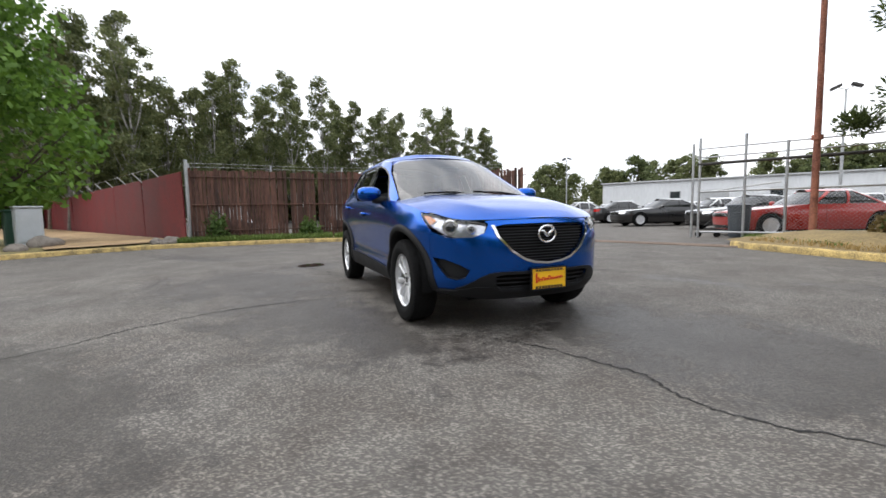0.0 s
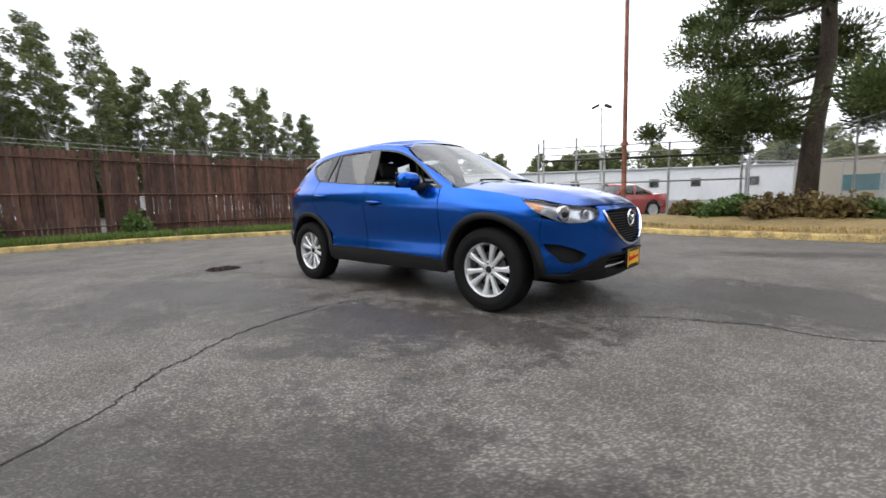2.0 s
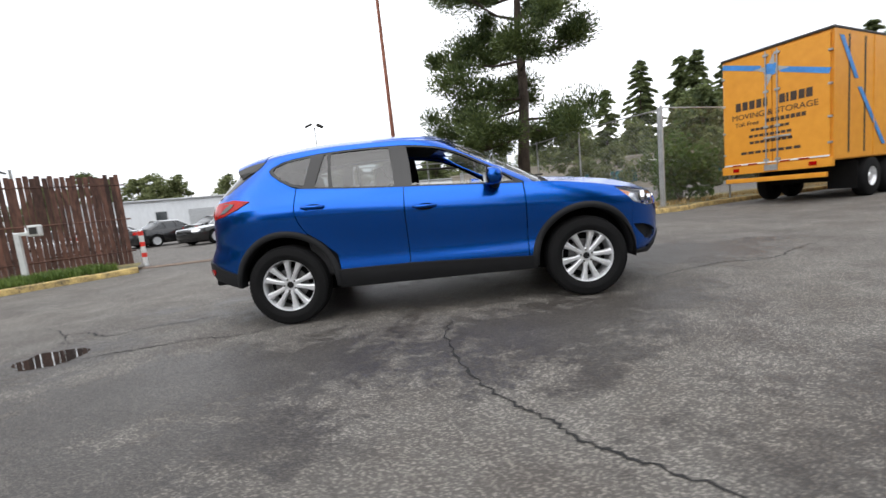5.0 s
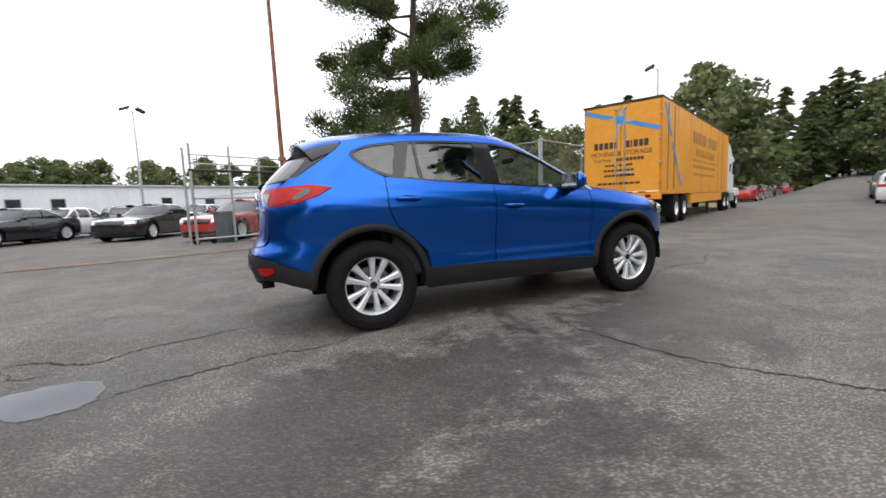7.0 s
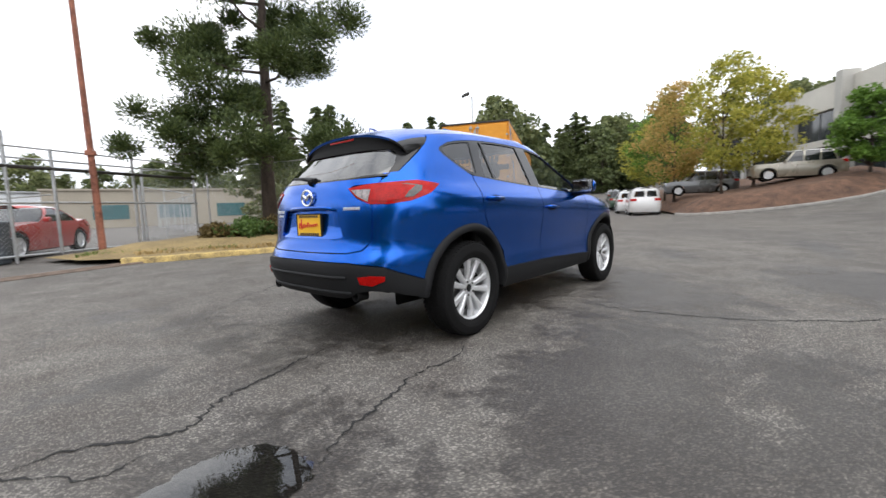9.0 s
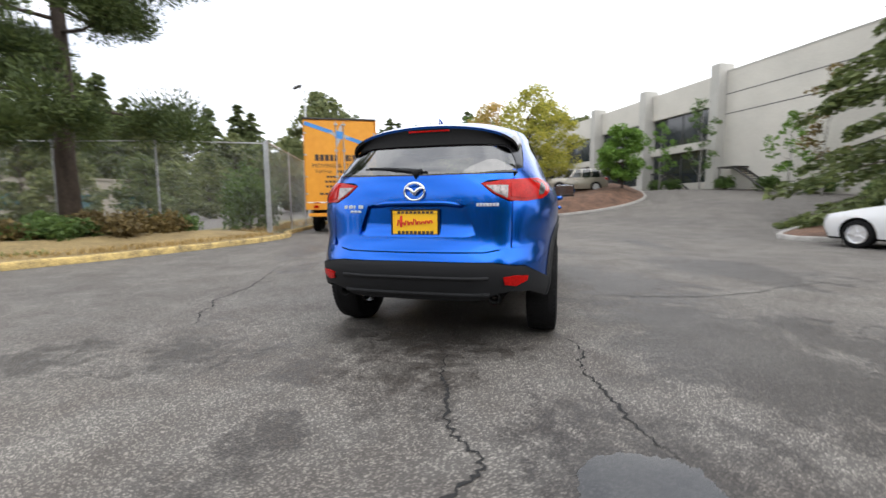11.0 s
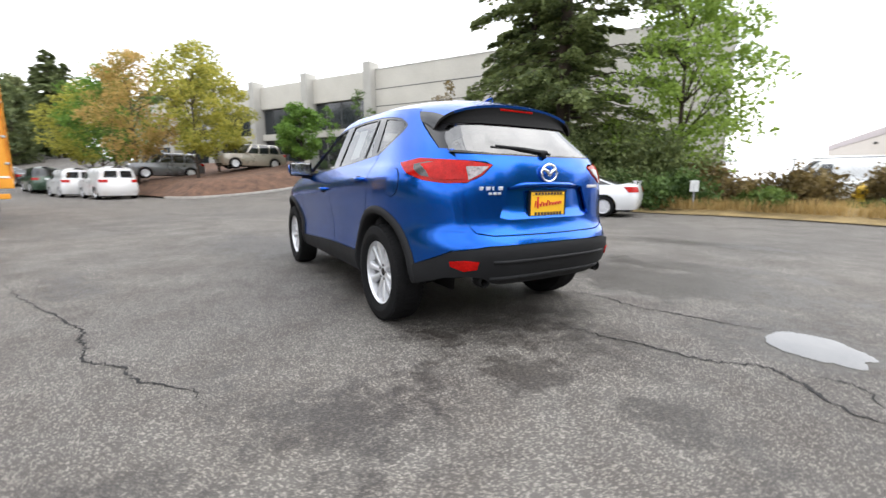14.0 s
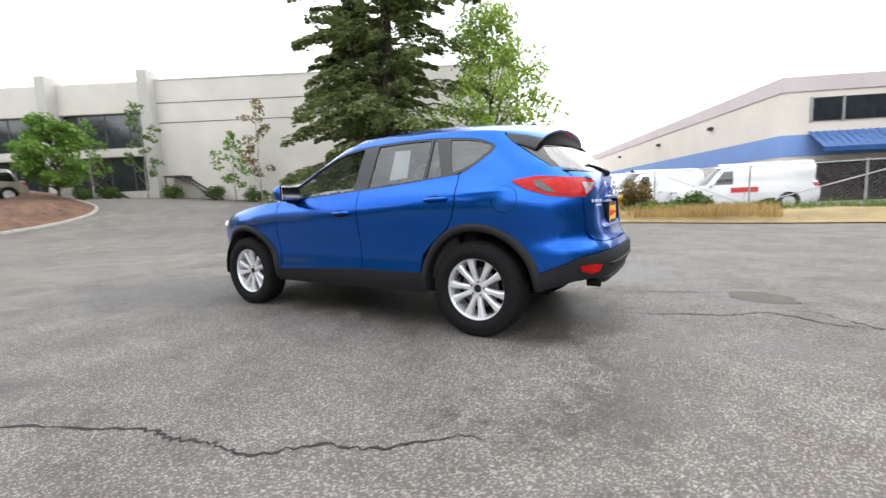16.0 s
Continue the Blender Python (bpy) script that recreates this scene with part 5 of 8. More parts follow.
class Shell:
    """A car skin: at each height z a plan outline from the nose (u = 0) round the side to the tail (u = 1).

    front and rear are (depth, power) of the rounded plan corners; style(x, z) swells the sides."""

    def __init__(self, xf, xr, w, front, rear, style=None):
        self.xf, self.xr, self.w, self.style = spline_table(xf), spline_table(xr), spline_table(w), style
        self.nose, self.tail = front[0], rear[0]
        s = []
        for k in range(161):
            a = math.pi / 2 * k / 160
            s.append(("f", math.sin(a) ** (2 / front[1]), front[0] * (1 - max(0.0, math.cos(a)) ** (2 / front[1]))))
        for k in range(1, 80):
            s.append(("s", k / 80, 0))
        for k in range(161):
            a = math.pi / 2 * (1 - k / 160)
            s.append(("r", math.sin(a) ** (2 / rear[1]), rear[0] * (1 - max(0.0, math.cos(a)) ** (2 / rear[1]))))
        self.s = s
        ref = [self._at(q, 0.7) for q in s]
        L = [0.0]
        for a, b in zip(ref, ref[1:]):
            L.append(L[-1] + (Vector(a) - Vector(b)).length)
        self.len = L[-1]
        self.u = [v / L[-1] for v in L]

    def _at(self, q, z):
        k, t, sb = q
        w = look_up(self.w, z)
        if k == "f":
            return (look_up(self.xf, z) - sb, w * t)
        if k == "r":
            return (look_up(self.xr, z) + sb, w * t)
        a, b = look_up(self.xf, z) - self.nose, look_up(self.xr, z) + self.tail
        return (a + (b - a) * t, w)

    def p(self, u, z):
        i = bisect_left(self.u, u) - 1
        i = min(max(i, 0), len(self.u) - 2)
        f = (u - self.u[i]) / max(1e-9, self.u[i + 1] - self.u[i])
        a, b = self._at(self.s[i], z), self._at(self.s[i + 1], z)
        x, y = a[0] + (b[0] - a[0]) * f, a[1] + (b[1] - a[1]) * f
        if self.style:
            y += self.style(x, z) * (y / look_up(self.w, z)) ** 6
        return Vector((x, y, z))

    def normal(self, u, z):
        """The skin's outward normal, from its neighbourhood."""
        d = 0.005
        a, b = self.p(max(0, u - d), z), self.p(min(1, u + d), z)
        if u < d:
            a = Vector((b.x, -b.y, z))
        if u > 1 - d:
            b = Vector((a.x, -a.y, z))
        n_ = (self.p(u, z + 0.012) - self.p(u, z - 0.012)).cross(b - a)
        return n_.normalized() if n_.length > 1e-9 else Vector((1, 0, 0))

    def ux(self, x, z):
        lo, hi = 0.0, 1.0
        for _ in range(24):
            m = (lo + hi) / 2
            if self.p(m, z).x > x:
                lo = m
            else:
                hi = m
        return (lo + hi) / 2

    def uf(self, y, z):
        lo, hi = 0.0, 0.5
        for _ in range(24):
            m = (lo + hi) / 2
            if self.p(m, z).y < y:
                lo = m
            else:
                hi = m
        return (lo + hi) / 2

    def ur(self, y, z):
        lo, hi = 0.5, 1.0
        for _ in range(24):
            m = (lo + hi) / 2
            if self.p(m, z).y > y:
                lo = m
            else:
                hi = m
        return (lo + hi) / 2

    def uv(self, pt):
        """('x', x, z) on the side, ('f', y, z) on the nose, ('r', y, z) on the tail, to (u, z)."""
        k, a, z = pt
        return (self.ux(a, z) if k == "x" else self.uf(a, z) if k == "f" else self.ur(a, z), z)


def inside(poly, p):
    c = False
    j = len(poly) - 1
    for i in range(len(poly)):
        a, b = poly[i], poly[j]
        if (a[1] > p[1]) != (b[1] > p[1]) and p[0] < (b[0] - a[0]) * (p[1] - a[1]) / (b[1] - a[1]) + a[0]:
            c = not c
        j = i
    return c


def dense(pts, step=0.035):
    """Adds points along the edges of a closed outline of tagged points."""
    out = []
    n_ = len(pts)
    for i in range(n_):
        a, b = pts[i], pts[(i + 1) % n_]
        out.append(a)
        if a[0] == b[0]:
            m = max(1, int(math.hypot(b[1] - a[1], b[2] - a[2]) / step))
            for k in range(1, m):
                out.append((a[0], a[1] + (b[1] - a[1]) * k / m, a[2] + (b[2] - a[2]) * k / m))
    return out


def dense_uv(poly, du=0.008, dz=0.03):
    out = []
    for i in range(len(poly)):
        a, b = poly[i], poly[(i + 1) % len(poly)]
        m = max(1, int(max(abs(b[0] - a[0]) / du, abs(b[1] - a[1]) / dz)))
        out += [(a[0] + (b[0] - a[0]) * k / m, a[1] + (b[1] - a[1]) * k / m) for k in range(m)]
    return out


def panel(shell, outline, holes=(), sides=(1, -1), offset=0.0, lip=0.014, cell=0.06, join=False, fn=None):
    """A skin panel over an outline of the shell, with holes, and a turned-in lip round its edges."""
    sx = shell.len
    P = [(u * sx, z) for u, z in dense_uv(outline if len(outline[0]) == 2 else [shell.uv(q) for q in dense(outline)])]
    H = [[(u * sx, z) for u, z in dense_uv([shell.uv(q) for q in dense(h)])] for h in holes]
    verts, edges = [], []
    for loop in [P] + H:
        o = len(verts)
        verts += [Vector(q) for q in loop]
        edges += [(o + i, o + (i + 1) % len(loop)) for i in range(len(loop))]
    us, zs = [q[0] for q in P], [q[1] for q in P]
    x = min(us)
    while x < max(us):
        z = min(zs)
        while z < max(zs):
            verts.append(Vector((x, z)))
            z += cell * 0.75
        x += cell
    vs, _, fs, *_ = delaunay_2d_cdt(verts, edges, [], 0, 1e-6)
    keep = []
    for f in fs:
        c = (sum(vs[i].x for i in f) / 3, sum(vs[i].y for i in f) / 3)
        if inside(P, c) and not any(inside(h, c) for h in H):
            keep.append(f)
    bm = B()
    used = sorted({i for f in keep for i in f})
    pos = {i: (fn or shell.p)(vs[i].x / sx, vs[i].y) for i in used}
    skin = bm.verts.layers.float_vector.new("skin_normal")
    for side in sides:
        mv = {i: bm.verts.new((pos[i].x, pos[i].y * side, pos[i].z)) for i in used}
        if fn is None:
            for i in used:
                n_ = shell.normal(vs[i].x / sx, vs[i].y)
                mv[i][skin] = (n_.x, n_.y * side, n_.z)
        for f in keep:
            try:
                bm.faces.new([mv[i] for i in f])
            except ValueError:
                pass
    if join:
        bmesh.ops.remove_doubles(bm, verts=bm.verts, dist=2e-4)
    bmesh.ops.recalc_face_normals(bm, faces=bm.faces)
    bm.normal_update()
    mid = Vector((0, 0, 0.7))
    for f in list(bm.faces):
        c = f.calc_center_median()
        if f.normal.dot(Vector((c.x * 0.4, c.y, (c.z - 0.7) * 0.5))) < 0:
            f.normal_flip()
    bm.normal_update()
    nrm = {}
    for v in bm.verts:
        n_ = v[skin].copy()
        if n_.length < 0.5:
            n_ = v.normal.copy()
        elif n_.dot(v.normal) < 0:
            n_ = -n_
        if fn is None:
            if join and abs(v.co.y) < 1e-3:
                n_ = Vector((n_.x, 0, n_.z)).normalized()
            v[skin] = n_
        nrm[v] = n_
        v.co += n_ * offset
    if lip:
        border = [e for e in bm.edges if len(e.link_faces) == 1]
        rim = {}
        for e in border:
            for v in e.verts:
                if v not in rim:
                    rim[v] = (bm.verts.new(v.co), bm.verts.new(v.co - nrm[v] * lip))
        for e in border:
            a, b = e.verts
            try:
                bm.faces.new((rim[a][0], rim[b][0], rim[b][1], rim[a][1]))
            except ValueError:
                pass
    for f in bm.faces:
        f.smooth = True
    return bm


def circle_xz(cx, cz, r, n_=40):
    return [("x", cx + r * math.cos(2 * math.pi * k / n_), cz + r * math.sin(2 * math.pi * k / n_)) for k in range(n_)]


def arch_xz(cx, cz, r, n_=30):
    """An arch: round above, straight down to below the sill."""
    return [("x", cx + r * math.cos(math.pi * k / n_), cz + r * math.sin(math.pi * k / n_)) for k in range(n_ + 1)] + [("x", cx - r * 0.985, 0.05), ("x", cx + r * 0.985, 0.05)]


def cap(edge, height, n_=12, lo=-1.0):
    """A ruled lid between an edge line and its mirror image: height(p, t) lifts it, t from 0 at the middle to 1 at the edge."""
    bm = B()
    rows = []
    for e in edge:
        rows.append([bm.verts.new((e.x, e.y * (k / n_), height(e, abs(k / n_)))) for k in range(-n_, n_ + 1)])
    for a, b in zip(rows, rows[1:]):
        for k in range(2 * n_):
            try:
                f = bm.faces.new((a[k], a[k + 1], b[k + 1], b[k]))
                f.smooth = True
            except ValueError:
                pass
    bmesh.ops.recalc_face_normals(bm, faces=bm.faces)
    for f in bm.faces:
        if f.normal.z < 0:
            f.normal_flip()
    return bm


def flare(shell, cx, cz, r0, r1, y_out, side, a0=-0.12, a1=math.pi + 0.12, n_=40, skew=0.0):
    """A wheel-arch trim: a band round the arch with a rolled inner lip."""
    bm = B()
    rings = []
    for k in range(n_ + 1):
        a = a0 + (a1 - a0) * k / n_
        c, s = math.cos(a), math.sin(a)
        ring = []
        for r, dy in ((r1, 0.002), (r1 - 0.012, y_out * 0.75), ((r0 + r1) / 2, y_out), (r0 + 0.008, y_out * 0.92), (r0, y_out * 0.6), (r0, -0.10)):
            x, z = cx + r * c * (1 + skew), max(0.19, cz + r * s)
            u = shell.ux(x, z)
            y = shell.p(u, z).y
            ring.append(bm.verts.new((x, side * (y + dy), z)))
        rings.append(ring)
    for a, b in zip(rings, rings[1:]):
        for k in range(len(a) - 1):
            f = bm.faces.new((a[k], a[k + 1], b[k + 1], b[k]))
            f.smooth = True
    bmesh.ops.recalc_face_normals(bm, faces=bm.faces)
    return bm


def paint_mat(name, base, metal=0.55, rough=0.28, coat=1.0):
    """Metallic car paint: flakes under a clear coat, faint orange peel and road dust."""
    m = mat(name, base, rough, metal, var=0.05, scale=1.3, fine=900, coat=coat, rough_var=0.04)
    return m


M["blue_paint"] = paint_mat("bright_blue_metallic_paint", (0.0006, 0.088, 0.44), 0.88, 0.215, 0.4)
M["red_paint"] = paint_mat("red_car_paint", (0.42, 0.022, 0.016), 0.2)
M["black_paint"] = paint_mat("black_car_paint", (0.010, 0.010, 0.011), 0.2)
M["grey_paint"] = paint_mat("grey_car_paint", (0.14, 0.145, 0.15), 0.5)
M["silver_paint"] = paint_mat("silver_car_paint", (0.40, 0.41, 0.42), 0.6)
M["white_car"] = paint_mat("white_car_paint", (0.72, 0.73, 0.74), 0.0)
M["green_paint"] = paint_mat("dull_green_paint", (0.035, 0.075, 0.045), 0.1)
M["beige_paint"] = paint_mat("pale_gold_paint", (0.36, 0.33, 0.27), 0.4)
M["car_window"] = mat("dark_car_window", (0.012, 0.014, 0.016), 0.06, var=0.2, spec=0.9)

# ---------------------------------------------------------------- the blue SUV
SIDE = spline_table([(0.18, 0.775), (0.30, 0.835), (0.42, 0.866), (0.55, 0.853), (0.72, 0.868), (0.86, 0.890), (0.95, 0.893), (1.03, 0.874), (1.12, 0.833), (1.20, 0.795), (1.30, 0.750)])


def side_style(x, z):
    """The shoulder line climbs towards the tail; the wings swell over the wheels."""
    rise = interp(x, [(-2.0, 0.085), (-1.2, 0.065), (0.0, 0.0), (1.0, -0.045), (2.0, -0.06)]) * smooth01(0.50, 0.80, z) * smooth01(1.19, 1.04, z)
    swell = 0.0
    for cx in (1.35, -1.35):
        swell += 0.016 * math.exp(-(((x - cx) / 0.50) ** 2 + ((z - 0.42) / 0.50) ** 2) ** 2)
    return look_up(SIDE, z - rise) - look_up(SIDE, z) + swell


LOW = Shell(
    [(0.18, 2.02), (0.28, 2.13), (0.40, 2.215), (0.55, 2.250), (0.70, 2.245), (0.82, 2.215), (0.90, 2.155), (0.96, 2.07), (1.02, 1.95), (1.10, 1.80)],
    [(0.25, -2.06), (0.38, -2.17), (0.50, -2.235), (0.59, -2.252), (0.66, -2.232), (0.72, -2.196), (0.80, -2.174), (0.95, -2.158), (1.08, -2.142), (1.20, -2.095), (1.32, -1.985)],
    [(0.18, 0.775), (0.30, 0.835), (0.42, 0.866), (0.55, 0.853), (0.72, 0.868), (0.86, 0.890), (0.95, 0.893), (1.03, 0.874), (1.12, 0.833), (1.20, 0.795), (1.30, 0.750)],
    (1.2, 3.0), (1.0, 3.5), side_style)
TOP = Shell(
    [(0.98, 1.36), (1.12, 1.13), (1.30, 0.80), (1.48, 0.47), (1.58, 0.27), (1.66, 0.10)],
    [(1.05, -2.145), (1.20, -2.095), (1.32, -1.985), (1.42, -1.88), (1.52, -1.775), (1.62, -1.66)],
    [(0.98, 0.862), (1.10, 0.832), (1.20, 0.794), (1.35, 0.728), (1.46, 0.680), (1.53, 0.645), (1.58, 0.605), (1.64, 0.54)],
    (0.48, 2.2), (1.0, 3.5))
BELT = [(-2.1, 1.20), (-1.75, 1.235), (-1.40, 1.235), (-1.16, 1.215), (-0.6, 1.165), (0.0, 1.125), (0.45, 1.095), (0.85, 1.07), (1.1, 1.06)]
SHOULDER = [(0.80, 1.075), (1.05, 1.060), (1.35, 1.020), (1.50, 0.995), (1.63, 0.968), (1.72, 0.953), (1.80, 0.939), (1.88, 0.920), (1.98, 0.896), (2.06, 0.887), (2.14, 0.887), (2.2, 0.890)]
WTOP = [(-1.47, 1.405), (-1.40, 1.450), (-1.30, 1.482), (-1.1, 1.510), (-0.9, 1.525), (-0.6, 1.533), (-0.25, 1.524), (0.05, 1.488), (0.28, 1.412), (0.50, 1.290), (0.68, 1.175), (0.80, 1.100), (0.86, 1.075)]
CROWN = [(-1.90, 1.545), (-1.58, 1.600), (-1.3, 1.636), (-0.8, 1.666), (-0.35, 1.668), (0.05, 1.632), (0.25, 1.590), (0.40, 1.535)]
SILL = [(-1.0, 0.458), (-0.26, 0.455), (0.3, 0.435), (0.9, 0.408)]
belt = lambda x: interp(x, BELT)
shoulder = lambda x: interp(x, SHOULDER)
wtop = lambda x: interp(x, WTOP)
sill_z = lambda x: interp(x, SILL)
crown_z = lambda x: interp(x, CROWN)
AX, HZ = 1.35, 0.36
car = thing("suv", "bright metallic blue compact suv with black plastic cladding", "car")
BLUE = M["blue_paint"]
X = lambda x, z: ("x", x, z)
F = lambda y, z: ("f", y, z)
R = lambda y, z: ("r", y, z)
arch_f, arch_r = arch_xz(AX, HZ, 0.462), arch_xz(-AX, HZ, 0.462)
GAP = 0.004
line_x = lambda fn, x0, x1, n_=14, dz=0.0: [X(x0 + (x1 - x0) * k / n_, fn(x0 + (x1 - x0) * k / n_) + dz) for k in range(n_ + 1)]

headlamp = [F(0.460, 0.858), F(0.495, 0.795), F(0.57, 0.760), F(0.68, 0.752), X(1.93, 0.770), X(1.78, 0.845), X(1.64, 0.955), X(1.80, 0.937), F(0.72, 0.911), F(0.58, 0.886), F(0.52, 0.878)]
tail_lamp = [R(0.426, 1.121), R(0.50, 1.060), R(0.595, 1.014), R(0.70, 1.010), X(-1.88, 1.028), X(-1.74, 1.075), X(-1.62, 1.140), X(-1.78, 1.166), R(0.68, 1.154), R(0.55, 1.142)]
fog = [F(0.59, 0.515), F(0.615, 0.455), F(0.665, 0.432), F(0.715, 0.45), F(0.755, 0.53), F(0.775, 0.60), F(0.72, 0.590), F(0.65, 0.555)]
grille = [F(0.0, 0.856), F(0.33, 0.852), F(0.415, 0.838), F(0.395, 0.765), F(0.30, 0.660), F(0.20, 0.598), F(0.12, 0.575), F(0.0, 0.562)]
intake = [F(0.0, 0.478), F(0.36, 0.482), F(0.42, 0.47), F(0.41, 0.39), F(0.36, 0.362), F(0.0, 0.355)]

for side, which in ((1, "left"), (-1, "right")):
    S = (side,)
    # fender, doors, quarter panel, sill
    fender_top = [X(0.83 + GAP, shoulder(0.86))] + line_x(shoulder, 0.95, 1.74, 12)
    part("fender", panel(LOW, [X(0.835, 0.415), X(0.835, 0.9), *fender_top, X(1.70, 0.93), X(1.77, 0.855), X(1.82, 0.80), X(1.80, 0.70), X(1.80, 0.42), X(1.2, 0.40)], [arch_f, headlamp], S), BLUE, car)
    fd = part("front_door", panel(LOW, [*line_x(sill_z, 0.835 - 2 * GAP, -0.235 + GAP, 10, 0.004), X(-0.24 + GAP, 0.9), X(-0.232 + GAP, belt(-0.23) - 0.004), *line_x(belt, -0.15, 0.78, 10, -0.004), X(0.825 - GAP, belt(0.83) - 0.004), X(0.832 - GAP, 0.9)], [arch_f], S), BLUE, car)
    rd = part("rear_door", panel(LOW, [X(-0.235 - GAP, sill_z(-0.24) + 0.004), X(-0.24 - GAP, 0.9), X(-0.232 - GAP, belt(-0.24) - 0.004), *line_x(belt, -0.3, -1.16, 8, -0.004), X(-1.195, belt(-1.195) - 0.006), X(-1.205, 1.0), X(-1.18, 0.91), X(-1.13, 0.82), X(-1.0, 0.72), X(-0.88, 0.60), X(-0.86, sill_z(-0.86) + 0.004), *line_x(sill_z, -0.8, -0.3, 5, 0.004)], [arch_r], S), BLUE, car)
    part("quarter_panel", panel(LOW, [X(-1.0, 0.60), X(-1.13 - GAP, 0.815), X(-1.18 - 2 * GAP, 0.905), X(-1.205 - 2 * GAP, 1.0), X(-1.20 - GAP, belt(-1.2)), *line_x(belt, -1.3, -1.95, 8), R(0.64, 1.20), R(0.62, 1.17), R(0.62, 1.0), R(0.62, 0.72), X(-1.95, 0.72), X(-1.90, 0.60), X(-1.79, 0.50), X(-1.6, 0.46)], [arch_r, tail_lamp], S), BLUE, car)
    part("sill", panel(LOW, [X(1.0, 0.295), *line_x(sill_z, 1.0, -1.0, 16, -0.003), X(-1.0, 0.295)], [arch_f, arch_r], S, 0.012, 0.05), M["plastic"], car, "textured black plastic sill")
    part("sill_trim", panel(LOW, [*line_x(sill_z, 0.90, -0.90, 14, -0.012), *line_x(sill_z, -0.90, 0.90, 14, 0.004)], [], S, 0.016, 0.01), M["plastic"], car)
    for cx in (AX, -AX):
        part("arch_flare", flare(LOW, cx, HZ, 0.434, 0.492, 0.022, side, *((-0.06, math.pi + 0.10) if cx > 0 else (-0.10, math.pi - 0.02))), M["plastic"], car, "black plastic wheel-arch flare")
        # liner behind the wheel
        bm = B()
        for k in range(20):
            a, b = math.pi * k / 20 - 0.1, math.pi * (k + 1) / 20 - 0.1
            q_ = [bm.verts.new((cx + 0.445 * math.cos(t), side * y, HZ + 0.445 * math.sin(t))) for t in (a, b) for y in (0.86, 0.50)]
            bm.faces.new((q_[0], q_[1], q_[3], q_[2]))
        bm.faces.new([bm.verts.new((cx + 0.45 * math.cos(2 * math.pi * k / 36), side * 0.50, max(0.27, HZ + 0.45 * math.sin(2 * math.pi * k / 36)))) for k in range(36)])
        part("wheel_liner", bm, M["under"], car)
    # handles, in shallow cups
    for door, hx, hz in ((fd, -0.055, 0.948), (rd, -1.04, 1.035)):
        y0 = LOW.p(LOW.ux(hx, hz), hz).y
        bm = B()
        tube(bm, [(hx + 0.10, side * (y0 - 0.01), hz - 0.004), (hx + 0.075, side * (y0 + 0.028), hz), (hx - 0.075, side * (y0 + 0.03), hz + 0.004), (hx - 0.11, side * (y0 - 0.01), hz + 0.004)], [0.012, 0.016, 0.016, 0.012], 8)
        part("door_handle", bm, BLUE, door, smooth=True)
        c_ = lathe(B(), [(0.0, 0.0), (0.052, 0.0), (0.06, 0.004)], 20, "y")
        o = part("handle_cup", c_, M["under"], door)
        o.matrix_local = Matrix.Translation((hx + 0.0, side * (y0 + 0.0015), hz - 0.002)) @ Matrix.Diagonal((1.45, side, 0.5, 1))
    # greenhouse: rails and pillars, black trim, glass
    gl_f = [X(0.76, belt(0.76) + 0.022), *line_x(belt, 0.6, -0.155, 8, 0.012), X(-0.165, 1.35), *line_x(wtop, -0.185, 0.60, 14, -0.014), X(0.70, wtop(0.70) - 0.014)]
    gl_r = [*line_x(belt, -0.315, -0.87, 7, 0.012), X(-0.885, 1.35), *line_x(wtop, -0.885, -0.345, 8, -0.014), X(-0.33, 1.35)]
    gl_v = [X(-0.905, belt(-0.905) + 0.012), X(-1.035, belt(-1.035) + 0.012), X(-0.945, wtop(-0.945) - 0.016), X(-0.912, wtop(-0.912) - 0.014)]
    gl_q = [X(-1.13, belt(-1.13) + 0.022), X(-1.23, 1.262), X(-1.32, 1.31), X(-1.40, 1.370), X(-1.425, 1.405), X(-1.39, 1.440), *line_x(wtop, -1.30, -1.07, 4, -0.016), X(-1.10, 1.36)]
    frame_ = [X(0.84, belt(0.84)), *line_x(belt, 0.7, -1.15, 14), X(-1.25, 1.245), X(-1.345, 1.30), X(-1.43, 1.365), X(-1.455, 1.405), *line_x(wtop, -1.43, 0.82, 24)]
    part("window_trim", panel(TOP, frame_, [gl_f, gl_r, gl_v, gl_q], S, -0.004, 0.02), M["gloss_black"], car, "gloss black window frame")
    edge_x = [0.40, 0.25, 0.05, -0.25, -0.6, -1.0, -1.4, -1.8, -1.95]
    part("roof_rail", panel(TOP, [X(0.862, 1.055), *[X(p_[1], p_[2]) for p_ in line_x(wtop, 0.83, -1.43, 24)], X(-1.46, 1.405), X(-1.436, 1.363), X(-1.35, 1.296), X(-1.255, 1.24), X(-1.21, belt(-1.21)), *line_x(belt, -1.3, -1.95, 8), R(0.668, 1.20), R(0.658, 1.30), R(0.642, 1.38), R(0.622, 1.45), R(0.60, 1.50), *[X(x, crown_z(x) - 0.088) for x in (-1.5, -1.2, -0.9, -0.6, -0.25, 0.05, 0.2)], F(0.585, 1.53), F(0.66, 1.40), F(0.715, 1.24), F(0.76, 1.10), F(0.80, 1.055)], [], S), BLUE, car)
    part("front_window", panel(TOP, [X(0.80, belt(0.80) + 0.028), *line_x(belt, 0.6, -0.155, 8, 0.012), X(-0.17, 1.17), X(0.70, 1.12)], [], S, -0.012, 0), M["glass"], fd, "lowered window pane")
    part("rear_window", panel(TOP, gl_r, [], S, -0.012, 0), M["tint"], rd)
    part("vent_window", panel(TOP, gl_v, [], S, -0.012, 0), M["tint"], rd)
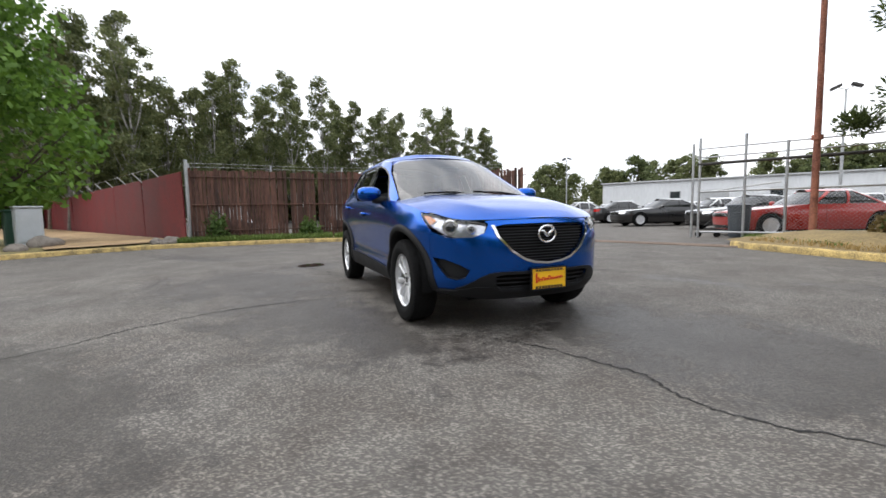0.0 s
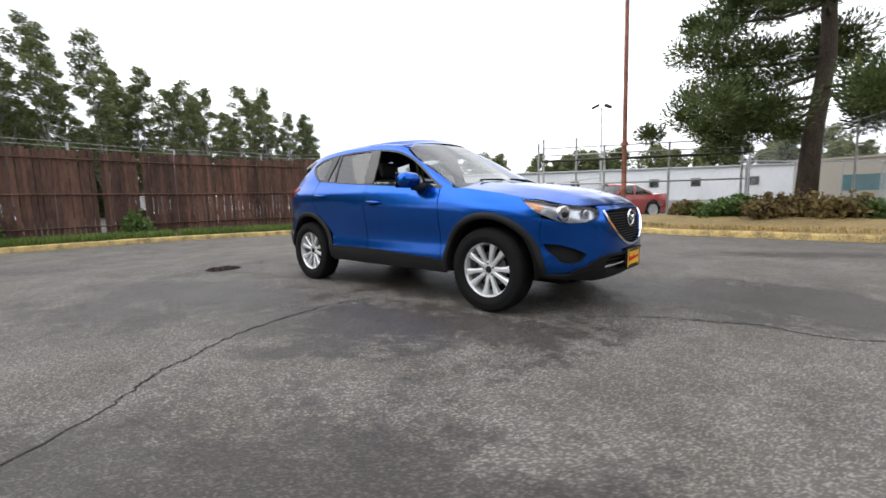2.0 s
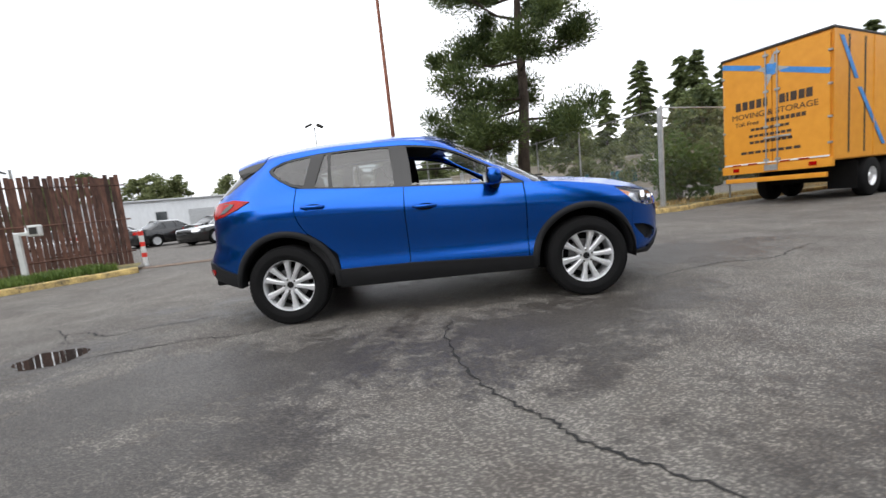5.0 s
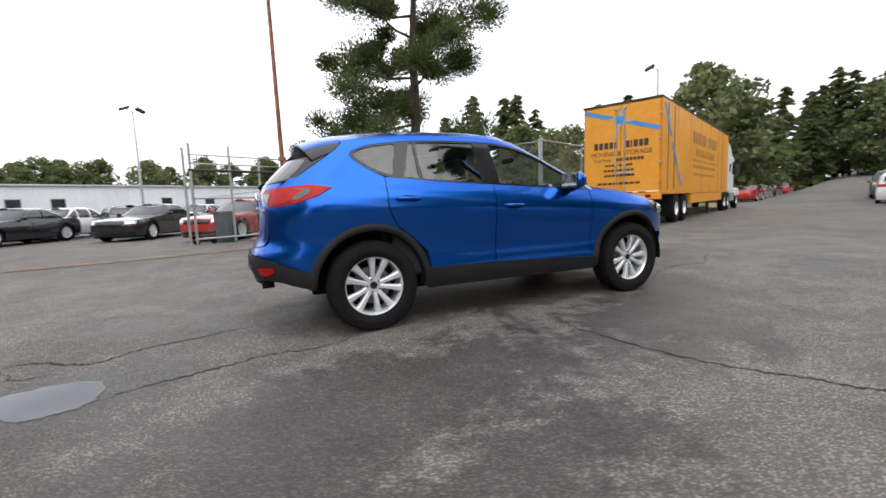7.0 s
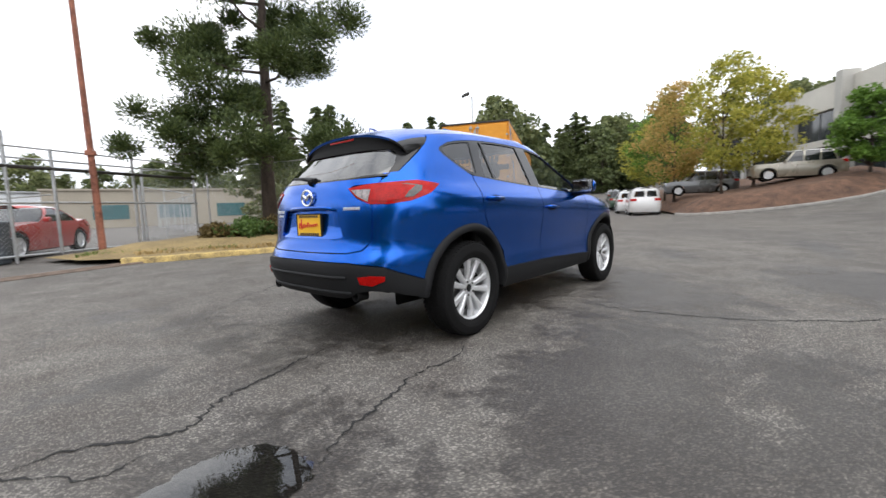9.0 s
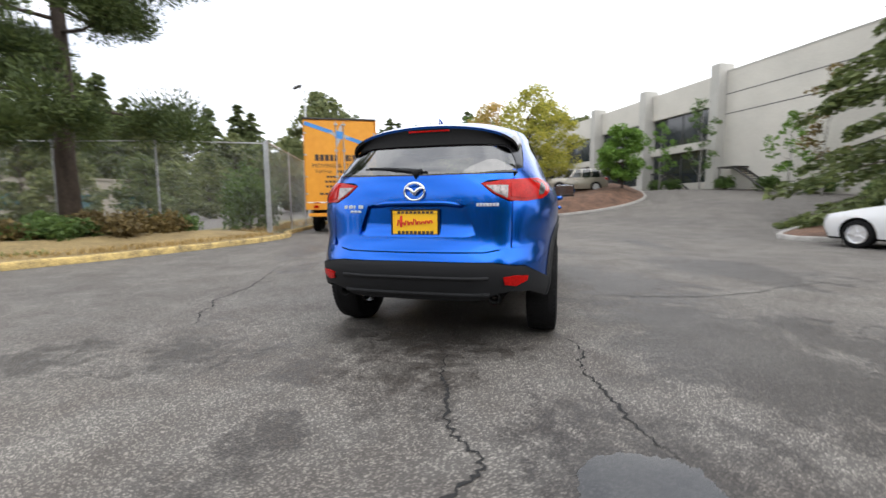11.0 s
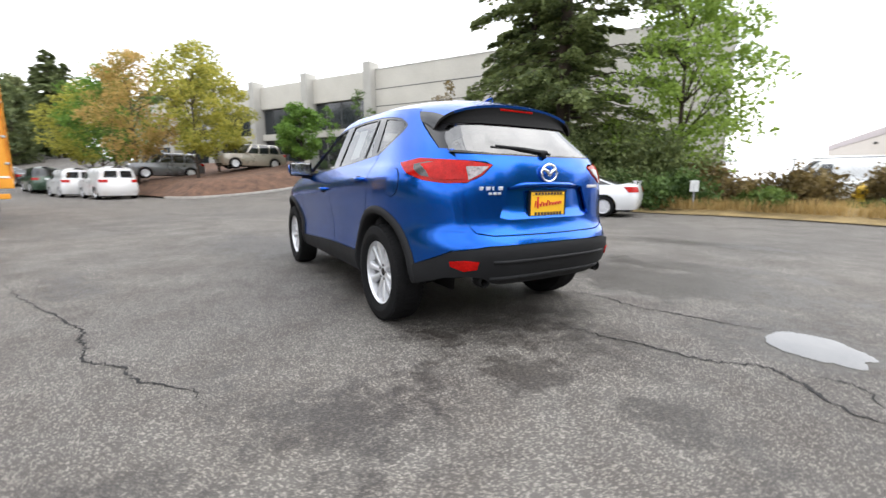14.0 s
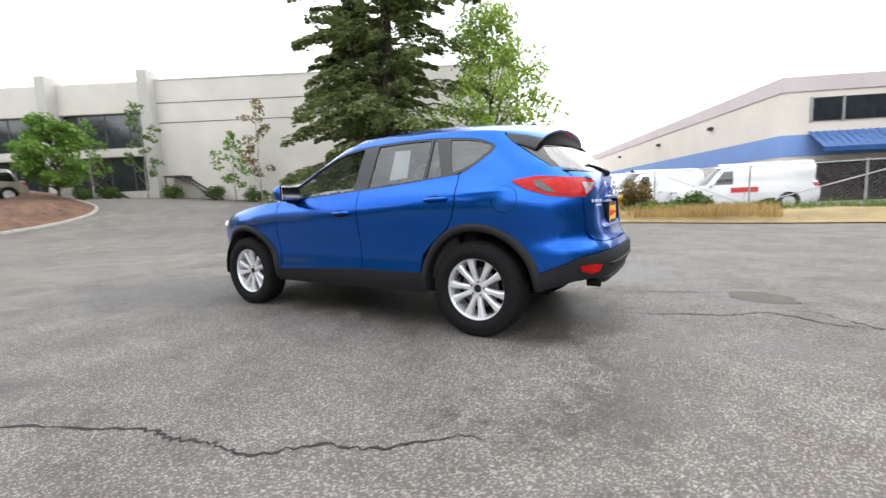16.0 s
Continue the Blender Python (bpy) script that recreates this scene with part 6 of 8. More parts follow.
    part("quarter_window", panel(TOP, gl_q, [], S, -0.010, 0), M["tint"], car)
    part("belt_strip", panel(LOW, [*line_x(belt, 0.82, -1.18, 20, -0.004), *line_x(belt, -1.18, 0.82, 20, 0.014)], [], S, -0.014, 0.02), M["gloss_black"], car)
    if side == 1:
        o = part("price_sticker", panel(TOP, [X(-0.52, 1.215), X(-0.70, 1.23), X(-0.68, 1.46), X(-0.52, 1.465)], [], S, -0.020, 0.002), M["paper"], rd, "white paper sticker inside the window")
        part("fuel_flap_gap", panel(LOW, circle_xz(-1.59, 1.016, 0.094), [], S, 0.0008, 0.0, 0.04), M["under"], car)
        part("fuel_flap", panel(LOW, circle_xz(-1.59, 1.016, 0.090), [], S, 0.0026, 0.002, 0.04), BLUE, car)
    # mirror
    mr = thing("wing_mirror", "", "", None)
    del_me = B()
    bmesh.ops.create_icosphere(del_me, subdivisions=3, radius=1.0)
    for v in del_me.verts:
        c = v.co
        v.co = Vector((0.545 + 0.085 * c.x - (0.02 if c.x < -0.3 else 0), side * (0.965 + 0.125 * math.copysign(abs(c.y) ** 0.7, c.y)), 1.150 + 0.075 * math.copysign(abs(c.z) ** 0.75, c.z)))
        if v.co.x < 0.495:
            v.co.x = 0.495
    bpy.data.objects.remove(mr)
    mr = part("wing_mirror", del_me, BLUE, car, smooth=True)
    g_ = box(B(), (0.482, min(side * 0.855, side * 1.082), 1.080), (0.496, max(side * 0.855, side * 1.082), 1.220), 0.006)
    part("mirror_rim", g_, M["gloss_black"], mr, "black mirror rim")
    g_ = box(B(), (0.478, min(side * 0.87, side * 1.068), 1.093), (0.484, max(side * 0.87, side * 1.068), 1.208), 0.002)
    part("mirror_glass", g_, M["chrome"], mr, "mirror glass")
    part("mirror_base", tube(B(), [(0.585, side * 0.79, 1.075), (0.58, side * 0.86, 1.085), (0.56, side * 0.93, 1.10)], [0.05, 0.04, 0.045], 10), M["plastic"], mr, smooth=True)
    # headlamp: bowl, projector, ring, amber corner, lens
    hl = part("headlamp", panel(LOW, headlamp, [], S, -0.05, 0.0), M["gloss_black"], car, "headlamp housing")
    part("reflector", panel(LOW, [F(0.466, 0.856), F(0.500, 0.798), F(0.572, 0.763), F(0.68, 0.755), X(1.928, 0.774), X(1.783, 0.848), X(1.65, 0.952), X(1.80, 0.936), F(0.72, 0.909), F(0.58, 0.884), F(0.52, 0.876)], [], S, -0.042, 0.0), M["lamp_clear"], hl)
    for uy, z_, r_ in ((0.57, 0.818, 0.030), (0.69, 0.833, 0.050)):
        c0 = LOW.p(LOW.uf(uy, z_), z_)
        d0 = Vector((1, 0.35 * side, 0)).normalized()
        b0 = Vector((c0.x, side * c0.y, z_)) - d0 * 0.05
        bm = tube(B(), [b0, b0 + d0 * 0.03, b0 + d0 * 0.032], [r_ * 1.25, r_ * 1.2, r_], 20)
        part("lamp_ring", bm, M["chrome"], hl)
        bm = B()
        bmesh.ops.create_icosphere(bm, subdivisions=2, radius=r_ * 0.85)
        bmesh.ops.translate(bm, vec=b0 + d0 * 0.018, verts=bm.verts)
        part("projector", bm, M["car_window"], hl, smooth=True)
    part("amber_marker", panel(LOW, [X(1.79, 0.855), X(1.73, 0.90), X(1.66, 0.945), X(1.74, 0.935), X(1.83, 0.90)], [], S, -0.03, 0), M["lamp_orange"], hl)
    part("lens", panel(LOW, headlamp, [], S, -0.003, 0.0), M["lens"], hl, "clear headlamp lens")
    tl = part("tail_lamp", panel(LOW, tail_lamp, [], S, 0.006, 0.02), M["lamp_red"], car, "red tail lamp")
    part("lens", panel(LOW, [R(0.60, 1.130), R(0.605, 1.035), R(0.70, 1.028), R(0.76, 1.04), R(0.77, 1.125), R(0.70, 1.14)], [], S, 0.011, 0.006), M["lamp_red"], tl)
    part("clear_lens", panel(LOW, [R(0.455, 1.108), R(0.51, 1.065), R(0.585, 1.028), R(0.585, 1.108)], [], S, 0.010, 0.006), M["lamp_inner"], tl, "clear reversing lens")
    part("dark_lens", panel(LOW, [X(-1.93, 1.045), X(-1.86, 1.055), X(-1.79, 1.095), X(-1.77, 1.125), X(-1.86, 1.140), X(-1.93, 1.135)], [], S, 0.010, 0.006), M["smoke_lens"], tl, "smoked side lens")
    fl = part("fog_recess", panel(LOW, fog, [], S, -0.045, 0.0), M["plastic"], car)
    part("fog_rim", panel(LOW, [F(0.582, 0.518), F(0.608, 0.448), F(0.663, 0.424), F(0.721, 0.443), F(0.762, 0.53), F(0.782, 0.607), F(0.72, 0.597), F(0.645, 0.562)], [fog], S, -0.002, 0.045), M["plastic"], car)
    part("rear_reflector", panel(LOW, [R(0.575, 0.500), R(0.570, 0.545), R(0.64, 0.552), R(0.705, 0.545), R(0.70, 0.515), R(0.64, 0.488)], [], S, 0.022, 0.01), M["lamp_red"], car, "red bumper reflector")
    bm = lathe(B(), [(0.034, -0.09), (0.036, 0.0), (0.030, 0.0), (0.029, -0.09)], 18, "y")
    part("exhaust_tip", bm, M["under"], car, smooth=True).matrix_local = Matrix.Translation((-2.165, side * 0.515, 0.405)) @ Matrix.Rotation(math.pi / 2, 4, "Z")

# nose: bumper with openings, grille, chrome wing, plate
part("front_bumper", panel(LOW, [F(0, 0.40), F(0.42, 0.40), F(0.54, 0.40), F(0.64, 0.372), X(1.98, 0.362), X(1.80, 0.355), X(1.804, 0.42), X(1.804, 0.70), X(1.824, 0.80), F(0.70, 0.753), F(0.57, 0.760), F(0.495, 0.790), F(0.453, 0.858), F(0.47, 0.878), F(0.42, 0.882), F(0, 0.886)], [arch_f, headlamp, grille, fog, intake], (1, -1), 0.0, 0.014, 0.055, True), BLUE, car)
part("lower_valance", panel(LOW, [F(0, 0.290), F(0.45, 0.292), F(0.62, 0.315), F(0.75, 0.328), X(1.85, 0.33), X(1.80, 0.33), X(1.80, 0.35), X(1.98, 0.355), F(0.64, 0.366), F(0.54, 0.392), F(0.44, 0.392), F(0.41, 0.385), F(0.36, 0.356), F(0, 0.350)], [arch_f], (1, -1), 0.016, 0.05, 0.055, True), M["plastic"], car, "grey-black plastic lower valance")
gr = part("grille", panel(LOW, grille, [], (1, -1), -0.045, 0.0, 0.05, True), M["under"], car, "black mesh grille")
bm = B()
for k in range(13):
    z = 0.582 + 0.0215 * k
    ym = interp(z, [(0.56, 0.10), (0.598, 0.20), (0.660, 0.30), (0.765, 0.395), (0.838, 0.41), (0.856, 0.33)]) - 0.02
    pts = [LOW.p(LOW.uf(abs(ym * j / 8), z), z) for j in range(-8, 9)]
    tube(bm, [(p_.x - 0.022, p_.y * (1 if j >= 8 else -1), z) for j, p_ in enumerate(pts)], 0.0045, 5, False)
part("grille_bar", bm, M["plastic"], gr)
outer = [F(0.0, 0.546), F(0.125, 0.558), F(0.21, 0.583), F(0.315, 0.650), F(0.413, 0.762), F(0.440, 0.843), F(0.418, 0.845), F(0.395, 0.765), F(0.30, 0.660), F(0.20, 0.598), F(0.12, 0.575), F(0.0, 0.562)]
part("chrome_wing", panel(LOW, outer, [], (1, -1), 0.010, 0.02, 0.04, True), M["chrome"], car, "chrome wing trim under the grille")
part("intake_surround", panel(LOW, [F(0, 0.345), F(0.40, 0.348), F(0.56, 0.375), F(0.66, 0.366), F(0.60, 0.405), F(0.52, 0.465), F(0.46, 0.494), F(0.38, 0.502), F(0, 0.498)], [intake], (1, -1), 0.010, 0.03, 0.05, True), M["plastic"], car, "grey-black plastic intake surround")
itk = part("lower_intake", panel(LOW, intake, [], (1, -1), -0.05, 0.0, 0.05, True), M["under"], car)
bm = B()
for z in (0.375, 0.41, 0.445):
    tube(bm, [(LOW.p(LOW.uf(abs(y), z), z).x - 0.02, y, z) for y in [-0.42 + 0.07 * j for j in range(13)]], 0.008, 5, False)
part("intake_bar", bm, M["plastic"], itk)


def badge(parent, x, z, r, facing):
    """A chrome oval ring with a winged stroke inside, drawn as plain shapes."""
    bm = B()
    n_ = 36
    tube_pts = [(x, math.cos(2 * math.pi * k / n_) * r * 1.22, z + math.sin(2 * math.pi * k / n_) * r) for k in range(n_ + 1)]
    tube(bm, tube_pts, 0.009, 6, False)
    for sg in (1, -1):
        tube(bm, [(x + facing * 0.004, 0.0, z - r * 0.30), (x + facing * 0.004, sg * r * 0.40, z + r * 0.20), (x + facing * 0.003, sg * r * 0.75, z + r * 0.42), (x + facing * 0.002, sg * r * 1.12, z + r * 0.36)], [0.010, 0.013, 0.009, 0.005], 6)
    return part("badge", bm, M["chrome"], parent, "chrome oval badge", True)


badge(car, 2.238, 0.772, 0.062, 1)


def dealer_plate(parent, x, z, facing, tilt=0.0):
    o = part("dealer_plate", box(B(), (-0.006, -0.155, -0.078), (0.006, 0.155, 0.078), 0.004), M["plate"], parent, "yellow dealer plate with red script stroke")
    o.matrix_local = Matrix.Translation((x, 0, z)) @ Matrix.Rotation(tilt, 4, "Y")
    bm = B()
    rg = random.Random(4)
    xx = facing * 0.0085
    def wave(y0, y1, zc, amp, r_):
        n_ = 26
        tube(bm, [(xx, (y0 + (y1 - y0) * k / n_) * -facing * -1, zc + amp * math.sin(k * 1.45) + 0.012 * (k / n_)) for k in range(n_ + 1)], r_, 4, False)
    for k in range(9):
        y_ = (-0.12 + 0.027 * k) * -facing * -1
        h_ = (0.040, 0.018, 0.030, 0.018, 0.036, 0.018, 0.014, 0.018, 0.018)[k]
        tube(bm, [(xx, y_, -0.022 + 0.002 * k), (xx, y_ + facing * 0.006, -0.022 + 0.002 * k + h_), (xx, y_ + facing * 0.019, -0.016 + 0.002 * k + h_ * 0.7), (xx, y_ + facing * 0.022, -0.020 + 0.002 * k)], 0.0048, 4, False)
    box(bm, (min(xx, xx - facing * .002), 0.085 if facing < 0 else -0.125, -0.03), (max(xx, xx - facing * .002), 0.1 if facing < 0 else -0.11, 0.045))
    part("script", bm, M["plate_red"], o)
    bm = B()
    for zc, h in ((0.066, 0.014), (-0.064, 0.020)):
        for k in range(9):
            box(bm, (min(xx, xx - facing * .002), -0.125 + k * 0.028, zc - h / 2), (max(xx, xx - facing * .002), -0.125 + k * 0.028 + 0.02, zc + h / 2))
    box(bm, (min(xx, xx - facing * .003), -0.155, 0.056), (max(xx, xx - facing * .003), 0.155, 0.058))
    part("plate_lettering", bm, M["letter"], o)
    fr = B()
    for lo, hi in (((-0.008, -0.163, -0.086), (0.008, 0.163, -0.077)), ((-0.008, -0.163, 0.077), (0.008, 0.163, 0.086)), ((-0.008, -0.163, -0.077), (0.008, -0.154, 0.077)), ((-0.008, 0.154, -0.077), (0.008, 0.163, 0.077))):
        box(fr, lo, hi)
    part("plate_frame", fr, M["plastic"], o)


dealer_plate(car, 2.262, 0.435, 1)

# tail: tailgate with recess, rear glass, spoiler, bumpers
gate_out = [R(0, 0.692), R(0.46, 0.696), R(0.56, 0.714), R(0.613, 0.78), R(0.613, 1.004), R(0.59, 1.010), R(0.495, 1.057), R(0.42, 1.121), R(0.46, 1.142), R(0.55, 1.148), R(0.613, 1.154), R(0.613, 1.190), R(0.4, 1.182), R(0, 1.178)]
recess = [R(0, 0.785), R(0.34, 0.785), R(0.40, 0.80), R(0.335, 0.985), R(0.30, 0.995), R(0, 0.997)]
tg = part("tailgate", panel(LOW, gate_out, [recess, tail_lamp], (1, -1), 0.0, 0.014, 0.05, True), BLUE, car)


def sunk(u, z):
    p_ = LOW.p(u, z)
    d = min(1, (z - 0.785) / 0.05 + 0.12) if z < 0.84 else 1
    return Vector((p_.x + 0.030 * max(0.1, d), p_.y, z))


part("plate_recess", panel(LOW, recess, [], (1, -1), 0.0, 0.0, 0.04, True, sunk), BLUE, tg)
part("handle_bar", tube(B(), [(-2.128, -0.31, 0.985), (-2.152, -0.2, 1.0), (-2.158, 0, 1.003), (-2.152, 0.2, 1.0), (-2.128, 0.31, 0.985)], 0.016, 8), BLUE, tg, smooth=True)
dealer_plate(tg, -2.155, 0.877, -1, 0.0)
badge(tg, -2.160, 1.075, 0.055, -1)
bm = B()
for k, w in enumerate((0.034, 0.034, 0.012, 0.034)):
    y = 0.525 - k * 0.040
    xx = LOW.p(LOW.ur(y, 0.965), 0.965).x
    box(bm, (xx - 0.006, y - w, 0.968), (xx + 0.004, y, 0.990), 0.002)
part("model_badge", bm, M["alloy"], tg, "chrome model badge drawn as bars")
bm = B()
for k in range(3):
    y = 0.47 - k * 0.030
    xx = LOW.p(LOW.ur(y, 0.925), 0.925).x
    box(bm, (xx - 0.005, y - 0.024, 0.940), (xx + 0.004, y, 0.955), 0.002)
part("model_badge", bm, M["alloy"], tg)
bm = B()
for k in range(7):
    y = -0.40 - k * 0.02
    xx = LOW.p(LOW.ur(-y, 0.99), 0.99).x
    box(bm, (xx - 0.005, y - 0.017, 0.978), (xx + 0.004, y, 0.998), 0.002)
part("model_badge", bm, M["alloy"], tg)
part("rear_glass", panel(TOP, [R(0, 1.184), R(0.40, 1.190), R(0.635, 1.215), R(0.62, 1.29), R(0.575, 1.375), R(0.54, 1.39), R(0.40, 1.397), R(0, 1.40)], [], (1, -1), -0.004, 0.0, 0.05, True), M["rear_tint"], tg)
part("glass_border", panel(TOP, [R(0, 1.178), R(0.40, 1.183), R(0.664, 1.206), R(0.653, 1.30), R(0.637, 1.38), R(0.617, 1.45), R(0.585, 1.50), R(0.3, 1.52), R(0, 1.525)], [[R(0, 1.188), R(0.40, 1.194), R(0.627, 1.218), R(0.612, 1.29), R(0.567, 1.371), R(0.54, 1.385), R(0.40, 1.392), R(0, 1.396)]], (1, -1), 0.0, 0.02, 0.05, True), M["gloss_black"], tg, "gloss black tailgate surround")
wp = tube(B(), [(-2.118, 0.02, 1.185), (-2.098, -0.03, 1.206), (-2.075, 0.17, 1.228), (-2.045, 0.36, 1.242)], [0.026, 0.016, 0.012, 0.007], 8)
part("rear_wiper", wp, M["plastic"], tg, smooth=True)
part("wiper_blade", tube(B(), [(-2.092, -0.07, 1.200), (-2.070, 0.14, 1.217), (-2.035, 0.39, 1.234)], 0.008, 6), M["rubber"], tg)
part("rear_bumper", panel(LOW, [R(0, 0.638), R(0.5, 0.635), R(0.70, 0.608), X(-1.95, 0.553), X(-1.79, 0.491), X(-1.78, 0.55), X(-1.90, 0.66), X(-1.95, 0.716), R(0.615, 0.716), R(0.565, 0.706), R(0.46, 0.688), R(0, 0.684)], [arch_r], (1, -1), 0.0, 0.014, 0.05, True), BLUE, car)
part("rear_valance", panel(LOW, [R(0, 0.385), R(0.40, 0.388), R(0.47, 0.405), R(0.53, 0.440), R(0.62, 0.452), R(0.72, 0.440), X(-1.95, 0.415), X(-1.78, 0.37), X(-1.78, 0.484), X(-1.95, 0.546), R(0.70, 0.601), R(0.5, 0.628), R(0, 0.631)], [arch_r], (1, -1), 0.014, 0.05, 0.05, True), M["plastic"], car, "textured black rear bumper cladding")
for z_, r_ in ((0.535, 0.012), (0.425, 0.016)):
    part("bumper_crease", tube(B(), [(LOW.p(LOW.ur(abs(y), z_), z_).x - 0.014, y, z_ + 0.05 * max(0, abs(y) - 0.45)) for y in [-0.49 + 0.07 * k for k in range(15)]], r_, 6), M["plastic"], car, smooth=True)

# bonnet, cowl, windscreen, roof, spoiler
ub = [LOW.ux(x, shoulder(x)) for x in (1.06,)][0]
edge = []
for k in range(34):
    u = 0.0005 + (ub - 0.0005) * (k / 33) ** 0.9
    x0 = LOW.p(u, 0.90).x
    for _ in range(6):
        x0 = LOW.p(u, shoulder(x0)).x
    edge.append(LOW.p(u, shoulder(x0)) + Vector((0, 0, 0.001)))


def bonnet_z(e, t):
    c = interp(e.x, [(0.75, 1.150), (1.05, 1.128), (1.35, 1.100), (1.65, 1.060), (1.90, 1.010), (2.05, 0.962), (2.12, 0.925), (2.16, 0.902), (2.2, 0.89)])
    ridge = 0.010 * math.exp(-((t - 0.62) / 0.12) ** 2) * smooth01(2.12, 1.8, e.x)
    return e.z + (max(c, e.z) - e.z) * (1 - t ** 2.6) + ridge


hood = part("bonnet", cap(edge, bonnet_z, 14), BLUE, car)
cowl_edge = [Vector((x, LOW.p(LOW.ux(x, shoulder(x)), shoulder(x)).y, shoulder(x) - 0.004)) for x in (1.056, 1.0, 0.93, 0.86, 0.80, 0.70)]
part("cowl", cap(cowl_edge, lambda e, t: bonnet_z(e, t) - 0.02 * smooth01(1.056, 1.0, e.x), 12), M["plastic"], car, "black plastic cowl panel")
for y0, y1 in ((0.55, -0.02), (0.05, -0.55)):
    part("wiper", tube(B(), [(1.06, y0, 1.125 - 0.05 * y0 * y0), (1.08, (y0 + y1) / 2, 1.145), (1.07, y1, 1.15 - 0.05 * y1 * y1)], 0.009, 6), M["rubber"], car)
part("windscreen", panel(TOP, [F(0, 1.06), F(0.60, 1.06), F(0.755, 1.065), F(0.745, 1.12), F(0.70, 1.25), F(0.645, 1.40), F(0.575, 1.52), F(0.5, 1.555), F(0, 1.575)], [], (1, -1), -0.004, 0.0, 0.05, True), M["glass"], car)
roof_edge, roof_mid = [], []
for k in range(40):
    xc = 0.285 - (0.285 + 1.60) * k / 39
    bow = 0.215 * smooth01(-0.45, 0.285, xc)
    x = xc - bow
    z = crown_z(x) - 0.088
    e = TOP.p(TOP.ux(x, z), z)
    roof_edge.append(e)
    roof_mid.append((xc, crown_z(xc)))


def roof_cap(edge, mid, drop=0.0, n_=12):
    bm = B()
    rows = []
    for e, (xc, zc) in zip(edge, mid):
        rows.append([bm.verts.new((xc + (e.x - xc) * (k / n_) ** 2, e.y * k / n_, e.z + (zc - e.z) * (1 - abs(k / n_) ** 3.2) - drop)) for k in range(-n_, n_ + 1)])
    for a, b in zip(rows, rows[1:]):
        for k in range(2 * n_):
            f = bm.faces.new((a[k], a[k + 1], b[k + 1], b[k]))
            f.smooth = True
    bmesh.ops.recalc_face_normals(bm, faces=bm.faces)
    for f in bm.faces:
        if f.normal.z < 0:
            f.normal_flip()
    return bm


roof = part("roof", roof_cap(roof_edge, roof_mid), BLUE, car)
def resample(pts, n_):
    run = [0.0]
    for a, b in zip(pts, pts[1:]):
        run.append(run[-1] + (b - a).length)
    out, q = [], 0
    for k in range(n_ + 1):
        d = run[-1] * k / n_
        while q < len(pts) - 2 and run[q + 1] < d:
            q += 1
        out.append(pts[q].lerp(pts[q + 1], (d - run[q]) / max(1e-9, run[q + 1] - run[q])))
    return out


# spoiler: a hood lofted from the roof's rear row to an arched lip over the glass
NS = 30
e_r, (xc_r, zc_r) = roof_edge[37], roof_mid[37]
root = [Vector((xc_r + (e_r.x - xc_r) * s_ ** 2, e_r.y * s_, e_r.z + (zc_r - e_r.z) * (1 - s_ ** 3.2) + 0.003)) for s_ in [k / 16 for k in range(17)]]
for y_, z_ in ((0.606, 1.485), (0.613, 1.47), (0.619, 1.455), (0.624, 1.44), (0.629, 1.42)):
    root.append(TOP.p(TOP.ur(y_, z_), z_) + Vector((-0.002, 0.004, 0)))
end = TOP.p(TOP.ur(0.622, 1.36), 1.36) + Vector((-0.008, 0.002, 0))
lip = []
for k in range(61):
    a_ = math.pi / 2 * k / 60
    f_ = math.cos(a_) ** 0.85
    lip.append(Vector((end.x + (-1.835 - end.x) * f_ ** 0.75, end.y * math.sin(a_) ** 0.95, end.z + 0.182 * f_)))
root, lip = resample(root, NS), resample(lip, NS)
CUT = 25


def loft(lines, k0, k1, side):
    bm = B()
    rows = [[bm.verts.new((v.x, side * v.y, v.z)) for v in ln[k0:k1 + 1]] for ln in lines]
    for a, b in zip(rows, rows[1:]):
        for k in range(k1 - k0):
            f = bm.faces.new((a[k], a[k + 1], b[k + 1], b[k]) if side > 0 else (a[k + 1], a[k], b[k], b[k + 1]))
            f.smooth = True
    return bm


hood_lines = [[r_.lerp(l_, q_) + Vector((0, 0, 0.008 * math.sin(math.pi * q_))) for r_, l_ in zip(root, lip)] for q_ in [k / 8 for k in range(9)]]
rim_lines = [lip, [v + Vector((0.006, -0.006 * k / NS, -0.016)) for k, v in enumerate(lip)]]
under = [rim_lines[1]]
goal = []
for k, v in enumerate(lip):
    z_ = min(1.398, v.z - 0.004)
    y_ = min(v.y * 0.995, 0.618)
    g = TOP.p(TOP.ur(max(y_, 0.001), z_), z_)
    goal.append(Vector((g.x - 0.007, y_, z_)))
for q_ in (0.33, 0.66, 1.0):
    under.append([a_.lerp(b_, q_) + Vector((0.03 * math.sin(math.pi * q_), 0, 0.010 * math.sin(math.pi * q_))) for a_, b_ in zip(rim_lines[1], goal)])
for side in (1, -1):
    part("spoiler_half", loft(hood_lines, 0, CUT, side), BLUE, car, "blue roof spoiler")
    part("spoiler_cheek", loft(hood_lines, CUT, NS, side), M["gloss_black"], car, "gloss black cheek beside the rear glass")
    part("spoiler_edge", loft(rim_lines, 0, 22, side), BLUE, car)
    part("spoiler_corner", loft(rim_lines, 22, NS, side), M["gloss_black"], car)
    part("spoiler_underside", loft(under, 0, NS, side), M["under"], car, "black underside of the spoiler")
    part("corner_skin", panel(LOW, [R(0.55, 0.64), X(-1.86, 0.60), X(-1.80, 1.16), R(0.55, 1.185)], [tail_lamp], (side,), -0.012, 0), BLUE, car)
